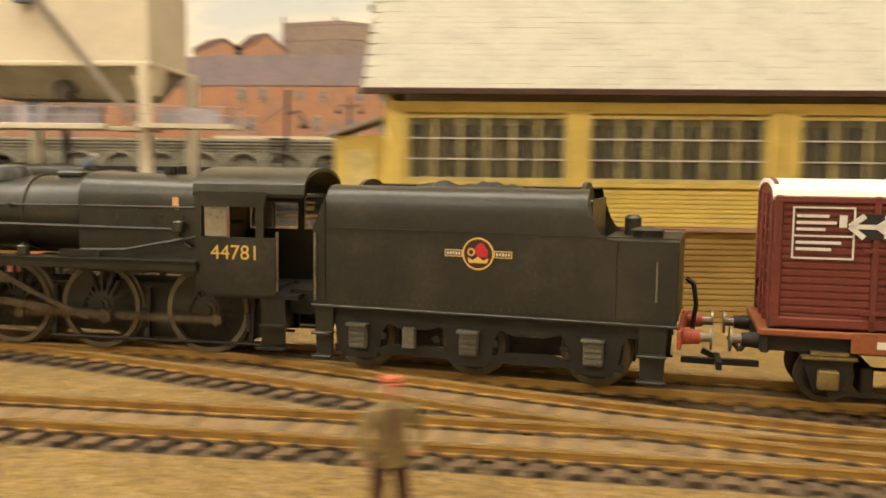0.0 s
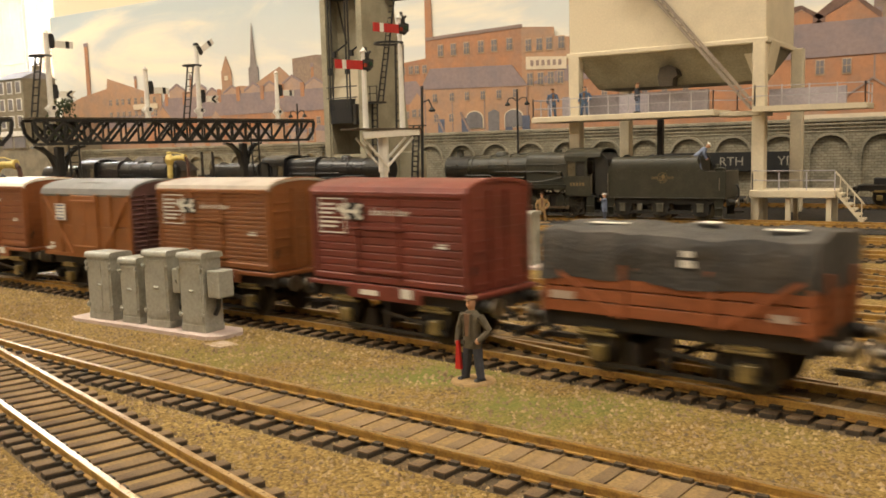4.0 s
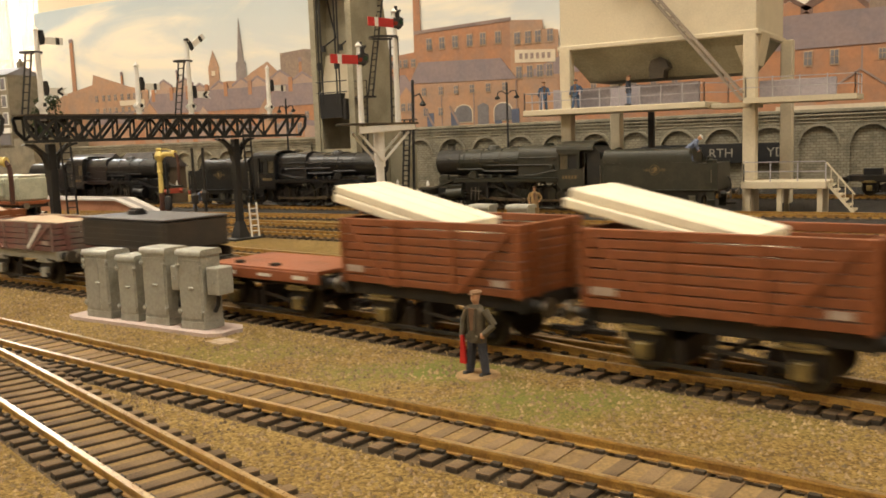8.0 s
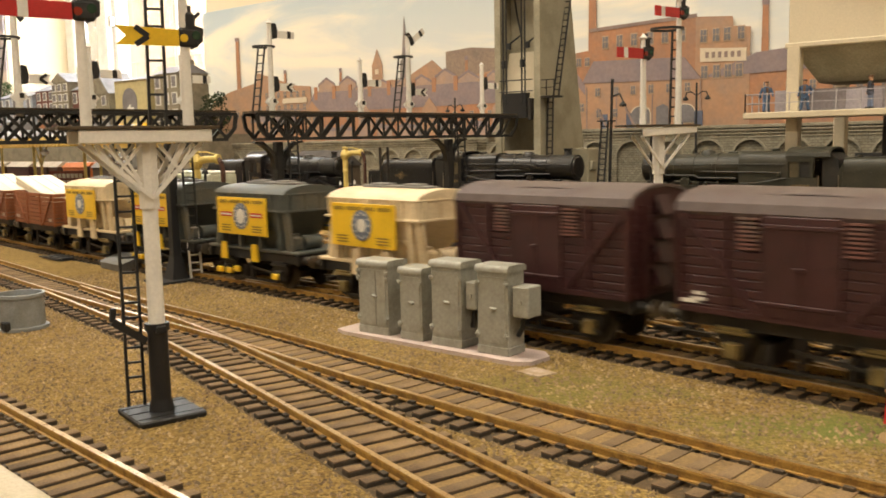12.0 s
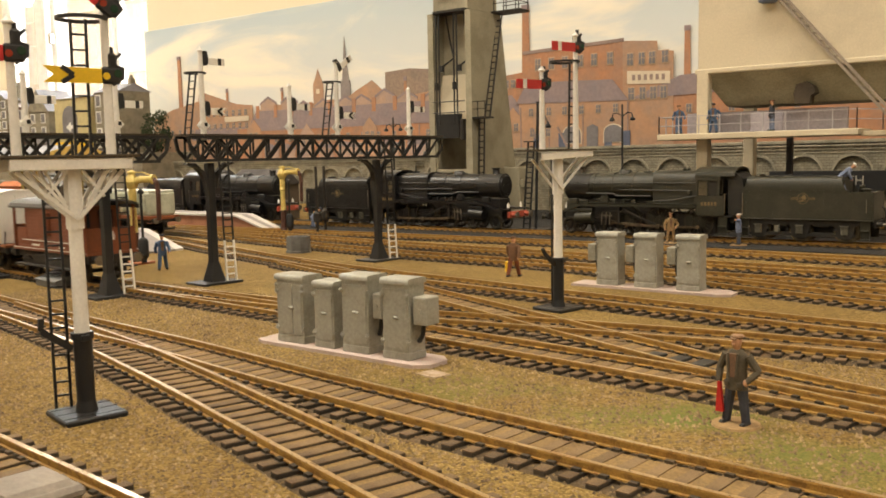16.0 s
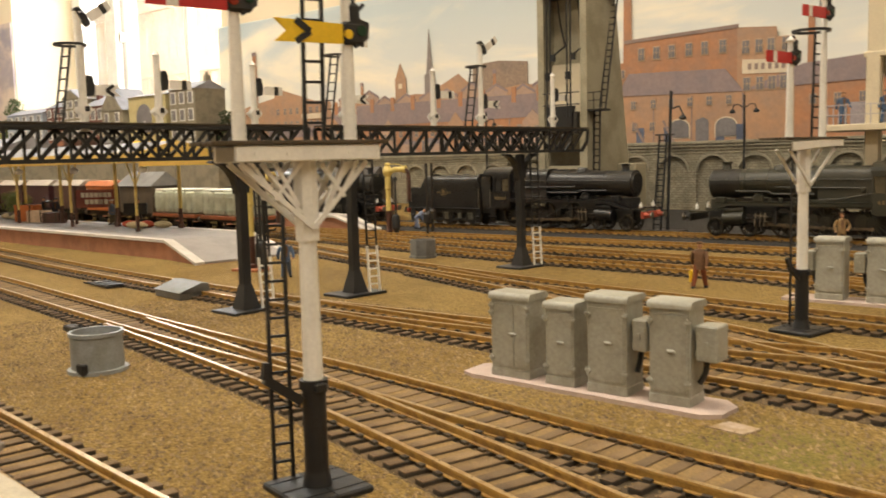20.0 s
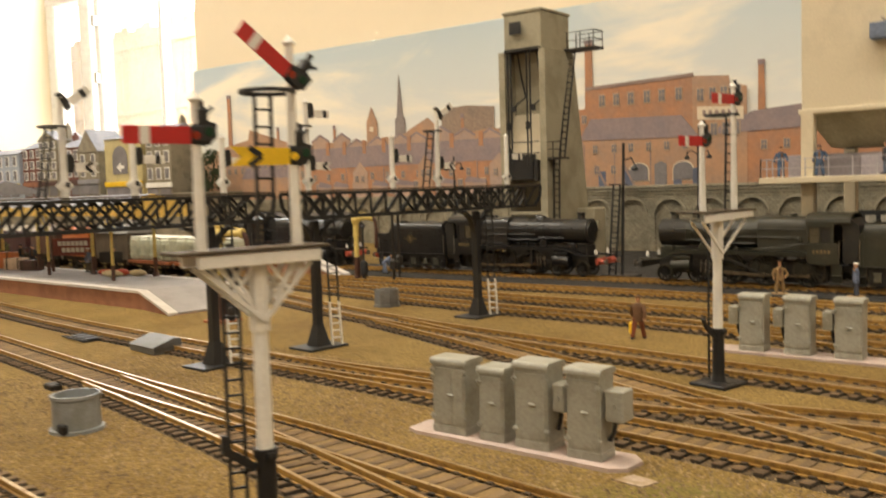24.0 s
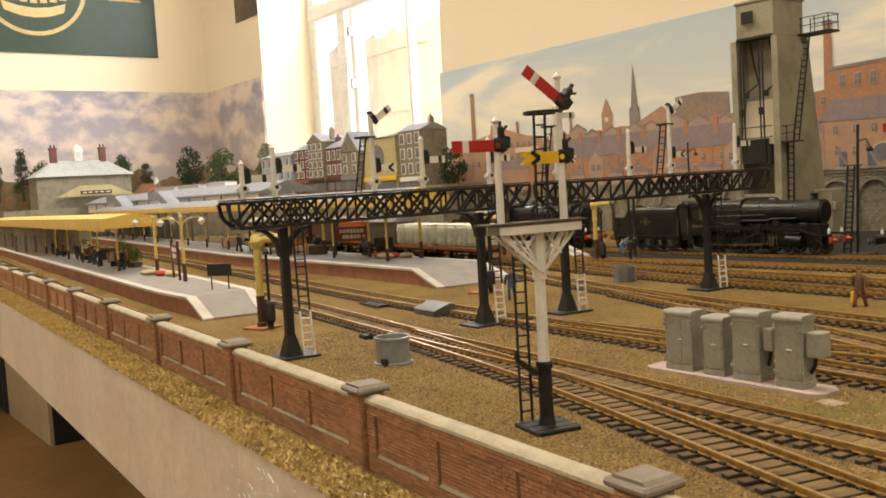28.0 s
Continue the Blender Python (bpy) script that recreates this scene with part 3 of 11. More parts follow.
BX0, BX1 = X0 + 0.3, X1 - 0.3
g = G()
top = [(BX0, 86.7), (BX0, Y0 + 6), (-192, Y0 + 6), (-192, edge_y(-192) - 0.78), (BX1, max(edge_y(BX1), -12) - 0.78), (BX1, 86.7)]
g.prism(top, "z", -1.2, 0.0)
ground = tagged(g.put("ground", BALLAST, smooth=False), "tan crushed ballast covering the whole layout", "ground", kind="structure")
g = G()
pts = [(-192.0, edge_y(-192) - 0.78), (BX1, max(edge_y(BX1), -12) - 0.78)]
for (ax, ay), (cx, cy) in zip(pts, pts[1:]):
    d = Vector((cx - ax, cy - ay, 0)).normalized()
    nn = Vector((d.y, -d.x, 0)) * 0.12
    a, c = Vector((ax, ay, 0)), Vector((cx, cy, 0))
    vs = [a, c, c + nn, a + nn]
    lo = [v + Vector((0, 0, -5.2)) for v in vs]
    hi = [v + Vector((0, 0, -0.04)) for v in vs]
    g.add(lo + hi, [(3, 2, 1, 0), (4, 5, 6, 7), (0, 1, 5, 4), (1, 2, 6, 5), (2, 3, 7, 6), (3, 0, 4, 7)])
tagged(g.put("trim", FASCIA), "white painted baseboard edge with chipped gloss", "fascia board", kind="structure")
ash = G()
ash.prism([(-120, 52.6), (-75, 52.3), (-52, 51.6), (-20, 51.2), (100, 50), (100, 79), (-64, 79), (-66, 60), (-120, 60)], "z", -0.4, 0.05)
tagged(ash.put("pavement", ASH, smooth=False), "black ash covering the engine shed yard", "ground", kind="structure")


# ---- track ----
def rail_mesh(line, off, s0, s1, dz=0.0):
    prof = [(-0.07, 0.10), (0.07, 0.10), (0.07, 0.125), (0.03, 0.14), (0.03, 0.225), (0.055, 0.235), (0.05, 0.275), (-0.05, 0.275), (-0.055, 0.235), (-0.03, 0.225), (-0.03, 0.14), (-0.07, 0.125)]
    g = G()
    n = max(2, int((s1 - s0) / 1.2))
    rings = []
    for i in range(n + 1):
        s = s0 + (s1 - s0) * i / n
        c, d = line.at(s), line.dir(s)
        nx, ny = -d[1], d[0]
        rings.append([(c[0] + nx * (off + p), c[1] + ny * (off + p), z + dz) for p, z in prof])
    m = len(prof)
    vs = [v for r in rings for v in r]
    fs, mi = [], []
    for i in range(n):
        for j in range(m):
            fs.append((i * m + j, (i + 1) * m + j, (i + 1) * m + (j + 1) % m, i * m + (j + 1) % m))
            mi.append(1 if j == 6 else 0)
    fs += [tuple(range(m)), tuple(n * m + j for j in range(m))]
    mi += [0, 0]
    g.v, g.f, g.mi = vs, fs, mi
    return g


def sleeper_geo(long=2.28):
    g = G()
    g.box(0, 0, 0.03, 0.25, long, 0.14, 0.02)
    for y in (-0.63, 0.63):
        for k in (-1, 1):
            g.box(0, y + k * 0.13, 0.125, 0.16, 0.1, 0.06)
    g.mat(1).box(0, 0, 0.096, 0.236, 1.04, 0.016)
    for k in (-1, 1):
        g.box(0, k * (long / 2 + 0.83) / 2, 0.096, 0.236, long / 2 - 0.83 - 0.01, 0.016)
    return g.mat(0)


SLEEPER_MESH = sleeper_geo().mesh("sleeper", [SLEEPER, DUSTWOOD])


def lay(name, x_lo, x_hi, near_lo, near_hi, dz=0.0, label="rusty bullhead track on dark wooden sleepers", s_lo=None, s_hi=None, fill=0.085):
    ln = LINES[name]
    s0 = ln.s_at_x(x_lo) if s_lo is None else s_lo
    s1 = ln.s_at_x(x_hi) if s_hi is None else s_hi
    t = thing("railway_track", label, "track", kind="structure")
    for off in (-0.66, 0.66):
        rail_mesh(ln, off, s0, s1, dz).put("rail", [RUST, STEEL], t)
    prof = [(-0.56, -0.01), (-0.5, fill), (0.5, fill), (0.56, -0.01)]
    n = max(2, int((s1 - s0) / 1.2))
    vs = []
    for i in range(n + 1):
        s = s0 + (s1 - s0) * i / n
        c, d = ln.at(s), ln.dir(s)
        vs += [(c[0] - d[1] * q, c[1] + d[0] * q, z + dz * 2) for q, z in prof]
    G().add(vs, [(i * 4 + j, i * 4 + 4 + j, i * 4 + 5 + j, i * 4 + 1 + j) for i in range(n) for j in range(3)]).put("ballast_infill", DUSTBALLAST, t, smooth=False)
    # dark strip that paints in the shade of the gaps between sleepers
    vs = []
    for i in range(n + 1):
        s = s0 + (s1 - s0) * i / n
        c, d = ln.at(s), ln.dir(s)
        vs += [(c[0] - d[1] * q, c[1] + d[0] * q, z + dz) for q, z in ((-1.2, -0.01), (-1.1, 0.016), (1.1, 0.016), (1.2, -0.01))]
    G().add(vs, [(i * 4 + j, i * 4 + 4 + j, i * 4 + 5 + j, i * 4 + 1 + j) for i in range(n) for j in range(3)]).put("gap_shade_strip", GAPSHADE, t, smooth=False)
    rest_v, rest_f, rest_m = [], [], []
    base = np.array([v.co[:] for v in SLEEPER_MESH.vertices]) / K
    faces = [tuple(p.vertices) for p in SLEEPER_MESH.polygons]
    mids = [p.material_index for p in SLEEPER_MESH.polygons]
    k = 0
    s = s0
    while s < s1:
        c, d = ln.at(s), ln.dir(s)
        a = math.degrees(math.atan2(d[1], d[0])) + random.uniform(-1.5, 1.5)
        if near_lo <= c[0] <= near_hi and k < 300:
            o = new("sleeper", SLEEPER_MESH)
            o.parent = t
            o.matrix_basis = P(c[0], c[1], dz * 0.5 + random.uniform(-0.008, 0.008), a)
            k += 1
        else:
            ca, sa = math.cos(radians(a)), math.sin(radians(a))
            n0 = len(rest_v)
            rest_v += [(c[0] + ca * p[0] - sa * p[1], c[1] + sa * p[0] + ca * p[1], p[2]) for p in base]
            rest_f += [tuple(n0 + i for i in f) for f in faces]
            rest_m += mids
        s += 0.52
    if rest_v:
        g = G()
        g.v, g.f, g.mi = rest_v, rest_f, rest_m
        tagged(g.put("far_sleepers", [SLEEPER, DUSTWOOD], t, smooth=False), kind="stuff")
    return t


lay("main", 0, 236, -95, 12, s_lo=0.0)
lay("loop", -185, 30, -75, 8)
lay("branch", -46, 20, -46, 2, 0.004, fill=0.05)
lay("siding", -150, 20, -62, -12, fill=0.05)
lay("crossover", -13, 6.5, -13, 6.5, 0.006)
lay("second", -45, -10.6, -45, -10.6, 0.003)
lay("cutoff", -46, -12, -46, -12, 0.005)
lay("third", -110, -10.2, -66, -10.2)
lay("fourth", -140, -5.5, -62, -5.5)
lay("fifth", -34, 60, -34, 0, 0.004)
lay("sixth", -75, 236, -65, 0)
lay("seventh", -75, 236, -65, 0)
lay("shed_road", -150, 236, -80, -10)
lay("back_road", -46, 80, -30, 0)


# ---- painted town along the back of the layout ----
BD = 86.8
board = thing("backdrop", "painted backdrop of mills, terraces and evening sky", "backdrop", P(0, BD, 0), kind="structure")
G().box(-25, 0.3, 12.65, 211, 0.5, 25.3, 0.05).put("sky_board", SKYBD, board)


def win_geo(w=0.62, h=0.95):
    g = G()
    g.mat(1).box(0, 0, 0, w, 0.04, h)
    g.mat(0).box(0, -0.02, 0.02, w * 0.8, 0.05, h * 0.84)
    g.mat(1).box(0, -0.03, 0.02, 0.05, 0.06, h * 0.84).box(0, -0.03, 0.05, w * 0.8, 0.06, 0.05)
    return g


WIN = win_geo().mesh("window", [BDPANE, BDFRAME])
BIGW = win_geo(0.75, 1.35).mesh("window", [BDPANE, BDFRAME])
DOORW = win_geo(0.8, 1.7).mesh("window", [BDPANE, BDFRAME])


def painted(name, poly, mat, d=0.0, label=""):
    """One cut-out of the painted town, standing d in front of the board."""
    return G().prism(poly, "y", -0.06 - d - 0.06, -0.06 - d).put(name, mat, board, label)


def windows(x0, x1, z, n, d, mesh=WIN):
    for i in range(n):
        o = new("window", mesh)
        o.parent = board
        o.matrix_basis = P(x0 + (x1 - x0) * (i + 0.5) / n + random.uniform(-0.12, 0.12), -0.16 - d, z)


def chimney(x, z0, z1, w=0.9):
    painted("chimney", [(x - w / 2, z0), (x + w / 2, z0), (x + w * 0.38, z1), (x - w * 0.38, z1)], BDBRICK, 0.02)
    painted("chimney_cap", [(x - w * 0.46, z1 - 0.5), (x + w * 0.46, z1 - 0.5), (x + w * 0.46, z1), (x - w * 0.46, z1)], BDSLATE, 0.05)


# far skyline
painted("gasometer", [(-83.1, 8), (-75.5, 8), (-75.5, 15.6), (-79.3, 16.0), (-83.1, 15.8)], BDGAS, 0.0)
painted("gasometer", [(-19.3, 8), (-9.2, 8), (-9.2, 17.1), (-14, 17.6), (-19.3, 17.3)], BDGAS, 0.0)
for gx, w in ((-19.3, 0.22), (-16.8, 0.1), (-14.3, 0.3), (-11.6, 0.1), (-9.3, 0.22)):
    painted("gasometer_column", [(gx - w / 2, 10), (gx + w / 2, 10), (gx + w / 2, 17.9 if w > 0.2 else 17.3), (gx - w / 2, 17.9 if w > 0.2 else 17.3)], BDHAZE, 0.02)
for gz in (15.6, 17.0):
    painted("gasometer_rail", [(-19.3, gz), (-14.2, gz + 0.25), (-9.2, gz), (-9.2, gz + 0.1), (-14.2, gz + 0.37), (-19.3, gz + 0.1)], BDHAZE, 0.04)
painted("spire", [(-90.5, 10), (-88.7, 10), (-88.8, 15.2), (-89.1, 15.4), (-89.6, 20.6), (-90.1, 15.4), (-90.4, 15.2)], BDSPIRE, 0.02)
painted("church_roof", [(-90.5, 10), (-83.2, 10), (-83.4, 13.6), (-85.2, 15.0), (-88.0, 13.8), (-90.5, 12.6)], BDBRICK2, 0.04)
painted("clock_tower", [(-95.2, 10), (-93.4, 10), (-93.4, 15.0), (-94.3, 17.0), (-95.2, 15.0)], BDBRICK2, 0.04)
painted("clock_face", [(-94.6, 13.9), (-94.0, 13.9), (-94.0, 14.5), (-94.6, 14.5)], BDPALE, 0.12)
painted("hill_town", [(-106, 9), (-64, 9), (-64, 12.6), (-67, 13.8), (-70, 12.4), (-76, 13.2), (-83, 12.4), (-92, 13.1), (-97, 12.6), (-103, 13.0), (-106, 12.2)], BDBRICK2, 0.05)
chimney(-122.3, 12, 20.9, 0.9)
chimney(-63.3, 12, 21.5, 1.05)
chimney(-7.0, 12, 20.5, 0.9)
chimney(-45.3, 12, 17.5, 0.7)
for cx in (-112, -101, -80, -69, 4, 12, 24):
    chimney(cx, 10, 14.6 + (cx % 3) * 0.5, 0.5)
# left mill and its outbuildings
painted("mill", [(-128.8, 5.5), (-106.8, 5.5), (-106.8, 13.1), (-110, 13.4), (-117.9, 15.6), (-118.2, 14.2), (-124, 13.3), (-128.8, 12.0)], BDBRICK2, 0.08)
windows(-118, -107.5, 12.2, 8, 0.08)
windows(-118, -107.5, 10.4, 8, 0.08)
windows(-128, -119, 9.8, 6, 0.08)
painted("slate_roof", [(-120, 8.6), (-107, 8.6), (-108, 10.2), (-119, 10.2)], BDSLATE, 0.12)
painted("mill_sign", [(-112.5, 11.0), (-107.5, 11.0), (-107.5, 11.7), (-112.5, 11.7)], BDPALE, 0.22)
# long terrace
painted("terrace", [(-110, 5.5), (-63, 5.5), (-63, 9.9), (-110, 9.9)], BDBRICK, 0.14)
painted("slate_roof", [(-108, 9.5), (-63, 9.5), (-65, 12.0), (-106, 12.2)], BDSLATE, 0.2)
windows(-106, -65, 8.3, 16, 0.14)
windows(-106, -65, 6.7, 12, 0.14, DOORW)
# the tall mill by the coaling plant
painted("mill", [(-67.4, 6), (-63.2, 6), (-63.2, 14.4), (-67.4, 14.0)], BDBRICK, 0.16)
windows(-67.1, -63.4, 13.2, 4, 0.16)
painted("mill", [(-63.4, 6), (-51.9, 6), (-51.9, 16.6), (-63.4, 16.2)], BDBRICK, 0.2)
painted("mill_end", [(-51.9, 6), (-46.6, 6), (-46.6, 15.2), (-48.2, 15.4), (-48.3, 16.3), (-51.9, 16.6)], BDBRICK2, 0.22)
painted("parapet", [(-63.6, 16.2), (-51.8, 16.55), (-51.8, 16.9), (-63.6, 16.55)], BDHAZE, 0.26)
windows(-62.6, -52.4, 15.0, 6, 0.2, BIGW)
windows(-51.6, -46.9, 14.7, 4, 0.22, BIGW)
windows(-51.6, -46.9, 11.3, 4, 0.22, BIGW)
painted("mill_sign", [(-51.4, 12.3), (-46.9, 12.1), (-46.9, 13.3), (-51.4, 13.6)], BDPALE, 0.3)
g = G()
for i in range(6):
    g.box(-50.7 + i * 0.62, -0.44, 12.9 - i * 0.02, 0.32, 0.03, 0.55)
g.put("sign_lettering", BDHAZE, board)
painted("terrace", [(-64, 5.5), (-51.2, 5.5), (-51.2, 11.0), (-64, 11.3)], BDBRICK2, 0.3)
painted("slate_roof", [(-64.4, 11.0), (-51.2, 10.7), (-53.0, 12.9), (-63.0, 13.2)], BDSLATE, 0.36)
windows(-63.4, -51.6, 10.0, 6, 0.3)
windows(-63.4, -59.6, 7.8, 2, 0.3)
for ax in (-57.6, -52.9):
    ar = [(ax - 1.0, 6.6)] + [(ax + 1.0 * math.cos(math.pi - math.pi * i / 8), 7.6 + 0.75 * math.sin(math.pi * i / 8)) for i in range(9)] + [(ax + 1.0, 6.6)]
    painted("arched_window", [(ax + (x - ax) * 1.12, 6.5 + (z - 6.6) * 1.12) for x, z in ar], BDPALE, 0.32)
    painted("arched_window", ar, BDPANE, 0.38)
painted("doorway", [(-55.9, 5.8), (-54.6, 5.8), (-54.6, 8.2), (-55.2, 8.5), (-55.9, 8.2)], BDPANE, 0.34)
for lx in (-61.2, -58.0):
    painted("lean_to_prop", [(lx, 5.7), (lx + 0.3, 5.7), (lx - 1.2, 8.4), (lx - 1.4, 8.3)], BDHAZE, 0.4)
BDDOOR = material("painted_blue_door", (0.13, 0.15, 0.22), 0.9, 0.0, 0.2, 40, 420, 0.0)
for dx in (-62.2, -59.2, -53.9, -51.9):
    painted("door", [(dx, 5.8), (dx + 0.85, 5.8), (dx + 0.85, 7.7), (dx, 7.7)], BDDOOR, 0.34)
for dx in (-63.9, -60.4, -56.4, -51.4, -106.5, -99.0, -92.5, -85.0, -78.0, -71.0):
    painted("downpipe", [(dx, 5.7), (dx + 0.14, 5.7), (dx + 0.14, 10.6 if dx > -65 else 9.4), (dx, 10.6 if dx > -65 else 9.4)], BDHAZE, 0.33 if dx > -65 else 0.18)
# houses of the left terrace: gables, chimneys and low sheds in front
random.seed(19)
for i in range(13):
    hx = -108 + i * 3.5 + random.uniform(-0.4, 0.4)
    top = 9.2 + random.uniform(-0.5, 0.9)
    w = random.uniform(2.2, 3.2)
    if i % 3 == 0:
        painted("gable", [(hx, 5.6), (hx + w, 5.6), (hx + w, top), (hx + w / 2, top + 1.3), (hx, top)], BDMIST if i % 2 else BDBRICK2, 0.24)
        windows(hx + 0.3, hx + w - 0.3, top - 0.9, 2, 0.24)
    else:
        painted("shed", [(hx, 5.6), (hx + w, 5.6), (hx + w, 7.0 + 0.3 * (i % 2)), (hx + 0.2, 7.4), (hx, 7.2)], BDMIST, 0.26)
        painted("shed_roof", [(hx - 0.1, 7.1), (hx + w + 0.1, 6.9), (hx + w + 0.1, 7.3), (hx + 0.4, 7.8)], BDSLATE, 0.3)
    painted("chimney_stack", [(hx + w * 0.7, 11.2), (hx + w * 0.7 + 0.6, 11.2), (hx + w * 0.7 + 0.6, 12.9), (hx + w * 0.7, 12.9)], BDBRICK, 0.22)
# roofs climbing the hill behind
for i in range(12):
    hx = -105 + i * 3.4 + random.uniform(-0.6, 0.6)
    z = 11.9 + random.uniform(-0.2, 0.8)
    painted("hill_house", [(hx, 11.0), (hx + 3.0, 11.0), (hx + 3.0, z + 0.4), (hx + 1.5, z + 1.2), (hx, z + 0.4)], BDMIST, 0.07)
    painted("hill_roof", [(hx - 0.1, z + 0.35), (hx + 1.5, z + 1.2), (hx + 3.1, z + 0.35), (hx + 3.1, z + 0.65), (hx + 1.5, z + 1.5), (hx - 0.1, z + 0.65)], BDSLATE, 0.1)
# terraces towards the signal box
painted("terrace", [(-51.2, 5.5), (24, 5.5), (24, 11.9), (-51.2, 11.3)], BDBRICK, 0.16)
painted("slate_roof", [(-51.2, 10.8), (-25, 11.4), (24, 11.6), (24, 14.4), (-25.2, 14.3), (-46, 12.8)], BDSLATE, 0.24)
for g0, g1, top in ((-28.0, -23.2, 15.5), (-24.0, -18.9, 16.0), (-9.0, -5.6, 15.6), (-5.6, -1.6, 15.9)):
    gm = g0 + (g1 - g0) * 0.62
    painted("gable", [(g0, 13.4), (g1, 13.4), (g1, 14.5), (gm, top), (g0, 14.4)], BDBRICK, 0.1)
    painted("gable_roof", [(g0 - 0.1, 14.3), (gm, top + 0.05), (g1 + 0.1, 14.2), (g1 + 0.1, 14.75), (gm, top + 0.4), (gm - 1.6, top + 0.15), (g0 - 0.1, 14.9)], BDROOF, 0.13)
painted("works", [(-2.0, 13.5), (24, 13.5), (24, 17.6), (6, 17.4), (-0.4, 16.7), (-2.0, 16.2)], BDBRICK2, 0.08)
painted("works_cornice", [(-2.1, 16.0), (-0.4, 16.6), (6, 17.3), (24, 17.5), (24, 17.8), (6, 17.65), (-0.4, 16.95), (-2.1, 16.4)], BDPALE, 0.14)
# each house: two upper windows, a door, a lower window and a lean-to
for i, hx in enumerate((-25.0, -19.2, -13.4, -7.6, -1.8, 4.0, 9.8, 15.6)):
    windows(hx + 0.4, hx + 4.9, 10.55, 2, 0.16, WIN if i % 2 else BIGW)
    o = new("window", DOORW)
    o.parent = board
    o.matrix_basis = P(hx + 2.6 + 0.5 * (i % 3), -0.32, 7.75)
    painted("doorway", [(hx + 4.2, 6.0), (hx + 4.9, 6.0), (hx + 4.9, 7.7), (hx + 4.2, 7.7)], BDSLATE, 0.18)
    painted("party_wall", [(hx - 0.1, 5.8), (hx + 0.05, 5.8), (hx + 0.05, 11.3), (hx - 0.1, 11.3)], BDHAZE, 0.18)
    if i % 2:
        painted("lean_to", [(hx - 2.2, 5.8), (hx + 1.9, 5.8), (hx + 1.9, 7.9), (hx - 0.1, 9.4), (hx - 2.2, 7.9)], BDBRICK, 0.22)
        painted("lean_to_roof", [(hx - 2.3, 7.85), (hx - 0.1, 9.35), (hx + 2.0, 7.85), (hx + 2.0, 8.05), (hx - 0.1, 9.55), (hx - 2.3, 8.05)], BDHAZE, 0.3)
    else:
        painted("lean_to", [(hx + 0.2, 5.8), (hx + 2.2, 5.8), (hx + 2.2, 7.6), (hx + 0.2, 7.9)], BDBRICK2, 0.22)
        painted("lean_to_roof", [(hx, 7.7), (hx + 2.4, 7.4), (hx + 2.4, 7.9), (hx, 8.4)], BDSLATE, 0.3)
    chimney(hx + 0.2, 13.6, 15.2, 0.55)
painted("yard_wall", [(-26, 5.5), (24, 5.5), (24, 6.6), (-26, 6.6)], BDPALE, 0.42)
windows(-46, -34, 9.6, 6, 0.16)
windows(-0.4, 20, 15.6, 11, 0.08)
painted("works", [(24, 5.5), (80, 5.5), (80, 12), (24, 14)], BDBRICK, 0.1)


# ---- stone retaining wall with blind arches ----
def stone_block_material():
    """Coursed stone: blocks with dark joints over the plain stone."""
    mt = STONE.copy()
    mt.name = "coursed_stone"
    n, l = mt.node_tree.nodes, mt.node_tree.links
    b = n["Principled BSDF"]
    tc, mp, br = n.new("ShaderNodeTexCoord"), n.new("ShaderNodeMapping"), n.new("ShaderNodeTexBrick")
    mp.inputs["Rotation"].default_value = (radians(90), 0, 0)
    l.new(tc.outputs["Object"], mp.inputs[0])
    l.new(mp.outputs[0], br.inputs["Vector"])
    br.inputs["Scale"].default_value = 1 / (0.9 * K)
    br.inputs["Mortar Size"].default_value = 0.025
    br.inputs["Color1"].default_value, br.inputs["Color2"].default_value, br.inputs["Mortar"].default_value = (1, 1, 1, 1), (0.78, 0.77, 0.74, 1), (0.5, 0.48, 0.44, 1)
    mix = n.new("ShaderNodeMix")
    mix.data_type, mix.blend_type = "RGBA", "MULTIPLY"
    mix.inputs[0].default_value = 1.0
    l.new(b.inputs["Base Color"].links[0].from_socket, mix.inputs[6])
    l.new(br.outputs["Color"], mix.inputs[7])
    l.new(mix.outputs[2], b.inputs["Base Color"])
    return mt


BLOCKS = stone_block_material()


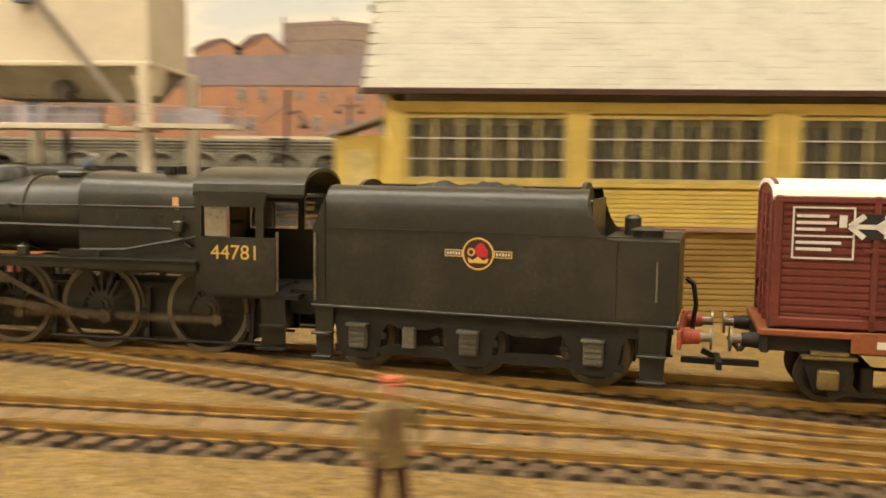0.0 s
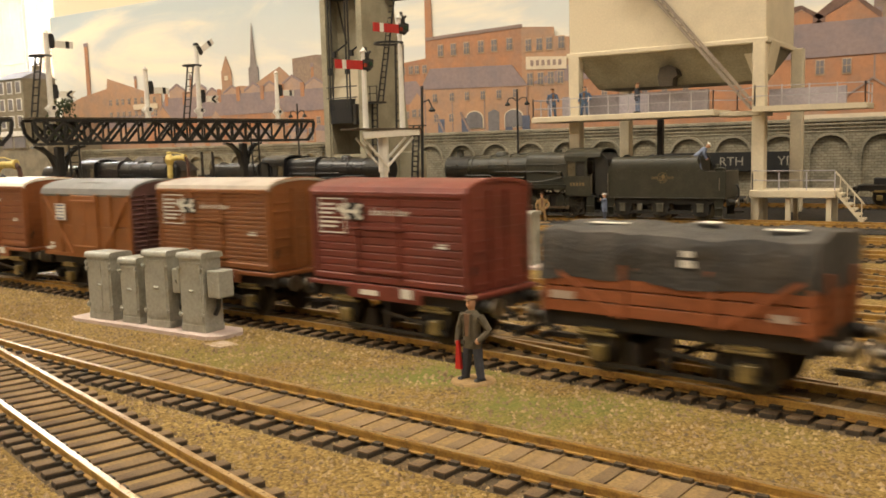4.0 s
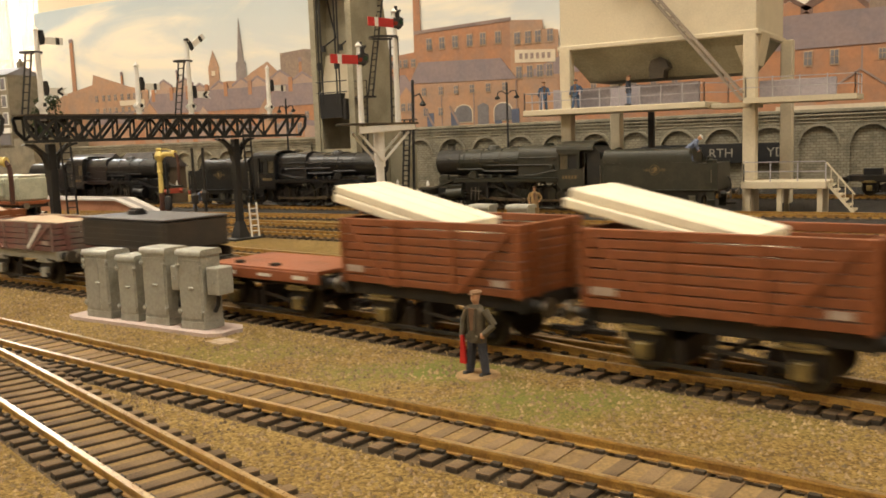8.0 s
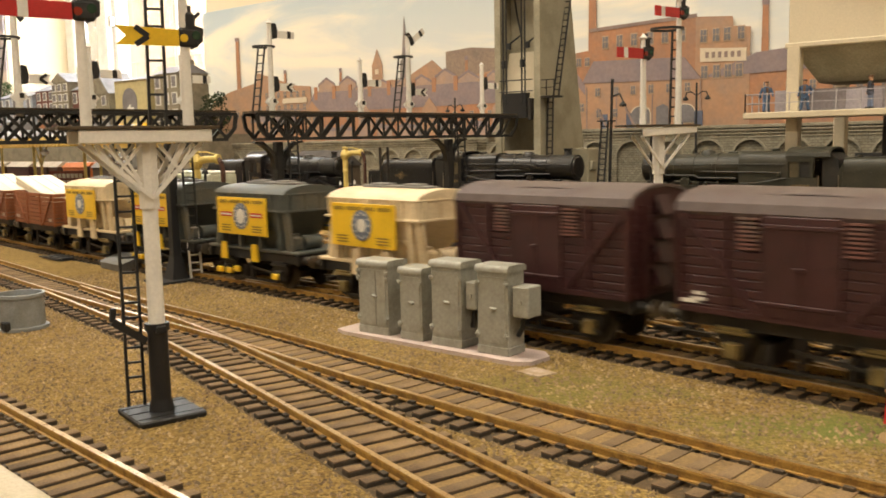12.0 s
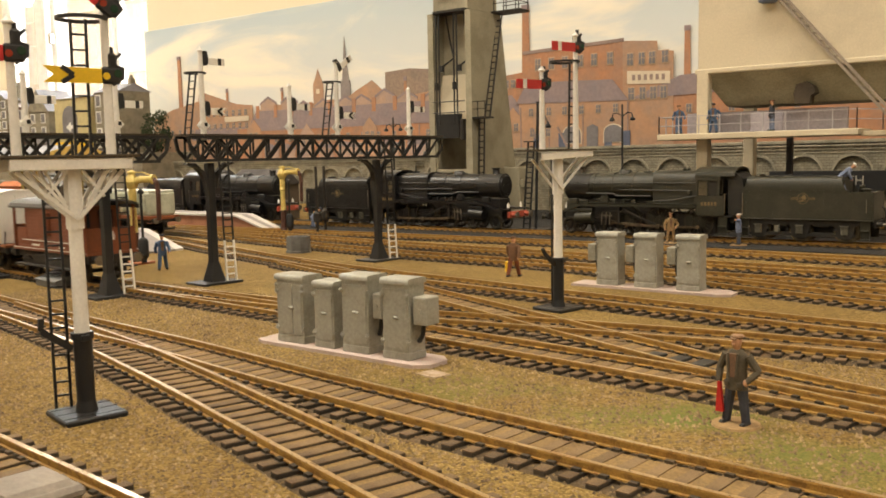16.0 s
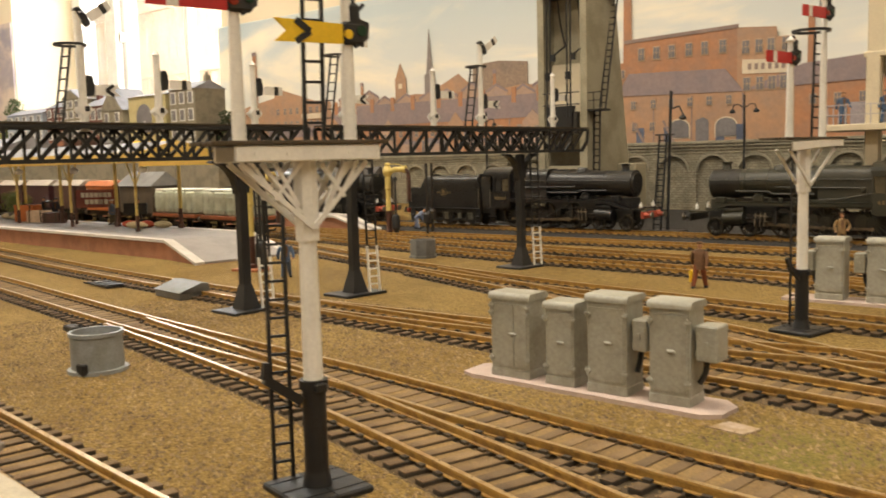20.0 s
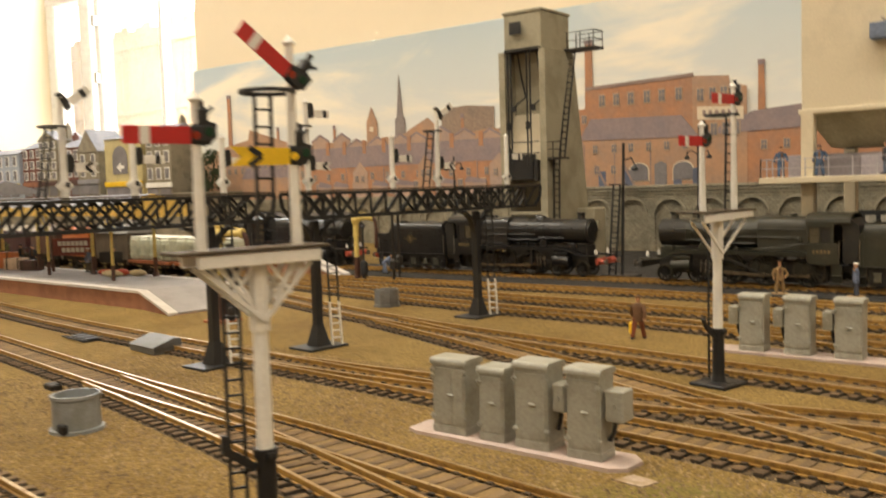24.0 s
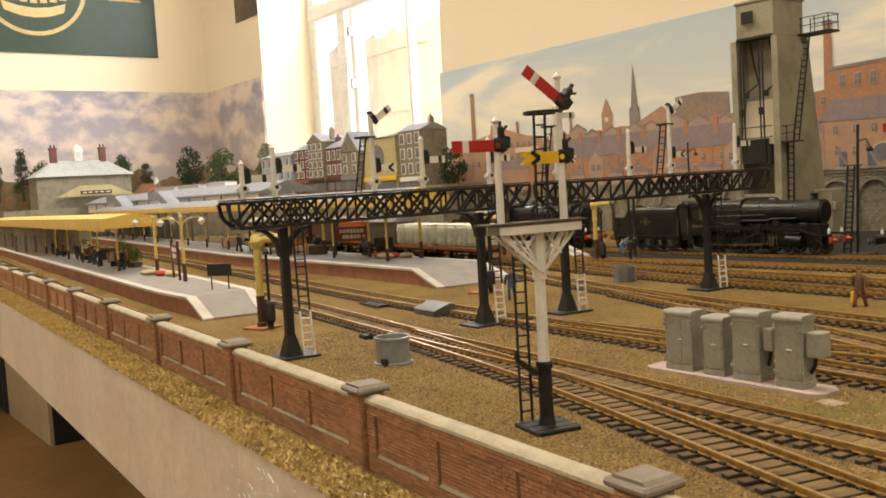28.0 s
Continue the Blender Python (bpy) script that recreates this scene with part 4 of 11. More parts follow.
def retaining_wall(x0, x1, y, top, bay=3.75, group=""):
    t = thing("wall_retaining", "grey stone retaining wall with blind arches", "wall", kind="structure")
    G().box((x0 + x1) / 2, y + 0.62, top / 2, x1 - x0, 0.8, top).put("back_face", BLOCKS, t)
    n = int((x1 - x0) / bay)
    r, zs = 1.5, top - 2.65
    for i in range(n):
        cx = x0 + (i + 0.5) * bay
        g = G()
        arch = [(cx + r * math.cos(a), zs + r * math.sin(a)) for a in [math.pi * k / 10 for k in range(11)]]
        for (ax, az), (bx, bz) in zip(arch, arch[1:]):
            g.prism([(ax, az), (bx, bz), (bx, top - 0.5), (ax, top - 0.5)], "y", y, y + 0.55)
        g.box(cx - (bay / 2 + r) / 2, y + 0.27, (top - 0.5) / 2, bay / 2 - r, 0.55, top - 0.5)
        g.box(cx + (bay / 2 + r) / 2, y + 0.27, (top - 0.5) / 2, bay / 2 - r, 0.55, top - 0.5)
        g.put("arch_bay", BLOCKS, t)
        g = G()
        for (ax, az), (bx, bz) in zip(arch, arch[1:]):
            g.bar((ax, y - 0.03, az), (bx, y - 0.03, bz), 0.12, 0.2)
        g.put("arch_ring", STONE, t)
    G().box((x0 + x1) / 2, y + 0.3, top - 0.42, x1 - x0, 0.9, 0.16, 0.04).put("string_course", STONE, t)
    G().box((x0 + x1) / 2, y + 0.3, top - 0.72, x1 - x0, 0.8, 0.1, 0.03).put("string_course", STONE, t)
    G().box((x0 + x1) / 2, y + 0.3, top - 1.0, x1 - x0, 0.72, 0.1, 0.03).put("string_course", STONE, t)
    G().box((x0 + x1) / 2, y + 0.4, top - 0.1, x1 - x0, 1.2, 0.3, 0.05).put("coping", STONE, t)


retaining_wall(-72, 80, 79.6, 6.1)
retaining_wall(-128, -73, 82.5, 5.6)


# ---- ladders, railings ----
def ladder_geo(g, a, c, w=0.42, r=0.035, step=0.34, side=(1, 0, 0)):
    a, c, side = Vector(a), Vector(c), Vector(side).normalized()
    for k in (-1, 1):
        g.bar(a + side * (k * w / 2), c + side * (k * w / 2), r * 2, r * 2)
    n = int((c - a).length / step)
    for i in range(1, n):
        p = a + (c - a) * (i / n)
        g.bar(p - side * (w / 2), p + side * (w / 2), r * 1.6, r * 1.6)
    return g


# ---- coaling tower ----
t = thing("coaling_tower", "tall grey concrete coaling tower with black pipes and ladder", "tower", P(-56.6, 65.4, 0.05))
for sx in (-1.9, 1.9):
    G().prism([(-2.2, 0), (5.6, 0), (4.6, 3.2), (2.3, 17.2), (-2.2, 17.2)], "x", sx - 0.28, sx + 0.28).put("side_wall", TOWERC, t)
G().box(0, -0.5, 13.4, 3.3, 0.3, 7.8).put("bunker_back", TOWERC, t)
G().prism([(-1.95, 8.3), (-1.7, 8.3), (-0.75, 12.2), (-0.95, 12.2)], "x", -1.6, 1.6).put("apron_panel", HOPC, t)
G().prism([(-1.5, 9.6), (2.4, 9.6), (2.4, 8.0), (-0.2, 8.0)], "x", -1.62, 1.62).put("bunker_floor", TOWERC, t)
G().box(0, 0.25, 18.75, 3.5, 4.4, 2.9, 0.05).put("top_cabin", TOWERC, t)
G().box(0, 0.25, 20.3, 3.7, 4.6, 0.22, 0.04).put("cabin_roof", TOWERC, t)
G().box(-0.5, -2.22, 19.0, 1.1, 0.06, 1.0, 0.01).put("window", BLACK, t)
G().box(0, -1.3, 17.28, 3.24, 1.8, 0.2).put("lintel", DARKMETAL, t)
G().prism([(-2.4, 8.9), (-1.2, 8.9), (-1.3, 7.3), (-2.3, 6.9)], "x", -1.35, 0.95).put("coal_chute", BLACK, t, "black steel coal chute")
g = G()
for px in (-1.25, -0.95, 0.55, 0.85):
    g.path([(px, -2.3, 17.0), (px, -2.35, 8.0)], 0.07)
for px in (-0.7, 1.1):
    g.path([(px, -1.6, 17.0), (px - 0.15, -0.9, 15.2), (px + 0.25, -0.9, 13.6), (px, -2.2, 12.8)], 0.07)
    g.box(px, -2.3, 12.6, 0.3, 0.25, 0.5).box(px - 0.55, -2.3, 11.2, 0.25, 0.25, 0.6)
for zz in (9.0, 9.9):
    g.path([(-1.6, -2.4, zz), (1.6, -2.4, zz)], 0.05)
g.put("pipework", BLACK, t, "black pipes down the open front")
g = G()
for px in (-1.6, 1.6):
    g.bar((px, -1.9, 0), (px, -1.9, 8.3), 0.3, 0.3)
g.bar((-1.6, -1.9, 4.2), (1.6, -1.9, 4.2), 0.2, 0.25).bar((-1.6, -1.9, 0.4), (1.6, -1.9, 4.2), 0.15, 0.15)
g.put("chute_frame", TOWERC, t)
g = G()
ladder_geo(g, (2.5, -0.4, 8.6), (2.35, 1.9, 17.2), 0.5, 0.05, 0.5, (1, 0, 0))
ladder_geo(g, (2.6, -1.6, 3.0), (2.5, -1.2, 8.6), 0.5, 0.05, 0.5, (1, 0, 0))
g.put("ladder", BLACK, t)
g = G()
g.box(3.4, 1.9, 17.3, 2.8, 1.6, 0.16)
for px in (2.3, 3.5, 4.7):
    for py in (1.15, 2.65):
        g.bar((px, py, 17.3), (px, py, 18.7), 0.06, 0.06)
for zz in (18.0, 18.65):
    for py in (1.15, 2.65):
        g.bar((2.2, py, zz), (4.8, py, zz), 0.06, 0.06)
    g.bar((4.75, 1.15, zz), (4.75, 2.65, zz), 0.06, 0.06)
g.put("landing", DARKMETAL, t, "black steel landing with handrails")
g = G()
g.box(2.7, -1.5, 8.5, 1.5, 1.3, 0.14)
for px in (2.0, 2.7, 3.4):
    g.bar((px, -2.1, 8.5), (px, -2.1, 9.8), 0.06, 0.06)
g.bar((2.0, -2.1, 9.8), (3.4, -2.1, 9.8), 0.06, 0.06).bar((2.0, -2.1, 9.2), (3.4, -2.1, 9.2), 0.05, 0.05)
g.put("lower_landing", DARKMETAL, t)
G().box(3.0, 3.4, 2.2, 1.6, 2.0, 4.4, 0.1).box(3.6, 3.0, 3.0, 0.9, 0.8, 0.7, 0.05).put("winch_house", TOWERC, t)

G().box(1.25, -2.0, 7.6, 0.35, 0.8, 1.7, 0.04).put("control_box", DARKMETAL, t, "small dark control box beside the chute")

# ---- wagon hopper over the ash road ----
t = thing("coal_hopper", "large cream concrete hopper on tall pillars with a walkway", "hopper", P(-27.2, 60.6, 0.05))
hx, hy = 6.0, 3.7
G().box(0, 0, 13.7, 2 * hx, 2 * hy, 6.9, 0.06).put("bin", HOPC, t)
g = G()
vs = [(-hx, -hy, 10.25), (hx, -hy, 10.25), (hx, hy, 10.25), (-hx, hy, 10.25), (-hx + 1.2, -hy + 1.9, 8.1), (hx - 1.2, -hy + 1.9, 8.1), (hx - 1.2, hy - 1.9, 8.1), (-hx + 1.2, hy - 1.9, 8.1)]
g.add(vs, [(0, 1, 5, 4), (1, 2, 6, 5), (2, 3, 7, 6), (3, 0, 4, 7), (4, 5, 6, 7), (3, 2, 1, 0)])
# darker concrete than the bin's, standing in for the shade beneath it
g.put("funnel", TOWERC, t)
G().box(0, 0, 10.2, 2 * hx + 0.3, 2 * hy + 0.3, 0.3, 0.05).put("ring_beam", HOPC, t)
for px in (-hx + 0.35, hx - 0.35):
    for py in (-hy + 0.2, hy - 0.35):
        G().box(px + (0.7 if py > 0 else 0.0), py, 5.1, 0.72, 0.72, 10.2, 0.05).put("pillar", HOPC, t)
G().box(-1.75, 1.2, 3.1, 0.34, 0.4, 6.2).put("dark_column", DARKMETAL, t, "thin dark column")
ch = G().prism([(-0.45, 9.1), (0.1, 9.25), (0.5, 9.0), (0.62, 8.6), (0.35, 8.45), (0.3, 8.0), (-0.5, 8.0), (-0.6, 8.6)], "y", -3.3, -2.4)
ch.put("discharge_chute", material("rusty_dark_chute", (0.06, 0.045, 0.028), 0.8, 0.0, 0.4, 60, 900, 0.3), t, "dark rusty discharge chute", m=P(0.2, 0, 0))
G().prism([(hx - 1.6, 10.2), (hx + 0.2, 10.2), (hx - 0.2, 8.4), (hx - 0.9, 8.4)], "y", -hy + 0.6, -hy + 2.8).put("side_chute", HOPC, t)
deck = G()
deck.box(-2.3, -3.2, 6.25, 11.6, 3.6, 0.36, 0.04).box(4.6, -2.4, 6.15, 2.4, 3.0, 0.3, 0.04).prism([(5.6, -5.0), (11.2, -3.4), (11.2, -0.6), (5.6, -0.8)], "z", 6.2, 6.5)
deck.put("walkway_deck", HOPC, t)
rails = G()
def railing(g, pts, h=1.1, step=1.25, r=0.03, mids=(0.55, 1.08)):
    for a, c in zip(pts, pts[1:]):
        a, c = Vector(a), Vector(c)
        n = max(1, round((c - a).length / step))
        for i in range(n + 1):
            p = a + (c - a) * (i / n)
            g.bar(p, p + Vector((0, 0, h)), r * 2, r * 2)
        for z in mids:
            g.bar(a + Vector((0, 0, z)), c + Vector((0, 0, z)), r * 1.6, r * 1.6)
    return g
RAILGREY = material("lilac_grey_steel", (0.42, 0.40, 0.43), 0.5, 0.0, 0.15, 90, 900, 0.1)
railing(rails, [(-8.0, -1.6, 6.4), (-8.0, -4.9, 6.4), (3.4, -4.9, 6.4), (4.6, -4.3, 6.35), (5.7, -4.9, 6.5), (11.1, -3.4, 6.5), (11.1, -0.7, 6.5)], 1.15)
rails.put("walkway_railing", RAILGREY, t)
PANELG = material("mauve_grey_sheeting", (0.34, 0.31, 0.345), 0.8, 0.0, 0.2, 30, 500, 0.1)
G().box(-2.4, -2.2, 7.0, 9.6, 0.2, 1.5, 0.03).put("wind_screen", PANELG, t)
G().box(-1.9, -3.3, 7.0, 1.9, 0.14, 1.2, 0.03).put("wind_screen", PANELG, t)
G().box(7.8, -1.4, 7.0, 4.2, 0.2, 1.1, 0.03).put("wind_screen", PANELG, t)
g = G()
for k in (-0.28, 0.28):
    a, c = Vector((-1.6, -4.0 + k, 14.6)), Vector((5.4, -4.4 + k, 6.4))
    for dz in (0.0, 0.42):
        g.bar(a + Vector((0, 0, dz)), c + Vector((0, 0, dz)), 0.07, 0.09)
    for i in range(18):
        p, q = a + (c - a) * (i / 18), a + (c - a) * ((i + 1) / 18)
        g.bar(p, q + Vector((0, 0, 0.42)), 0.05, 0.05)
for i in range(19):
    p = a + (c - a) * (i / 18)
    g.bar(p + Vector((0, -0.56, 0)), p, 0.05, 0.05)
g.put("conveyor", material("conveyor_grey_brown", (0.30, 0.25, 0.20), 0.7, 0.0, 0.2, 60, 900, 0.1), t, "lattice conveyor climbing to the bin")
G().box(-1.7, -4.2, 14.3, 0.9, 0.8, 0.9, 0.05).put("conveyor_head", material("blue_grey_motor", (0.14, 0.18, 0.27), 0.6), t)
g = G()
g.box(7.7, -3.6, 1.62, 4.5, 2.6, 0.42, 0.04)
for px in (5.8, 7.5, 9.6):
    for py in (-4.6, -2.6):
        G().box(px, py, 0.72, 0.26, 0.26, 1.44).put("platform_leg", HOPC, t)
g.put("low_platform", HOPC, t)
railing(G(), [(5.6, -2.4, 1.83), (5.6, -4.8, 1.83), (9.9, -4.8, 1.83)], 1.0, 1.4).put("low_railing", RAILGREY, t)
for i in range(6):
    G().box(10.1 + i * 0.22, -4.0, 1.6 - i * 0.27, 0.3, 1.2, 0.1).put("step", HOPC, t)
g = G()
g.bar((9.9, -4.65, 2.85), (11.35, -4.65, 1.1), 0.08, 0.08).bar((9.9, -4.65, 1.75), (11.35, -4.65, 0.05), 0.1, 0.14)
for i in range(4):
    g.bar((10.15 + i * 0.36, -4.65, 1.45 - i * 0.42), (10.15 + i * 0.36, -4.65, 2.55 - i * 0.434), 0.05, 0.05)
g.put("stair_rail", HOPC, t)

SIGNGREY = material("weathered_sign_lettering", (0.36, 0.34, 0.29), 0.7, 0.0, 0.3, 60, 900, 0.1)
sg = thing("shed_sign", "black sign board with white capital letters", "sign", P(-27.3, 79.35, 0))
G().box(-2.1, 0, 2.85, 11.8, 0.16, 1.6, 0.03).put("board", BLACK, sg)
words("lettering", "YD", 1.05, SIGNGREY, sg, P(2.75, -0.1, 2.85))
words("lettering", "RTH", 1.05, SIGNGREY, sg, P(-1.6, -0.1, 2.85))
g = G()
for i in range(3):
    g.box(-7.0 + i * 1.15, -0.1, 2.85, 0.8, 0.04, 0.85)
g.put("lettering", SIGNGREY, sg)


# ---- rolling stock ----
RAIL = 0.275


def disc_wheel(r, y):
    """One plain disc wheel about the origin, its axle along y."""
    g = G()
    s = 1 if y > 0 else -1
    g.mat(1).cyl((0, y - 0.02 * s, 0), (0, y + 0.1 * s, 0), r, n=24)
    g.cyl((0, y - 0.07 * s, 0), (0, y - 0.02 * s, 0), r + 0.04, n=24)
    g.mat(0).cyl((0, y + 0.1 * s, 0), (0, y + 0.12 * s, 0), r * 0.8, n=24)
    return g.cyl((0, y, 0), (0, y + 0.2 * s, 0), 0.12, n=10)


def tyre_geo(r, y):
    n = 40
    prof = [(r + 0.05, -0.09), (r + 0.05, -0.05), (r, -0.03), (r, 0.07), (r - 0.1, 0.07), (r - 0.1, -0.07)]
    if y < 0:
        prof = [(a, -b) for a, b in prof]
    vs = [(a * math.cos(2 * math.pi * i / n), y + b, a * math.sin(2 * math.pi * i / n)) for a, b in prof for i in range(n)]
    m = len(prof)
    return G().add(vs, [(k * n + i, k * n + (i + 1) % n, ((k + 1) % m) * n + (i + 1) % n, ((k + 1) % m) * n + i) for k in range(m) for i in range(n)])


SPOKES = {}


def spoke_mesh(r, mat):
    """A tapered spoke from the hub to the rim, shared by all wheels of that size."""
    key = (r, mat.name)
    if key not in SPOKES:
        a, c = 0.1, r - 0.06
        g = G().add([(a, -0.055, -0.05), (a, 0.055, -0.05), (a, 0.055, 0.05), (a, -0.055, 0.05), (c, -0.035, -0.03), (c, 0.035, -0.03), (c, 0.035, 0.03), (c, -0.035, 0.03)], [(0, 1, 2, 3), (7, 6, 5, 4), (0, 4, 5, 1), (1, 5, 6, 2), (2, 6, 7, 3), (3, 7, 4, 0)])
        SPOKES[key] = g.mesh("spoke", mat, False)
    return SPOKES[key]


def axle(t, name, r, y, m, mats, spokes=0, weight=True):
    """An axle that carries its two wheels; spoked ones in their pieces."""
    ax = G().cyl((0, -y, 0), (0, y, 0), 0.09, n=10).put(name, mats, t, m=m)
    for s in (-y, y):
        if not spokes:
            disc_wheel(r, s).put("wheel", mats, ax)
            continue
        k = 1 if s > 0 else -1
        tyre_geo(r, s).put("tyre", mats[1], ax)
        G().cyl((0, s - 0.09, 0), (0, s + 0.09, 0), 0.2, n=16).cyl((0, s, 0), (0, s + 0.13 * k, 0), 0.1, n=12).put("hub", [mats[0]], ax)
        one = spoke_mesh(r, mats[0])
        for i in range(spokes):
            o = new("spoke", one)
            o.parent = ax
            o.matrix_basis = P(0, s, 0, 0, 0, 360 * i / spokes)
        if weight and r > 0.7:
            q = [2.45 + 0.17 * i for i in range(9)]
            G().prism([(r * 0.52 * math.cos(2.45), r * 0.52 * math.sin(2.45))] + [((r - 0.1) * math.cos(a), (r - 0.1) * math.sin(a)) for a in q] + [(r * 0.52 * math.cos(q[-1]), r * 0.52 * math.sin(q[-1]))], "y", s - 0.05 + 0.01 * k, s + 0.05 + 0.01 * k).put("balance_weight", mats[0], ax)
    return ax


def buffers(t, x, d, mats, z=1.32):
    """The two buffers of one end."""
    for y in (-0.87, 0.87):
        g = G()
        g.mat(0).cyl((x, y, z), (x + d * 0.3, y, z), 0.15, 0.12, n=12)
        g.mat(1).cyl((x + d * 0.3, y, z), (x + d * 0.46, y, z), 0.08, n=10)
        g.cyl((x + d * 0.46, y, z), (x + d * 0.5, y, z), 0.22, n=14)
        g.put("buffer", mats, t)


def wagon_wheel():
    """One disc wheel with its flange on the inner side, facing -y."""
    g = G()
    g.mat(1).lathe([(0.12, 0.06), (0.5, 0.06), (0.5, 0.02), (0.46, 0.0), (0.46, -0.1), (0.36, -0.1)], 0, 0, 22, "y")
    g.mat(0).lathe([(0.36, -0.1), (0.33, -0.06), (0.14, -0.06), (0.12, -0.2), (0.02, -0.2)], 0, 0, 22, "y")
    return g.mesh("wheel", [DARKMETAL, material("dirty_wagon_tyre", (0.06, 0.048, 0.03), 0.5, 0.3, 0.3, 150, 1500, 0.1)])


WAGON_AXLE = G().cyl((0, -0.75, 0), (0, 0.75, 0), 0.09, n=10).mesh("wheelset", DARKMETAL)
WAGON_WHEEL = wagon_wheel()


def under(t, L, wb, bar, box, brake=True):
    """Solebars, headstocks, axleguards, wheels, buffers and couplings of a four-wheel wagon."""
    for y in (-0.95, 0.95):
        G().box(0, y, 1.33, L, 0.14, 0.3, 0.02).put("solebar", bar, t)
    for s in (-1, 1):
        G().box(s * (L / 2 - 0.06), 0, 1.33, 0.14, 2.3, 0.34, 0.02).put("headstock", bar, t)
        buffers(t, s * L / 2, s, [DARKMETAL, RODSTEEL])
        g = G()
        g.box(s * (L / 2 + 0.28), 0, 0.72, 0.75, 0.16, 0.1).box(s * (L / 2 + 0.62), 0, 0.72, 0.1, 0.9, 0.14).bar((s * (L / 2 + 0.62), 0.3, 0.72), (s * (L / 2 + 0.9), 0.3, 0.85), 0.1, 0.1)
        g.path([(s * L / 2, 0, 1.25), (s * (L / 2 + 0.25), 0, 0.95), (s * (L / 2 + 0.45), 0, 1.2)], 0.05)
        g.put("coupling", DARKMETAL, t)
        o = new("wheelset", WAGON_AXLE)
        for wy, turn in ((-0.66, 0), (0.66, 180)):
            wh = new("wheel", WAGON_WHEEL)
            wh.parent = o
            wh.matrix_basis = P(0, wy, 0, turn)
        o.parent = t
        o.matrix_basis = P(s * wb / 2, 0, RAIL + 0.46)
        for y in (-0.98, 0.98):
            g = G()
            k = 1 if y > 0 else -1
            x = s * wb / 2
            g.mat(0).prism([(x - 0.5, 1.25), (x + 0.5, 1.25), (x + 0.2, 0.5), (x - 0.2, 0.5)], "y", y - 0.03, y + 0.03)
            g.mat(1).box(x, y + 0.1 * k, 0.74, 0.34, 0.2, 0.34, 0.03).box(x, y + 0.12 * k, 1.12, 0.9, 0.12, 0.07, 0.02).box(x, y + 0.12 * k, 1.2, 0.6, 0.12, 0.06)
            g.put("axlebox", [DARKMETAL, box], t)
    if brake:
        for y in (-1.08, 1.08):
            g = G()
            g.bar((-wb * 0.06, y, 0.95), (wb * 0.5, y * 1.04, 0.78), 0.06, 0.07).bar((wb * 0.5, y * 1.04, 0.78), (wb * 0.62, y * 1.04, 0.6), 0.06, 0.07)
            g.bar((0, y, 1.2), (0, y, 0.5), 0.1, 0.14).bar((-wb / 2, y, 0.52), (wb / 2, y, 0.52), 0.05, 0.07)
            g.put("brake_lever", DARKMETAL, t)
        G().box(-wb * 0.28, 0, 0.7, 0.2, 1.7, 0.5, 0.03).box(wb * 0.28, 0, 0.7, 0.2, 1.7, 0.5, 0.03).cyl((0, -1.0, 0.75), (0, 1.0, 0.75), 0.08).box(0, 0, 1.15, L * 0.8, 0.25, 0.2).put("brake_gear", DARKMETAL, t)


def arc_roof(L, w, z, rise, th=0.07, n=10, over=0.0):
    """A barrel roof on eaves at z."""
    pts = [(w / 2 * math.cos(math.pi - math.pi * i / n), z + rise * math.sin(math.pi * i / n) ** 0.8) for i in range(n + 1)]
    g = G()
    top = pts
    bot = [(a * 0.97, b - th) for a, b in pts]
    g.prism(top + bot[::-1], "x", -L / 2 - over, L / 2 + over)
    return g


def end_cap(x, w, z0, z1, rise, th=0.08, n=10):
    pts = [(w / 2 * math.cos(math.pi * i / n), z1 + rise * math.sin(math.pi * i / n) ** 0.8) for i in range(n + 1)]
    return G().prism([(w / 2, z0)] + pts + [(-w / 2, z0)], "x", x - th / 2, x + th / 2)


def boards(g, L, y, z0, z1, n, k, parent, mat):
    """Horizontal boarding in relief: each board is a piece, on a backing that goes into g."""
    h = (z1 - z0) / n
    one = G().box(0, 0, 0, L, 0.07, h - 0.03, 0.012).mesh("board", mat)
    for i in range(n):
        o = new("board", one)
        o.parent = parent
        o.matrix_basis = P(0, y, z0 + h * (i + 0.5))
    g.box(0, y - k * 0.015, (z0 + z1) / 2, L, 0.05, z1 - z0)
    return g


def arrow_badge(t, x, y, z, s, k):
    """Two opposed arrowheads on a dark patch."""
    g = G()
    g.mat(0).prism([(x - 0.5 * s, z - 0.42 * s), (x + 0.55 * s, z - 0.42 * s), (x + 0.7 * s, z), (x + 0.55 * s, z + 0.42 * s), (x - 0.5 * s, z + 0.42 * s)], "y", y, y + k * 0.015)
    f = 1 if k < 0 else -1
    for q in (-1, 1):
        g.mat(1).bar((x - f * 0.75 * s, y + k * 0.03, z), (x - f * 0.3 * s, y + k * 0.03, z + q * 0.36 * s), 0.03, 0.17 * s)
    g.bar((x - f * 0.75 * s, y + k * 0.03, z), (x + f * 0.5 * s, y + k * 0.03, z), 0.03, 0.15 * s)
    for q in (-1, 1):
        g.bar((x + f * 0.1 * s, y + k * 0.03, z), (x + f * 0.5 * s, y + k * 0.03, z + q * 0.3 * s), 0.03, 0.15 * s)
        g.bar((x + f * 0.3 * s, y + k * 0.03, z + q * 0.3 * s), (x + f * 0.6 * s, y + k * 0.03, z + q * 0.3 * s), 0.03, 0.14 * s)
    g.put("arrow_badge", [BLACK, LETTER], t)


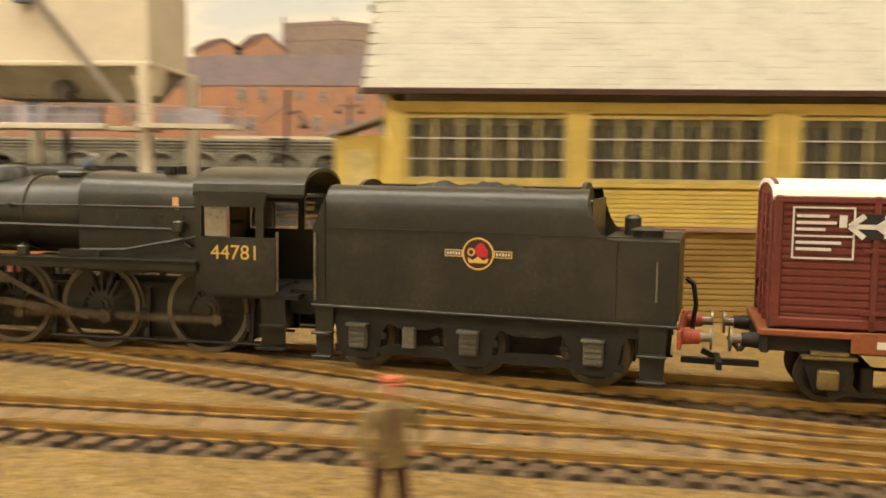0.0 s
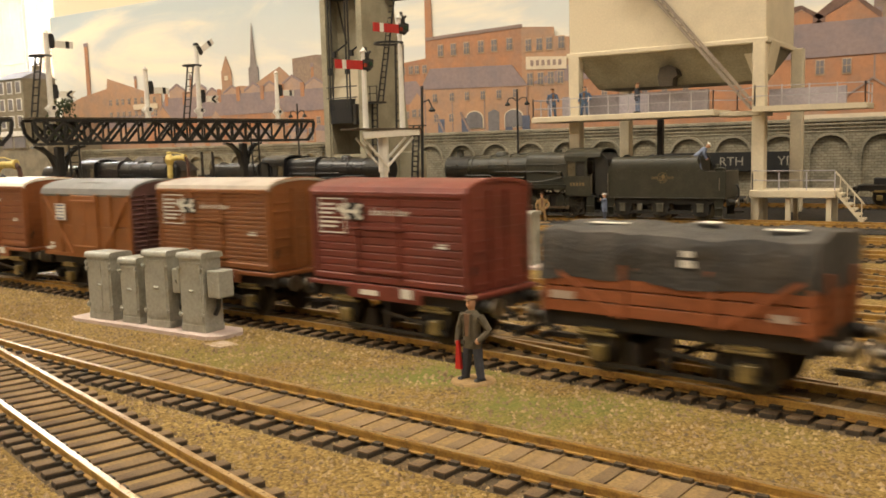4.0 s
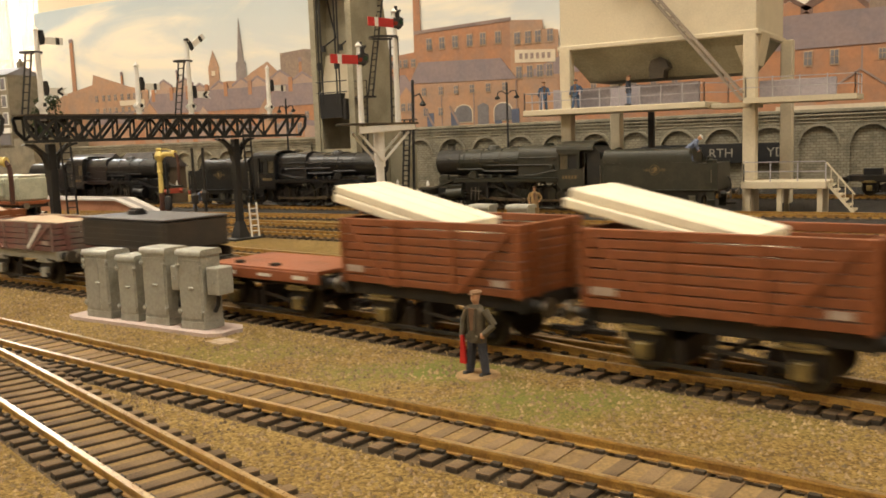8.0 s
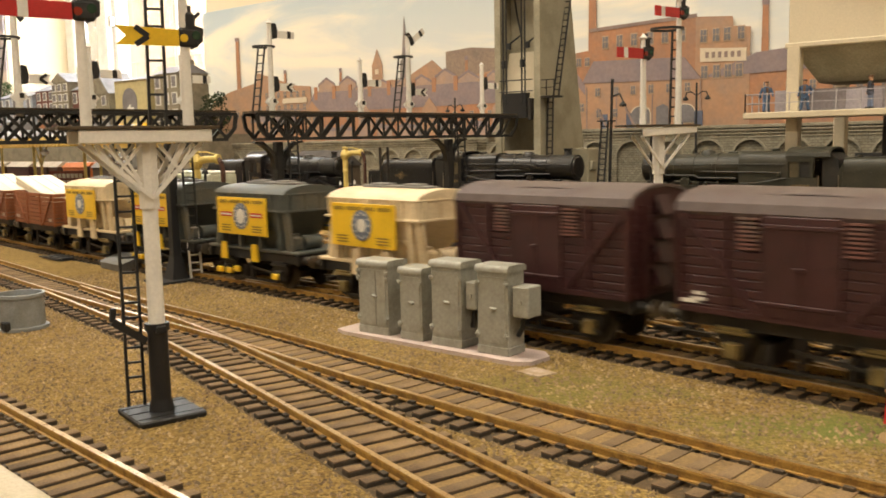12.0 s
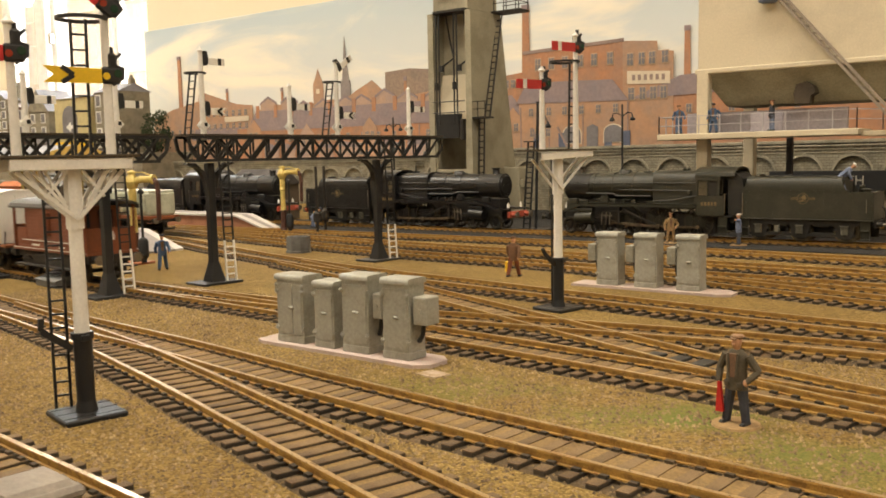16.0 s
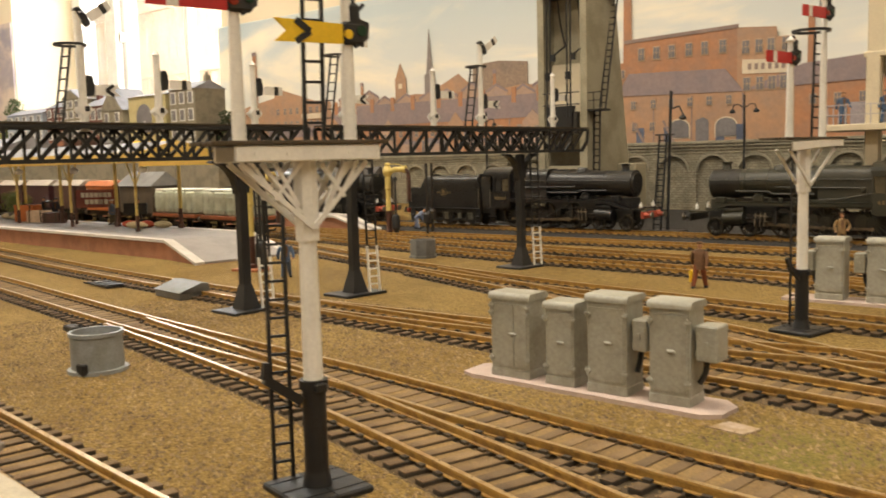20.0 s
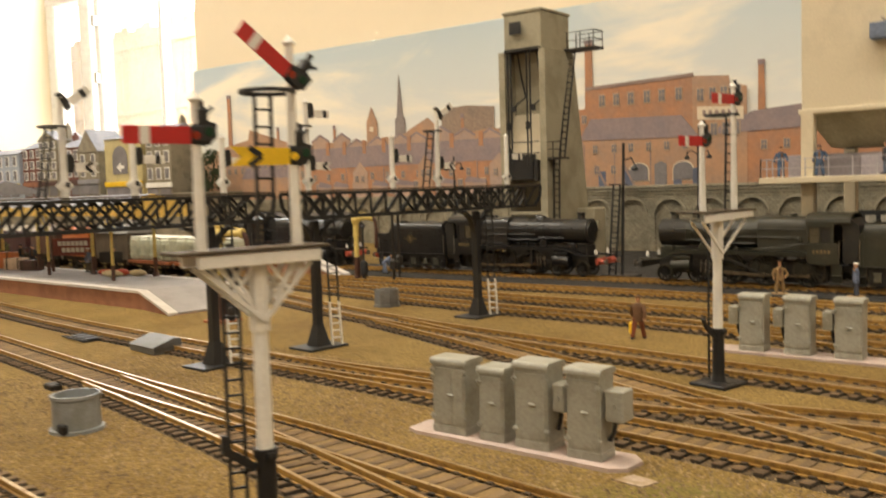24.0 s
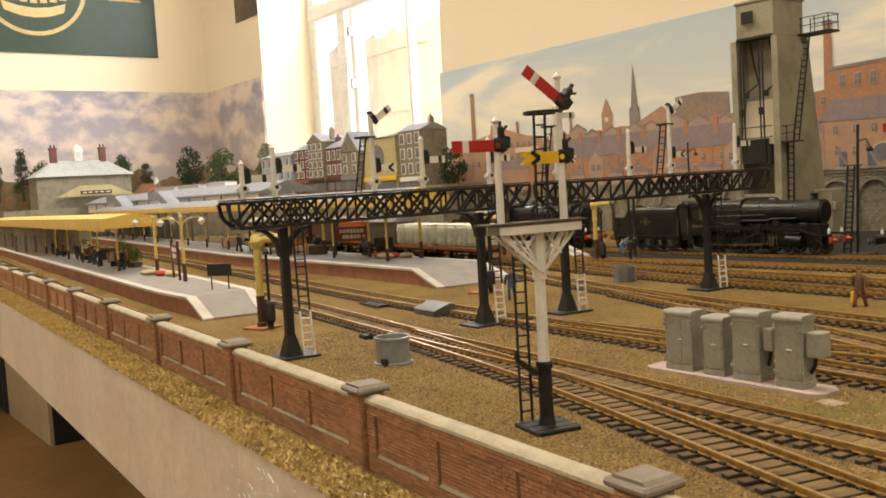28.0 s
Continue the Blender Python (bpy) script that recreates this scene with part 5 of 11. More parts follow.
def container_body(t, L, w, z0, z1, mat, roof, rise=0.28, nb=18, lettered=True, ends=None, x=0.0):
    body = new("container")
    body.parent = t
    body.matrix_basis = P(x, 0, 0)
    for k in (-1, 1):
        g = boards(G(), L - 0.1, k * (w / 2 - 0.03), z0, z1, nb, k, body, mat)
        for px in (-L / 2 + 0.07, L / 2 - 0.07):
            G().box(px, k * w / 2, (z0 + z1) / 2, 0.14, 0.09, z1 - z0, 0.02).put("corner_post", mat, body)
        for px in (-L * 0.18, L * 0.09):
            G().box(px, k * (w / 2 + 0.01), (z0 + z1) / 2, 0.1, 0.08, z1 - z0, 0.01).put("door_post", mat, body)
        for zz, hh in ((z0 + 0.1, 0.16), (z1 - 0.07, 0.12)):
            G().box(0, k * (w / 2 + 0.01), zz, L, 0.08, hh, 0.02).put("side_rail", mat, body)
        for zz in (z0 + 0.3, z0 + (z1 - z0) * 0.6):
            G().box(-L * 0.04, k * (w / 2 + 0.04), zz, L * 0.36, 0.06, 0.06).put("locking_bar", mat, body)
            G().box(L * 0.09, k * (w / 2 + 0.06), zz, 0.16, 0.1, 0.12, 0.02).put("lock", mat, body)
        if g.v:
            g.put("side_panel", mat, body)
        if lettered:
            s = -1 if k < 0 else 1
            g = G()
            px, pz = s * L * 0.345, z1 - 0.62
            for zz, ww in ((0.28, 0.5), (0.17, 0.62), (0.06, 0.45), (-0.16, 0.7), (-0.27, 0.55)):
                g.box(px - 0.42 + ww / 2, k * (w / 2 + 0.035), pz + zz, ww, 0.012, 0.05)
            g.box(px + 0.3, k * (w / 2 + 0.035), pz + 0.2, 0.12, 0.012, 0.2)
            for zz in (0.42, -0.05, -0.42):
                g.box(px, k * (w / 2 + 0.035), pz + zz, 0.96, 0.012, 0.03)
            for xx in (-0.47, 0.47):
                g.box(px + xx, k * (w / 2 + 0.035), pz, 0.03, 0.012, 0.86)
            g.box(-s * L * 0.36, k * (w / 2 + 0.035), z0 + (z1 - z0) * 0.44, 0.34, 0.012, 0.05).box(-s * L * 0.365, k * (w / 2 + 0.035), z0 + (z1 - z0) * 0.47, 0.26, 0.012, 0.03)
            g.put("lettering", LETTER, body)
            arrow_badge(body, s * L * 0.19, k * (w / 2 + 0.045), z1 - 0.5, 0.5, k)
            words("lettering", "door to door", 0.235, LETTER, body, P(s * L * -0.05, k * (w / 2 + 0.05), z1 - 0.5, 0 if k < 0 else 180))
    for s in (-1, 1):
        g = G()
        g.add(*[(o.v, o.f) for o in [end_cap(s * (L / 2 - 0.04), w - 0.08, z0, z1, rise)]][0])
        for i in range(9):
            G().box(s * (L / 2 + 0.005), 0, z0 + 0.15 + (z1 - z0 - 0.3) * i / 8, 0.03, w - 0.3, 0.04).put("batten", ends or mat, body)
        for yy in (-w / 2 + 0.08, w / 2 - 0.08, -0.3, 0.3):
            G().box(s * (L / 2 + 0.02), yy, (z0 + z1) / 2, 0.06, 0.1, z1 - z0, 0.01).put("end_post", ends or mat, body)
        g.put("end_panel", ends or mat, body)
    arc_roof(L, w + 0.06, z1 - 0.02, rise, over=0.04).put("roof", roof, body)
    return body


STOCK = []


def vehicle(name, label, category, left, L, wb):
    t = thing(name, label, category, None, "goods train")
    STOCK.append((t, left + L / 2, wb))
    return t


def conflat(left, L, con_L, mat, roof, label, bar, lettered=True, z1=3.85, w=2.3, x=0.0, nb=18, ends=None):
    t = vehicle("container_wagon", label, "wagon", left, L, 3.0)
    under(t, L + 0.25, 3.0, DARKMETAL, BRASS)
    G().box(0, 0, 1.53, L + 0.35, 2.45, 0.12, 0.02).put("floor", bar, t)
    for k in (-1, 1):
        g = G().box(0, k * 1.2, 1.42, L * 0.48, 0.06, 0.36, 0.01)
        g.put("side_plate", bar, t)
        G().box(-0.5, k * 1.24, 1.4, 0.6, 0.02, 0.12).box(0.75, k * 1.24, 1.46, 0.35, 0.02, 0.22).put("lettering", LETTER, t)
    g = G()
    for s in (-1, 1):
        for k in (-1, 1):
            g.path([(s * (L / 2), k * 1.15, 1.6), (s * (con_L / 2 + 0.02) + x, k * 0.9, 2.2)], 0.03)
    g.put("chains", DARKMETAL, t)
    container_body(t, con_L, w, 1.62, z1, mat, roof, lettered=lettered, x=x, nb=nb, ends=ends)
    return t


conflat(0.0, 4.95, 4.95, CRIMSON, WHITEROOF, "crimson goods container with a white roof on a flat wagon", REDOX)
conflat(6.95, 4.95, 4.95, GRAUX, WHITEROOF, "reddish brown goods container with a white roof on a flat wagon", GRAUX, nb=9)


# end walls coloured darker than the sides in place of their shade
ENDSHADE = material("shaded_van_end", (0.12, 0.055, 0.05), 0.6, 0.0, 0.3, 60, 900, 0.15)


def van(left, L, mat, roof, label, nb, corrugated, vents, chalk, door=0.24):
    t = vehicle("box_van", label, "van", left, L, 3.0)
    under(t, L, 3.0, DARKMETAL, BRASS)
    w, z0, z1 = 2.45, 1.5, 3.62
    for k in (-1, 1):
        g = boards(G(), L, k * (w / 2 - 0.03), z0, z1, nb, k, t, mat)
        for px in (-L / 2 + 0.05, -L * 0.29, -L * 0.14, L * 0.14, L * 0.29, L / 2 - 0.05):
            G().box(px, k * (w / 2 + 0.02), (z0 + z1) / 2, 0.1, 0.09, z1 - z0, 0.01).put("side_post", mat, t)
        for s in (-1, 1):
            G().bar((s * L * 0.48, k * (w / 2 + 0.04), z1 - 0.1), (s * L * 0.16, k * (w / 2 + 0.04), z0 + 0.05), 0.07, 0.13).put("diagonal_strap", mat, t)
        G().box(0, k * (w / 2 + 0.02), z0 + 0.05, L, 0.08, 0.12).put("bottom_rail", mat, t)
        g.put("side_panel", mat, t)
        d = G()
        d.box(0, k * (w / 2 + 0.03), (z0 + z1) / 2, L * 0.27, 0.06, z1 - z0 - 0.1, 0.02)
        d = d.put("door", mat, t)
        for zz in (z0 + 0.35, z1 - 0.25):
            G().box(0, k * (w / 2 + 0.07), zz, L * 0.28, 0.05, 0.08, 0.01).put("hinge_bar", mat, d)
        G().box(0, k * (w / 2 + 0.08), (z0 + z1) / 2, 0.14, 0.07, 0.1, 0.02).put("latch", mat, d)
        G().box(0, k * (w / 2 + 0.066), (z0 + z1) / 2, 0.04, 0.02, z1 - z0 - 0.3).put("centre_strip", mat, d)
        if vents:
            for s in (-1, 1):
                v = G()
                for i in range(8):
                    v.box(s * L * 0.2, k * (w / 2 + 0.05), z1 - 0.12 - i * 0.085, 0.42, 0.06, 0.04)
                v.put("louvre", FADED, t, "pale louvred vent")
        g = G()
        g.box(-k * -1 * L * 0.40, k * (w / 2 + 0.06), z0 + 0.28, 0.32, 0.015, 0.07).box(-k * -1 * L * 0.40, k * (w / 2 + 0.06), z0 + 0.4, 0.22, 0.015, 0.07).box(k * L * 0.44, k * (w / 2 + 0.06), z0 + 0.22, 0.4, 0.015, 0.08)
        g.put("lettering", LETTER, t)
        if chalk:
            c = G()
            c.mat(0).box(k * L * 0.26, k * (w / 2 + 0.09), z1 - 0.62, 0.62, 0.02, 0.56, 0.005)
            for i in range(5):
                c.mat(1).box(k * L * 0.26, k * (w / 2 + 0.105), z1 - 0.4 - i * 0.11, 0.5 - 0.06 * (i % 3), 0.01, 0.05 if i in (0, 4) else 0.03)
            c.put("route_label", [WHITE, BLUEBADGE], t, "white paper route label")
    for s in (-1, 1):
        e = end_cap(s * (L / 2 - 0.02), w, z0, z1, 0.46)
        n = 14 if corrugated else 11
        if corrugated:
            wave = [(s * (L / 2 + 0.03 + 0.05 * math.cos(2 * math.pi * i / 6)), z0 + 0.05 + (z1 - z0 - 0.1) * i / (6 * n)) for i in range(6 * n + 1)]
            G().prism(wave + [(s * (L / 2 - 0.04), z1 - 0.05), (s * (L / 2 - 0.04), z0 + 0.05)], "y", -w / 2 + 0.05, w / 2 - 0.05).put("corrugated_sheet", ENDSHADE, t)
        else:
            for i in range(n):
                G().box(s * (L / 2 + 0.02), 0, z0 + 0.08 + (z1 - z0) * i / n, 0.04, w - 0.1, 0.12, 0.01).put("end_board", mat, t)
        if vents:
            for i in range(4):
                e.prism([(s * (L / 2 + 0.03), z0 + 0.25 + i * 0.55), (s * (L / 2 + 0.22), z0 + 0.25 + i * 0.55), (s * (L / 2 + 0.06), z0 + 0.68 + i * 0.55)], "y", -0.28, 0.28)
        else:
            e.prism([(s * (L / 2 + 0.02), z1 - 0.22), (s * (L / 2 + 0.22), z1 - 0.22), (s * (L / 2 + 0.08), z1 + 0.26)], "y", -0.3, 0.3)
        for yy in (-0.75, 0.75):
            G().box(s * (L / 2 + 0.06), yy, (z0 + z1) / 2, 0.1, 0.1, z1 - z0, 0.01).put("end_stanchion", ENDSHADE if corrugated else mat, t)
        e.put("end_panel", ENDSHADE if corrugated else mat, t)
    r = arc_roof(L, w + 0.1, z1 - 0.02, 0.48, over=0.06)
    r.put("roof", roof, t)
    for k in (-1, 1):
        pts = [(x, k * (w / 2 - 0.3 + 0.02 * x * x * 0.0), z1 + 0.36 - 0.05 * (x * x) / 1.2) for x in [-1.1 + 0.22 * i for i in range(11)]]
        G().path([(p[0], p[1] - k * 0.04, p[2]) for p in pts], 0.025, 5).put("rain_strip", roof, t)
    return t


def paint(v):
    return material(*v)


PLYBROWN = material("ply_van_brown", (0.25, 0.088, 0.019), 0.5, 0.0, 0.18, 60, 900, 0.1)
van(13.3, 5.5, PLYBROWN, GREYROOF, "plywood-sided brown box van with a grey roof and corrugated ends", 2, True, False, True)
conflat(20.25, 5.1, 5.1, material("brown_container", (0.235, 0.085, 0.022), 0.55, 0.0, 0.2, 60, 900, 0.12), TANROOF, "brown boarded goods container with a dusty roof on a flat wagon", GRAUX)
conflat(27.1, 5.1, 5.1, CRIMSON, CRIMSON, "dark crimson goods container on a flat wagon", CRIMSON, nb=12)


def plank_side(t, L, w, z0, z1, n, mat, stripe=None, strap=True, irons=DARKMETAL):
    h = (z1 - z0) / n
    side = G().box(0, 0, 0, L, 0.1, h - 0.025, 0.012).mesh("plank", mat)
    end = G().box(0, 0, 0, 0.1, w - 0.2, h - 0.025, 0.012).mesh("plank", mat)
    for i in range(n):
        for k in (-1, 1):
            o = new("plank", side)
            o.parent = t
            o.matrix_basis = P(0, k * (w / 2 - 0.05), z0 + h * (i + 0.5))
            o = new("plank", end)
            o.parent = t
            o.matrix_basis = P(k * (L / 2 - 0.05), 0, z0 + h * (i + 0.5))
    for k in (-1, 1):
        for px in (-L / 2 + 0.06, -L * 0.16, L * 0.16, L / 2 - 0.06):
            G().box(px, k * (w / 2 + 0.015), (z0 + z1) / 2 - 0.02, 0.11, 0.05, z1 - z0, 0.01).put("stanchion", mat, t)
        if strap:
            for s in (-1, 1):
                G().bar((s * L * 0.46, k * (w / 2 + 0.03), z1 - 0.1), (s * L * 0.19, k * (w / 2 + 0.03), z0 + 0.02), 0.05, 0.1).put("diagonal_strap", mat, t)
        g = G()
        g.box(-L * 0.41, k * (w / 2 + 0.035), z0 + 0.35, 0.55, 0.012, 0.16).box(L * 0.40, k * (w / 2 + 0.035), z0 + 0.3, 0.4, 0.012, 0.14)
        g.put("lettering", material("faded_lettering", (0.42, 0.33, 0.27), 0.7), t)
        if stripe:
            G().bar((L * 0.36, k * (w / 2 + 0.05), z1 - 0.08), (L * 0.17, k * (w / 2 + 0.05), z0 + 0.1), 0.03, 0.14).put("white_stripe", LETTER, t)
    for s in (-1, 1):
        for yy in (-0.7, 0.7):
            G().box(s * (L / 2 + 0.04), yy, (z0 + z1) / 2, 0.1, 0.16, z1 - z0, 0.01).put("end_stanchion", mat, t)
    G().box(0, 0, z0 + 0.04, L - 0.2, w - 0.2, 0.08).put("floor", SLEEPER, t)


def lumpy(L, w, z, h, seed, mat_name, n=28, m=16, edge=2.2):
    """A heap or a sheet with an uneven top, closed below."""
    g = G()
    vs, fs = [], []
    for i in range(n + 1):
        for j in range(m + 1):
            u, v = i / n * 2 - 1, j / m * 2 - 1
            f = (1 - abs(u) ** (edge * 2)) * (1 - abs(v) ** (edge * 2))
            q = noise.noise(Vector((u * L * 0.7 + seed, v * w * 0.9, seed * 1.7))) * 0.5 + noise.noise(Vector((u * L * 2.0, v * w * 2.0, seed))) * 0.18
            vs.append((u * L / 2, v * w / 2, z + h * f * (0.75 + q)))
    for i in range(n):
        for j in range(m):
            a = i * (m + 1) + j
            fs.append((a, a + m + 1, a + m + 2, a + 1))
    return g.add(vs, fs)


def tarpaulin(L, w, zb, zt, seed):
    """A wagon sheet: a sagging top and creased skirts, with the edges tucked at the ends."""
    g = G()
    n, m = 26, 22
    vs, fs = [], []
    prof = []
    for j in range(m + 1):
        v = j / m
        if v < 0.22:
            prof.append((-w / 2 - 0.02, zb + (zt - zb) * (v / 0.22) ** 0.9))
        elif v > 0.78:
            prof.append((w / 2 + 0.02, zb + (zt - zb) * ((1 - v) / 0.22) ** 0.9))
        else:
            q = (v - 0.22) / 0.56
            prof.append((-w / 2 + q * w, zt + 0.12 * math.sin(math.pi * q)))
    for i in range(n + 1):
        u = i / n * 2 - 1
        for y, z in prof:
            k = noise.noise(Vector((u * 3.2 + seed, y * 1.8, z * 2.4 + seed)))
            k2 = noise.noise(Vector((u * 9 + seed, y * 4, z * 6)))
            vs.append((u * L / 2, y + 0.07 * k * (1 if abs(y) > w * 0.45 else 0), z + (0.09 * k + 0.03 * k2) * (1 if z > zb + 0.1 else 1.2)))
    for i in range(n):
        for j in range(m):
            a = i * (m + 1) + j
            fs.append((a, a + m + 1, a + m + 2, a + 1))
    c = len(prof)
    for i, s in ((0, 0), (n, 1)):
        base = i * c
        fs.append(tuple(base + j for j in range(c)))
    return g.add(vs, fs)


def sheeted(left, L, zt, zb, label, text="", seed=1.0, bodymat=REDOX):
    t = vehicle("sheeted_wagon", label, "wagon", left, L, 3.0)
    under(t, L, 3.0, DARKMETAL, BRASS)
    plank_side(t, L, 2.4, 1.5, zb + 0.35, 3 if zb < 2 else 4, bodymat, strap=True)
    sh = tarpaulin(L + 0.06, 2.44, zb, zt, seed).put("tarpaulin", TARP, t, "black creased tarpaulin tied over the load")
    g = G()
    for k in (-1, 1):
        g.box(-k * L * 0.2 - 0.6, k * 1.3, zt - 0.28, 0.2, 0.02, 0.11).box(-k * L * 0.2 - 0.6, k * 1.3, zt - 0.46, 0.26, 0.02, 0.13)
    g.box(-L * 0.3, -0.4, zt + 0.14, 0.8, 0.2, 0.015).box(L * 0.08, -0.2, zt + 0.2, 0.42, 0.3, 0.015).box(L * 0.36, -0.5, zt + 0.14, 0.6, 0.25, 0.015)
    g.put("sheet_markings", LETTER, sh)
    if text:
        words("lettering", text, 0.62, LETTER, sh, P(L / 2 + 0.09, 0.1, (zt + zb) / 2 + 0.15, 90))
    return t


sheeted(34.2, 5.4, 3.1, 2.2, "brown open wagon under a creased black tarpaulin", seed=1.3)
sheeted(40.9, 5.4, 3.3, 2.15, "brown open wagon with a numbered black tarpaulin", "14356", seed=4.1)
sheeted(47.4, 5.45, 2.72, 1.85, "low brown open wagon under a black tarpaulin", seed=7.7)
sheeted(54.45, 5.1, 3.35, 2.25, "brown open wagon under a tall black tarpaulin", seed=9.2, bodymat=material("pinkish_brown_planks", (0.31, 0.12, 0.07), 0.6, 0.0, 0.25, 90, 1200, 0.2))


def open_wagon(left, L, z1, n, mat, label, load, stripe=False, bar=DARKMETAL, box=BRASS):
    t = vehicle("open_wagon", label, "wagon", left, L, 3.0)
    under(t, L, 3.0, bar, box)
    plank_side(t, L, 2.45, 1.5, z1, n, mat, stripe)
    if load == "sand":
        lumpy(L - 0.25, 2.2, z1 - 0.25, 0.62, left, SAND).put("sand_load", SAND, t, "heaped pale sand load")
    elif load == "flush":
        lumpy(L - 0.25, 2.2, z1 - 0.12, 0.2, left, SAND).put("sand_load", SAND, t, "pale sand load nearly level with the sides")
        G().box(0, 1.17, z1 + 0.02, L, 0.12, 0.04).box(0, -1.17, z1 + 0.02, L, 0.12, 0.04).put("worn_edge", material("worn_pale_wood", (0.42, 0.33, 0.24), 0.8), t)
    else:
        st = new("plank_load")
        st.parent = t
        st.matrix_basis = P(-L * 0.225, 0, z1 + 0.06, 0, 0, 12.5)
        for j in range(2):
            for i in range(3):
                G().box(-0.1 * j, -0.62 + i * 0.62 + random.uniform(-0.03, 0.03), 0.15 + j * 0.215 - 0.2, 4.15 - 0.25 * j + random.uniform(-0.15, 0.08), 0.6, 0.21, 0.03).put("plank", WOODLOAD, st)
    return t


open_wagon(61.3, 5.45, 2.72, 5, GRAUX, "brown open wagon heaped with pale sand", "sand")
open_wagon(68.05, 4.9, 2.5, 5, FADED, "faded maroon open wagon filled with sand, white diagonal stripe", "flush", True, CABGREY, CABGREY)

t = vehicle("tank_wagon", "black covered low wagon with a filler hatch", "wagon", 74.8, 4.7, 2.9)
under(t, 5.1, 2.9, DARKMETAL, BRASS)
DUSTY = material("dusty_black_sheet", (0.040, 0.035, 0.03), 0.6, 0.0, 0.3, 60, 900, 0.3, second=(0.055, 0.045, 0.034))
G().box(0, 0, 2.28, 4.7, 2.35, 0.92, 0.06).put("body", DUSTY, t)
G().box(0, 0, 2.76, 4.76, 2.4, 0.06, 0.02).put("lid", material("dark_grey_lid", (0.09, 0.085, 0.085), 0.5), t)
G().box(-0.9, 0, 2.86, 0.45, 0.45, 0.16, 0.03).box(-0.9, 0, 2.96, 0.55, 0.2, 0.06).put("hatch", BLACK, t)
for i in range(5):
    for k in (-1, 1):
        G().box(0, k * 1.19, 1.9 + i * 0.18, 4.68, 0.03, 0.02).put("side_bead", DUSTY, t)
for k in (-1, 1):
    g = G()
    g.prism([(-2.4, 1.72), (-1.0, 1.86), (1.0, 1.86), (2.4, 1.72), (2.4, 1.45), (-2.4, 1.45)], "y", k * 1.2 - 0.02, k * 1.2 + 0.02)
    g.put("skirt", material("dusty_brown_skirt", (0.07, 0.05, 0.035), 0.8), t)

t = vehicle("flat_wagon", "empty red oxide flat wagon", "wagon", 81.5, 4.5, 2.7)
under(t, 4.6, 2.7, DARKMETAL, BRASS)
for i in range(12):
    G().box(-2.1 + i * 0.38, 0, 1.6, 0.36, 2.4, 0.1, 0.01).put("plank", REDOX, t)
for k in (-1, 1):
    G().box(0, k * 1.2, 1.45, 4.6, 0.07, 0.28, 0.01).put("side_plate", REDOX, t)
    G().box(-1.3, k * 1.245, 1.45, 0.6, 0.012, 0.1).box(0.2, k * 1.245, 1.45, 0.5, 0.012, 0.08).box(1.6, k * 1.245, 1.45, 0.5, 0.012, 0.1).put("lettering", LETTER, t)
G().box(0.3, -0.9, 1.68, 0.25, 0.18, 0.1).box(-1.2, -0.9, 1.68, 0.2, 0.18, 0.1).put("chain_ring", DARKMETAL, t)

PLANKRED = material("red_brown_planks", (0.255, 0.078, 0.022), 0.6, 0.0, 0.25, 60, 900, 0.2)
for lf in (87.0, 93.85, 100.6, 107.4):
    open_wagon(lf, 5.4, 3.08, 8, PLANKRED, "red-brown plank wagon carrying long pale timbers", "planks")


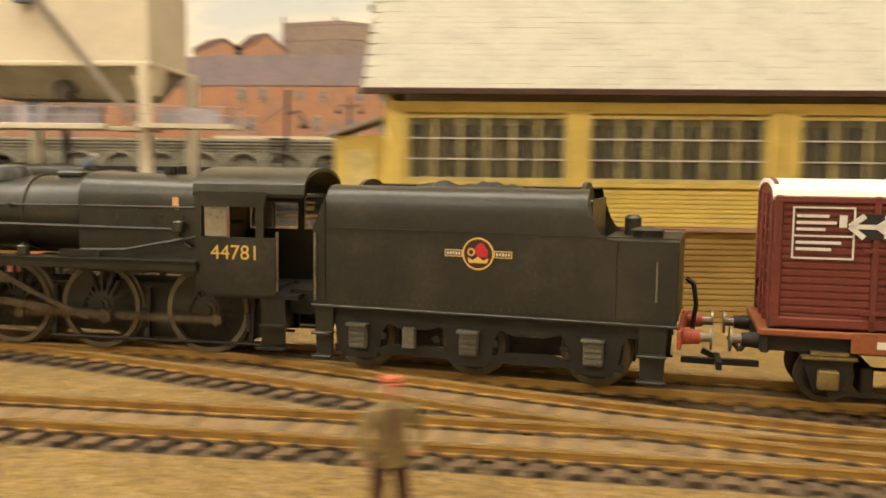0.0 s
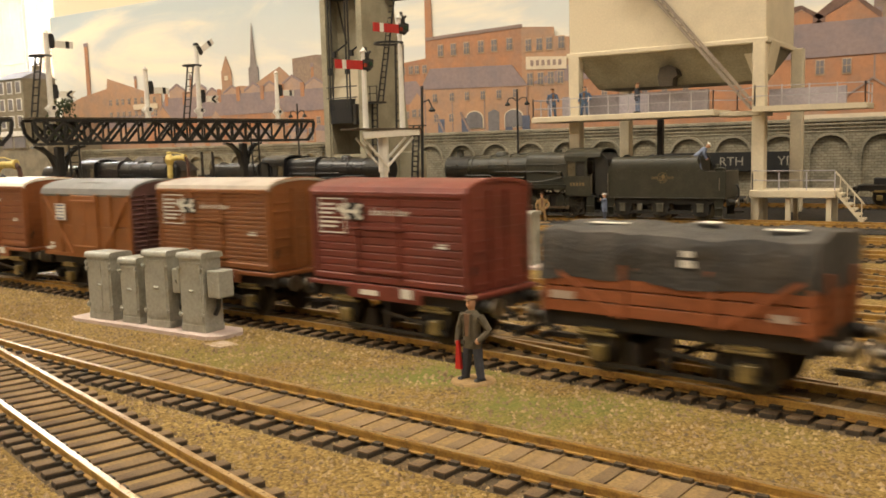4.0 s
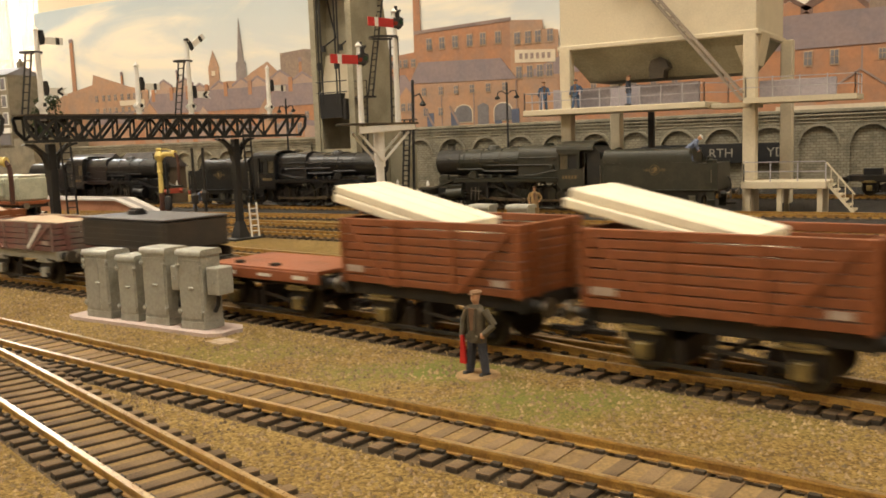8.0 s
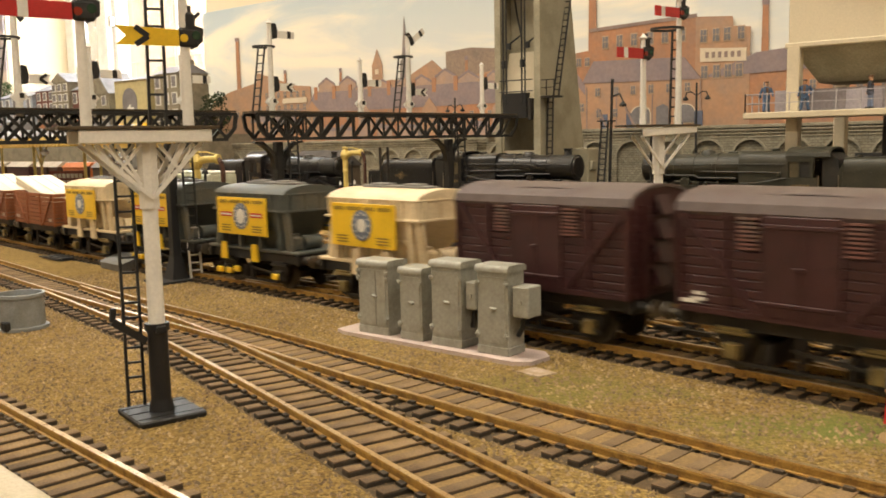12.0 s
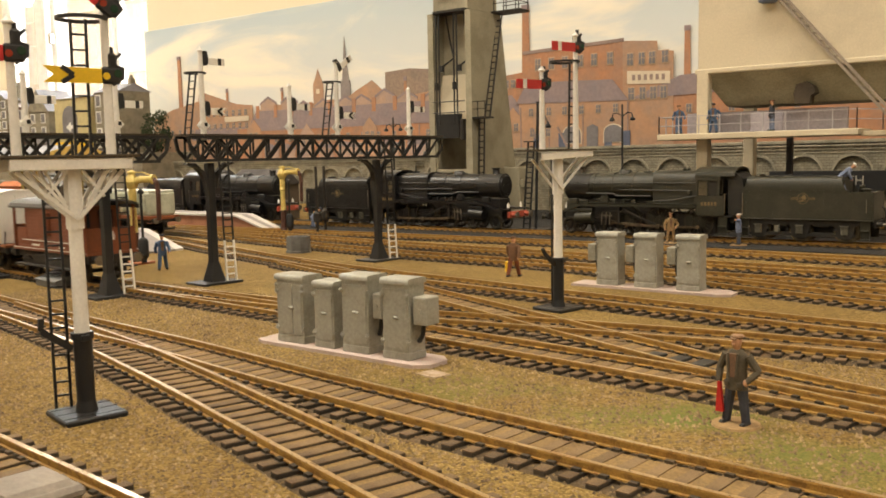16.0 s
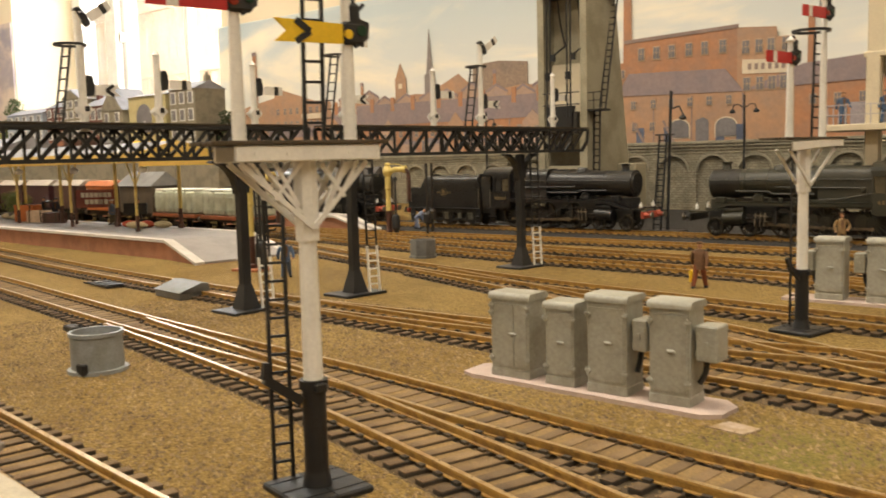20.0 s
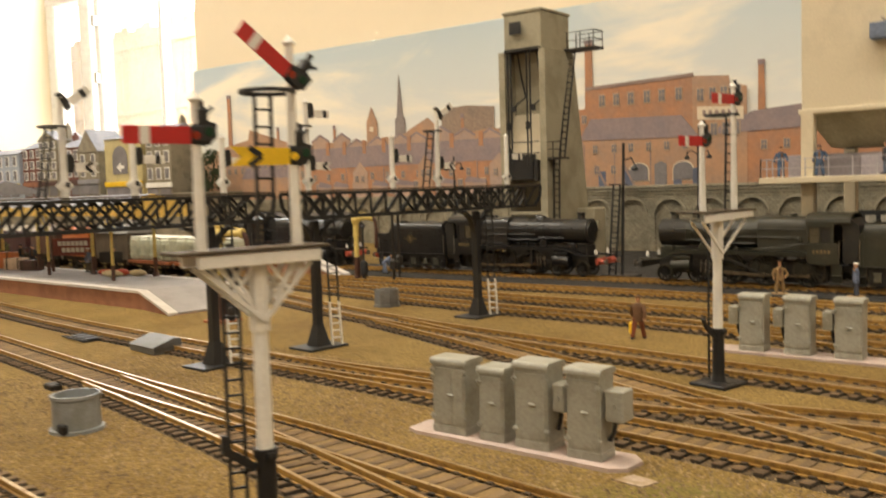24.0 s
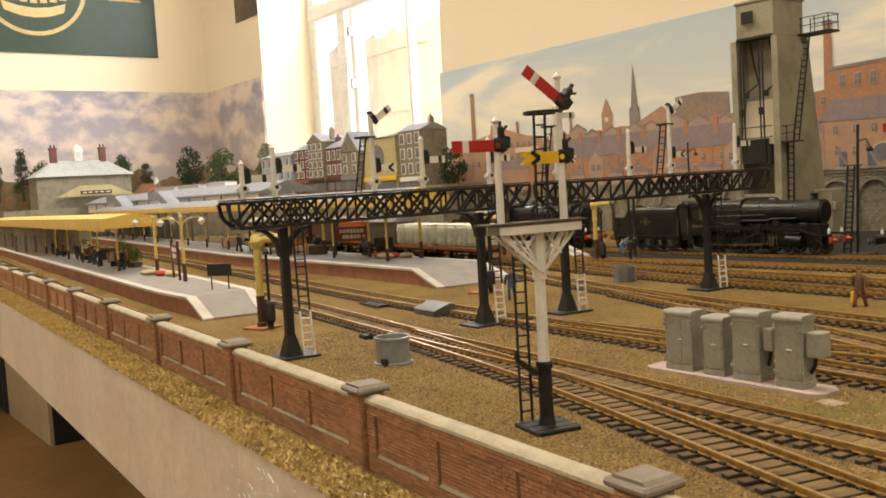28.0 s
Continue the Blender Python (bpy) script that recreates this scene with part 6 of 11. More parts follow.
def grain_hopper(left, mat, label, plain):
    t = vehicle("grain_hopper", label, "wagon", left, 4.2, 3.1)
    L = 5.4
    under(t, L, 3.1, BLACK, BRASS if plain else BLACK, True)
    G().box(0, 0, 1.56, L + 0.1, 2.3, 0.1, 0.02).put("floor", mat, t)
    # upper bin with a curved top
    w, bl = 2.4, 4.2
    b = G()
    b.box(0, 0, 3.22, bl, w, 0.56, 0.03)
    b.put("bin", mat, t)
    arc = [(w / 2 * math.cos(math.pi * i / 8), 3.5 + 0.3 * math.sin(math.pi * i / 8)) for i in range(9)]
    G().prism(arc, "x", -bl / 2, bl / 2).put("roof", mat, t)
    G().box(0, 0, 3.82, bl * 0.72, 0.5, 0.08, 0.02).box(-0.8, 0, 3.88, 0.7, 0.45, 0.08, 0.02).box(0.7, 0, 3.88, 0.7, 0.45, 0.08, 0.02).put("roof_hatches", GREYROOF, t)
    G().box(0, 0, 2.94, bl + 0.14, w + 0.12, 0.07, 0.01).put("rim", mat, t)
    G().box(0, 0, 3.5, bl + 0.06, w + 0.05, 0.05, 0.01).put("eaves_rail", mat, t)
    for k in (-1, 1):
        for i in range(9):
            G().box(-bl / 2 + 0.15 + i * (bl - 0.3) / 8, k * (w / 2 + 0.015), 3.22, 0.06, 0.06, 0.5, 0.01).put("bin_rib", mat, t)
        for i in range(4):
            G().box(k * (bl / 2 + 0.015), -0.9 + i * 0.6, 3.22, 0.06, 0.06, 0.5, 0.01).put("bin_rib", mat, t)
        G().cyl((k * 1.75, -0.62, 1.62), (k * 1.75, -0.62, 2.15), 0.24, n=14).put("vacuum_cylinder", mat, t)
    f = G()
    vs = [(-bl / 2 + 0.05, -w / 2 + 0.05, 2.94), (bl / 2 - 0.05, -w / 2 + 0.05, 2.94), (bl / 2 - 0.05, w / 2 - 0.05, 2.94), (-bl / 2 + 0.05, w / 2 - 0.05, 2.94), (-0.9, -0.75, 1.6), (0.9, -0.75, 1.6), (0.9, 0.75, 1.6), (-0.9, 0.75, 1.6)]
    f.add(vs, [(0, 1, 5, 4), (1, 2, 6, 5), (2, 3, 7, 6), (3, 0, 4, 7), (4, 5, 6, 7), (3, 2, 1, 0)])
    f.put("hopper", mat, t)
    for k in (-1, 1):
        g = G()
        for px in (-1.75, -0.6, 0.6, 1.75):
            g.prism([(k * (w / 2 + 0.02), 2.94), (k * (w / 2 - 0.12), 2.94), (k * (w / 2 - 0.25), 1.6), (k * (w / 2 - 0.02), 1.6)], "x", px - 0.06, px + 0.06)
        g.box(0, k * (w / 2 - 0.2), 2.3, bl - 0.6, 0.1, 0.06)
        g.put("side_ribs", mat, t)
        p = new("advert_panel")
        p.parent = t
        p.matrix_basis = P(-0.25 * (1 if k < 0 else -1), k * (w / 2 + 0.1), 2.72, 0 if k < 0 else 180)
        G().box(0, 0, 0, 3.0, 0.05, 1.3, 0.01).put("board", YELLOW, p)
        c = G()
        c.mat(0).cyl((0, -0.03, 0), (0, -0.05, 0), 0.46, n=28)
        c.mat(1).cyl((0, -0.05, 0), (0, -0.065, 0), 0.2 if plain else 0.26, n=24)
        for i in range(12):
            a = 2 * math.pi * i / 12
            c.mat(1).box(0.37 * math.cos(a), -0.055, 0.37 * math.sin(a), 0.06, 0.015, 0.06)
        c.put("badge", [material("blue_grey_badge", (0.16, 0.20, 0.28), 0.5), LETTER], p, "round blue badge with a white centre")
        g = G()
        for i in range(22):
            if i not in (4, 11, 16):
                g.box(-1.28 + i * 0.122, -0.035, 0.5, 0.085, 0.01, 0.11)
        for px in (-0.95, 0.95):
            for zz in (-0.34, -0.43, -0.52):
                g.box(px, -0.035, zz, 0.55, 0.01, 0.045)
        g.put("lettering", material("dark_gold_lettering", (0.30, 0.20, 0.03), 0.6), p)
        if not plain:
            for px in (-0.92, 0.92):
                G().box(px, -0.035, 0.05, 0.72, 0.012, 0.17).put("red_band", RED, p)
                G().box(px, -0.044, 0.05, 0.62, 0.008, 0.05).put("lettering", LETTER, p)
        g = G()
        if not plain:
            for px in (-1.55, 0.35):
                g.prism([(px - 0.14, 1.75), (px + 0.14, 1.75), (px + 0.2, 1.15), (px - 0.2, 1.15)], "y", k * 1.2, k * 1.26)
            for px in (-1.9, -1.3, -0.8, 1.5):
                g.box(px, k * 1.22, 0.72 + (0.1 if px == -0.8 else 0), 0.3, 0.14, 0.2, 0.03)
            g.put("yellow_fittings", YELLOW, t)
        else:
            for px in (-0.7, 0.7):
                g.prism([(px - 0.16, 2.0), (px + 0.16, 2.0), (px + 0.24, 1.2), (px - 0.24, 1.2)], "y", k * 1.15, k * 1.25)
            g.put("discharge_flap", mat, t)
    for s in (-1, 1):
        g = G()
        g.prism([(s * (bl / 2), 2.94), (s * (bl / 2 - 0.3), 2.94), (s * (bl / 2 - 0.05), 1.6), (s * (bl / 2 + 0.2), 1.6)], "y", -1.1, -0.95)
        g.put("end_leg", mat, t)
        g = G()
        g.prism([(s * (bl / 2), 2.94), (s * (bl / 2 - 0.3), 2.94), (s * (bl / 2 - 0.05), 1.6), (s * (bl / 2 + 0.2), 1.6)], "y", 0.95, 1.1)
        g.put("end_leg", mat, t)
        G().cyl((s * 2.05, -0.45, 1.85), (s * 2.05, 0.25, 1.85), 0.25).box(s * 2.1, -0.75, 1.85, 0.4, 0.35, 0.45, 0.05).put("air_tank", mat, t)


grain_hopper(114.1, HOPCREAM, "cream grain hopper wagon with yellow advertising panels", True)
grain_hopper(120.5, HOPGREY, "dark grey grain hopper wagon with yellow advertising panels", False)
grain_hopper(127.1, HOPGREY, "dark grey grain hopper wagon with yellow advertising panels", False)
grain_hopper(133.7, HOPCREAM, "cream grain hopper wagon with yellow advertising panels", True)
van(139.5, 5.4, MAROON, MAROOF, "maroon ventilated van with louvres and a brown roof", 11, False, True, False)
van(146.2, 5.4, MAROON, MAROOF, "maroon ventilated van with louvres and a brown roof", 11, False, True, False)
conflat(152.9, 5.4, 3.7, WHITE, WHITE, "white insulated container on a brown flat wagon", GRAUX, lettered=False, z1=3.95, x=0.55, nb=8)
conflat(159.7, 5.4, 3.7, CREAMCON, WHITE, "cream insulated container on a brown flat wagon", GRAUX, lettered=False, z1=3.95, x=0.35, nb=8, ends=WHITE)

# brake van
t = vehicle("brake_van", "red-brown brake van with open verandas and a grey roof", "brake van", 166.4, 6.5, 4.6)
under(t, 7.0, 4.6, DARKMETAL, DARKMETAL, False)
BRKRED = material("brake_van_brown", (0.23, 0.068, 0.026), 0.55, 0.0, 0.2, 60, 900, 0.15)
G().box(0, 0, 1.55, 7.0, 2.4, 0.12, 0.02).put("floor", BRKRED, t)
for k in (-1, 1):
    g = boards(G(), 4.1, k * 1.12, 1.6, 3.5, 12, k, t, BRKRED)
    g.put("cabin_side", BRKRED, t)
    G().box(-1.2, k * 1.175, 1.78, 0.7, 0.012, 0.09).box(1.3, k * 1.175, 1.76, 0.5, 0.012, 0.07).put("lettering", LETTER, t)
    G().box(0, k * 1.26, 2.75, 0.62, 0.26, 0.95, 0.03).box(0, k * 1.28, 3.24, 0.7, 0.3, 0.06).put("lookout_ducket", BRKRED, t)
    G().box(0, k * 1.17, 1.98, 5.2, 0.03, 0.035).box(0, k * 1.22, 1.62, 6.9, 0.03, 0.03).put("handrail", LETTER, t)
    G().box(0, k * 1.2, 0.85, 6.2, 0.34, 0.07, 0.01).box(0, k * 1.05, 1.1, 5.6, 0.06, 0.5).put("footboard", DARKMETAL, t)
    for s in (-1, 1):
        v = G().box(0, k * 1.105, 2.075, 1.1, 0.05, 0.95).put("veranda_side", BRKRED, t, m=P(s * 2.55, 0, 0))
        boards(G(), 1.1, k * 1.12, 1.6, 2.55, 6, k, v, BRKRED)
        G().box(s * 3.35, k * 1.12, 2.6, 0.1, 0.1, 2.0).box(s * 2.1, k * 1.12, 2.6, 0.1, 0.1, 2.0).put("veranda_post", BRKRED, t)
for s in (-1, 1):
    G().box(s * 2.05, 0, 2.55, 0.08, 2.2, 1.95).put("cabin_end", BRKRED, t)
    G().box(s * 2.1, 0.5, 2.5, 0.06, 0.7, 1.7, 0.02).put("door", MAROON, t)
    G().box(s * 2.1, -0.55, 2.95, 0.05, 0.6, 0.7).put("window", BLACK, t)
    v = G().box(0, -0.015, 2.125, 2.2, 0.05, 1.05).put("end_panel", BRKRED, t, m=P(s * 3.42, 0, 0, 90))
    boards(G(), 2.2, 0, 1.6, 2.65, 7, 1, v, BRKRED)
    g = G()
    g.box(s * 3.52, 0, 2.25, 0.14, 0.14, 0.26, 0.02).cyl((s * 3.52, 0, 2.38), (s * 3.52, 0, 2.5), 0.04)
    g.put("tail_lamp", WHITE, t, "white tail lamp")
arc_roof(7.0, 2.55, 3.5, 0.36, over=0.15).put("roof", material("dark_brake_van_roof", (0.075, 0.075, 0.08), 0.42, 0.0, 0.25, 60, 900, 0.12), t)
G().cyl((0.6, 0.4, 3.75), (0.6, 0.4, 4.25), 0.08).put("stovepipe", BLACK, t)


# ---- locomotives ----
def tube_shell(g, x0, x1, r0, r1, z, n=24):
    prof = []
    vs = []
    for x, r in ((x0, r0), (x1, r1)):
        vs += [(x, r * math.sin(2 * math.pi * i / n), z + r * math.cos(2 * math.pi * i / n)) for i in range(n)]
    return g.add(vs, [(i, (i + 1) % n, n + (i + 1) % n, n + i) for i in range(n)] + [tuple(range(n)), tuple(range(n, 2 * n))])


DULLGOLD = material("dulled_gold_lettering", (0.17, 0.12, 0.05), 0.6, 0.0, 0.3, 200, 1500, 0.0)
AXLEGREY = material("grimy_axlebox_grey", (0.13, 0.125, 0.095), 0.5, 0.0, 0.35, 150, 1500, 0.2, second=(0.08, 0.075, 0.055))
FRAMEBLACK = material("oily_frame_black", (0.012, 0.011, 0.009), 0.6, 0.0, 0.4, 150, 1500, 0.2, second=(0.02, 0.017, 0.012))


DULLTYRE = material("dull_tyre", (0.05, 0.043, 0.03), 0.5, 0.3, 0.3, 150, 1500, 0.1)
TENDER_AXLES = (0.92, 3.15, 5.47)


def crest(t, x, y, z, k, bright, mat):
    """A gold-ringed roundel between two lettered scrolls."""
    gold, field, lion, pale = (GOLD, MAROON, RED, LETTER) if bright else (DULLGOLD, mat, DULLGOLD, DULLGOLD)
    n = 30
    c = G()
    ring = [(0.30 * math.cos(2 * math.pi * i / n), 0.30 * math.sin(2 * math.pi * i / n)) for i in range(n)]
    for i in range(n):
        (ax, az), (bx, bz) = ring[i], ring[(i + 1) % n]
        c.mat(0).prism([(x + ax, z + az), (x + bx, z + bz), (x + bx * 0.9, z + bz * 0.9), (x + ax * 0.9, z + az * 0.9)], "y", y, y + k * 0.018)
    c.mat(1).cyl((x, y, z), (x, y + k * 0.01, z), 0.27, n=n)
    # the beast and its wheel over the crown
    c.mat(2).prism([(x - 0.02, z - 0.06), (x + 0.17, z - 0.06), (x + 0.19, z + 0.05), (x + 0.1, z + 0.19), (x + 0.02, z + 0.2), (x - 0.06, z + 0.1)], "y", y + k * 0.01, y + k * 0.018)
    c.mat(0).cyl((x - 0.13, y + k * 0.01, z + 0.03), (x - 0.13, y + k * 0.018, z + 0.03), 0.075, n=16)
    c.mat(1).cyl((x - 0.13, y + k * 0.018, z + 0.03), (x - 0.13, y + k * 0.024, z + 0.03), 0.045, n=14)
    c.mat(0).prism([(x - 0.17, z - 0.17), (x + 0.17, z - 0.17), (x + 0.2, z - 0.07), (x + 0.1, z - 0.12), (x, z - 0.05), (x - 0.1, z - 0.12), (x - 0.2, z - 0.07)], "y", y + k * 0.01, y + k * 0.02)
    for s in (-1, 1):
        c.mat(0).box(x + s * 0.47, y + k * 0.004, z, 0.34, 0.012, 0.13)
        c.mat(1).box(x + s * 0.47, y + k * 0.008, z, 0.30, 0.012, 0.09)
        for i in range(5):
            c.mat(3).box(x + s * 0.47 - 0.11 + i * 0.055, y + k * 0.013, z, 0.035, 0.01, 0.055)
    c.put("crest", [gold, field, lion, pale], t, "gold-ringed heraldic roundel with lettered scrolls")


def tender(t, mat, lined=True, bright=True, beam=BUFRED):
    """The tender body from x = 0 back to 6.9."""
    n = 8
    strip = [(1.22 - 0.46 * (1 - math.cos(i / n * math.pi / 2)) ** 1.5, 3.1 + 0.77 * math.sin(i / n * math.pi / 2)) for i in range(n + 1)]
    for k in (-1, 1):
        out = [(k * 1.22, 1.55)] + [(k * a, c) for a, c in strip]
        inn = [(k * (abs(a) - 0.07), c - 0.02) for a, c in out]
        G().prism(out + inn[::-1], "x", 0.25, 5.3).put("tank_side", mat, t)
        # the coved shoulder swept down to the low rear tank
        g = G()
        m = 8
        cols = []
        for j in range(m + 1):
            u = j / m
            top = 3.0 + 0.87 * (1 - math.sin(u * math.pi / 2)) ** 1.6
            col = []
            for a, c in [(1.22, 1.55)] + strip:
                z = min(c, top)
                ins = a if c <= top else 1.22 - 0.46 * max(0.0, (top - 3.1) / 0.77) ** 2.2
                col.append((5.3 + 0.55 * u ** 1.3, k * ins, z))
            cols.append(col)
        w = len(cols[0])
        g.add([p for col in cols for p in col] + [(p[0], p[1] - k * 0.05, p[2] - 0.01) for col in cols for p in col],
              [(j * w + i, (j + 1) * w + i, (j + 1) * w + i + 1, j * w + i + 1) for j in range(m) for i in range(w - 1)] + [((m + 1) * w + j * w + i, (m + 1) * w + j * w + i + 1, (m + 1) * w + (j + 1) * w + i + 1, (m + 1) * w + (j + 1) * w + i) for j in range(m) for i in range(w - 1)])
        g.put("tank_shoulder", mat, t)
        G().box(6.375, k * 1.2, 2.275, 1.05, 0.04, 1.45, 0.008).put("tank_rear_side", mat, t)
        G().prism([(0.0, 1.55), (0.25, 1.55), (0.25, 3.6), (0.12, 3.3), (0.0, 3.05)], "y", k * 1.2 - 0.04, k * 1.2).put("tank_front_side", mat, t)
        G().box(3.45, k * 1.23, 3.05, 6.9, 0.025, 0.025).put("beading", mat, t)
        G().path([(6.55, k * 1.27, 1.95), (6.55, k * 1.27, 2.65)], 0.022, 6).put("handrail", RODSTEEL, t, "bright steel handrail")
        G().path([(0.06, k * 1.27, 1.62), (0.06, k * 1.27, 2.95)], 0.025, 6).put("handrail", RODSTEEL, t, "bright steel handrail")
        g = G()
        for i in range(22):
            g.box(6.84, k * 1.225, 1.62 + i * 0.064, 0.022, 0.02, 0.022)
        for i in range(46):
            g.box(0.3 + i * 0.145, k * 1.225, 1.64, 0.02, 0.02, 0.02)
        for i in range(12):
            g.box(1.75, k * 1.225, 1.75 + i * 0.11, 0.018, 0.016, 0.018).box(4.4, k * 1.225, 1.75 + i * 0.11, 0.018, 0.016, 0.018)
        tagged(g.put("rivets", mat, t, smooth=False), kind="stuff")
        # outside frame with slots between the axles
        g = G()
        g.box(3.45, k * 1.04, 1.36, 6.6, 0.07, 0.24).box(3.2, k * 1.04, 0.68, 5.6, 0.07, 0.13)
        for x in TENDER_AXLES:
            g.prism([(x - 0.62, 1.26), (x + 0.62, 1.26), (x + 0.5, 1.1), (x + 0.42, 0.7), (x + 0.34, 0.52), (x - 0.34, 0.52), (x - 0.42, 0.7), (x - 0.5, 1.1)], "y", k * 1.04 - 0.045, k * 1.04 + 0.045)
        for x in (2.04, 4.3):
            g.prism([(x - 0.62, 1.26), (x + 0.62, 1.26), (x + 0.3, 1.14), (x - 0.3, 1.14)], "y", k * 1.04 - 0.04, k * 1.04 + 0.04)
            g.prism([(x - 0.75, 0.72), (x + 0.75, 0.72), (x + 0.45, 0.82), (x - 0.45, 0.82)], "y", k * 1.04 - 0.04, k * 1.04 + 0.04)
        g.put("frame", FRAMEBLACK, t, "dark grimy slotted frame plate")
        G().box(3.45, k * 1.17, 1.52, 6.95, 0.22, 0.05, 0.01).put("valance", mat, t)
        for x in TENDER_AXLES:
            g = G().box(x, k * 1.14, 0.95, 0.36, 0.14, 0.46, 0.02).box(x, k * 1.2, 1.19, 0.42, 0.2, 0.05)
            for i in range(4):
                g.box(x, k * 1.22, 0.81 + i * 0.1, 0.32, 0.04, 0.06)
            g.put("axlebox", AXLEGREY, t, "grey ribbed axlebox cover")
        G().box(1.96, k * 1.12, 0.98, 0.26, 0.16, 0.4, 0.02).put("sand_box", AXLEGREY, t, "grey box on the frame")
        for x in (1.42, 2.5, 3.65, 4.95):
            G().cyl((x, k * 1.07, 0.98), (x, k * 1.13, 0.98), 0.07, n=10).put("frame_bolt", FRAMEBLACK, t)
        for x, wd in ((0.2, 0.4), (6.5, 0.5)):
            g = G()
            g.prism([(x - wd / 2, 1.5), (x + wd / 2, 1.5), (x + wd * 0.4, 0.5), (x - wd * 0.4, 0.5)], "y", k * 1.13 - 0.03, k * 1.13 + 0.03)
            g.put("step_plate", mat, t)
            for z in (0.98, 0.52):
                G().box(x, k * 1.22, z, wd, 0.24, 0.05, 0.01).put("step", mat, t)
        if lined:
            crest(t, 3.33, k * 1.222, 2.66, k, bright, mat)
    G().box(6.87, 0, 2.275, 0.06, 2.38, 1.45, 0.01).put("rear_panel", mat, t)
    arch = [(0.78 * math.cos(math.pi * i / 12), 3.58 + 0.4 * math.sin(math.pi * i / 12)) for i in range(13)]
    for x in (0.72, 5.12):
        G().prism([(0.78, 2.8)] + arch + [(-0.78, 2.8)], "x", x - 0.04, x + 0.04).put("bulkhead", mat, t)
    G().prism([(0.55, 3.5), (5.2, 3.5), (5.4, 2.9), (0.4, 2.9)], "y", -0.8, 0.8).put("coal_space", ASH, t)
    G().box(5.34, 0, 3.28, 0.06, 1.9, 0.8, 0.02).put("back_plate", mat, t)
    G().box(6.2, 0, 2.95, 1.3, 2.34, 0.06).put("tank_top", mat, t)
    G().lathe([(0.28, 2.95), (0.28, 3.12), (0.32, 3.14), (0.1, 3.2)], 6.3, -0.3, 16).put("water_filler", mat, t)
    G().lathe([(0.16, 2.95), (0.16, 3.3), (0.1, 3.36)], 5.95, 0.5, 12).put("water_dome", mat, t)
    # front end: locker, shovelling plate and doors
    G().box(0.12, 0, 2.15, 0.12, 2.2, 1.3, 0.02).put("front_plate", FRAMEBLACK, t)
    G().cyl((-0.02, -0.72, 1.75), (-0.02, -0.72, 2.75), 0.2, n=14).put("water_scoop_column", mat, t)
    G().box(0.1, 0.0, 2.95, 0.08, 1.1, 0.7, 0.02).put("coal_door", mat, t)
    lumpy(4.2, 1.5, 3.4, 0.5, 5.0, ASH, 30, 14).put("coal", BLACK, t, m=P(2.95, 0, 0))
    G().box(3.45, 0, 1.4, 6.7, 1.9, 0.24).put("underframe", FRAMEBLACK, t)
    G().box(3.2, 0, 0.95, 5.9, 0.9, 0.5).put("water_tank_bottom", FRAMEBLACK, t)
    G().box(6.95, 0, 1.3, 0.08, 2.4, 0.34, 0.02).put("buffer_beam", beam, t, "rear buffer beam")
    buffers(t, 7.0, 1, [beam, RODSTEEL])
    G().path([(6.98, 0.35, 2.2), (7.12, 0.35, 2.1), (7.18, 0.35, 1.7), (7.12, 0.35, 1.3), (7.2, 0.35, 1.0)], 0.05).put("hose", BLACK, t)
    G().box(7.25, 0, 0.72, 0.6, 0.16, 0.1).put("coupling", DARKMETAL, t)
    for x in TENDER_AXLES:
        axle(t, "wheelset", 0.63, 0.7, P(x, 0, RAIL + 0.63), [FRAMEBLACK, TYRE])


CABGLASS = material("dusty_cab_glass", (0.30, 0.27, 0.19), 0.3)
CABSHADE = material("shaded_cab_pane", (0.09, 0.075, 0.045), 0.3)


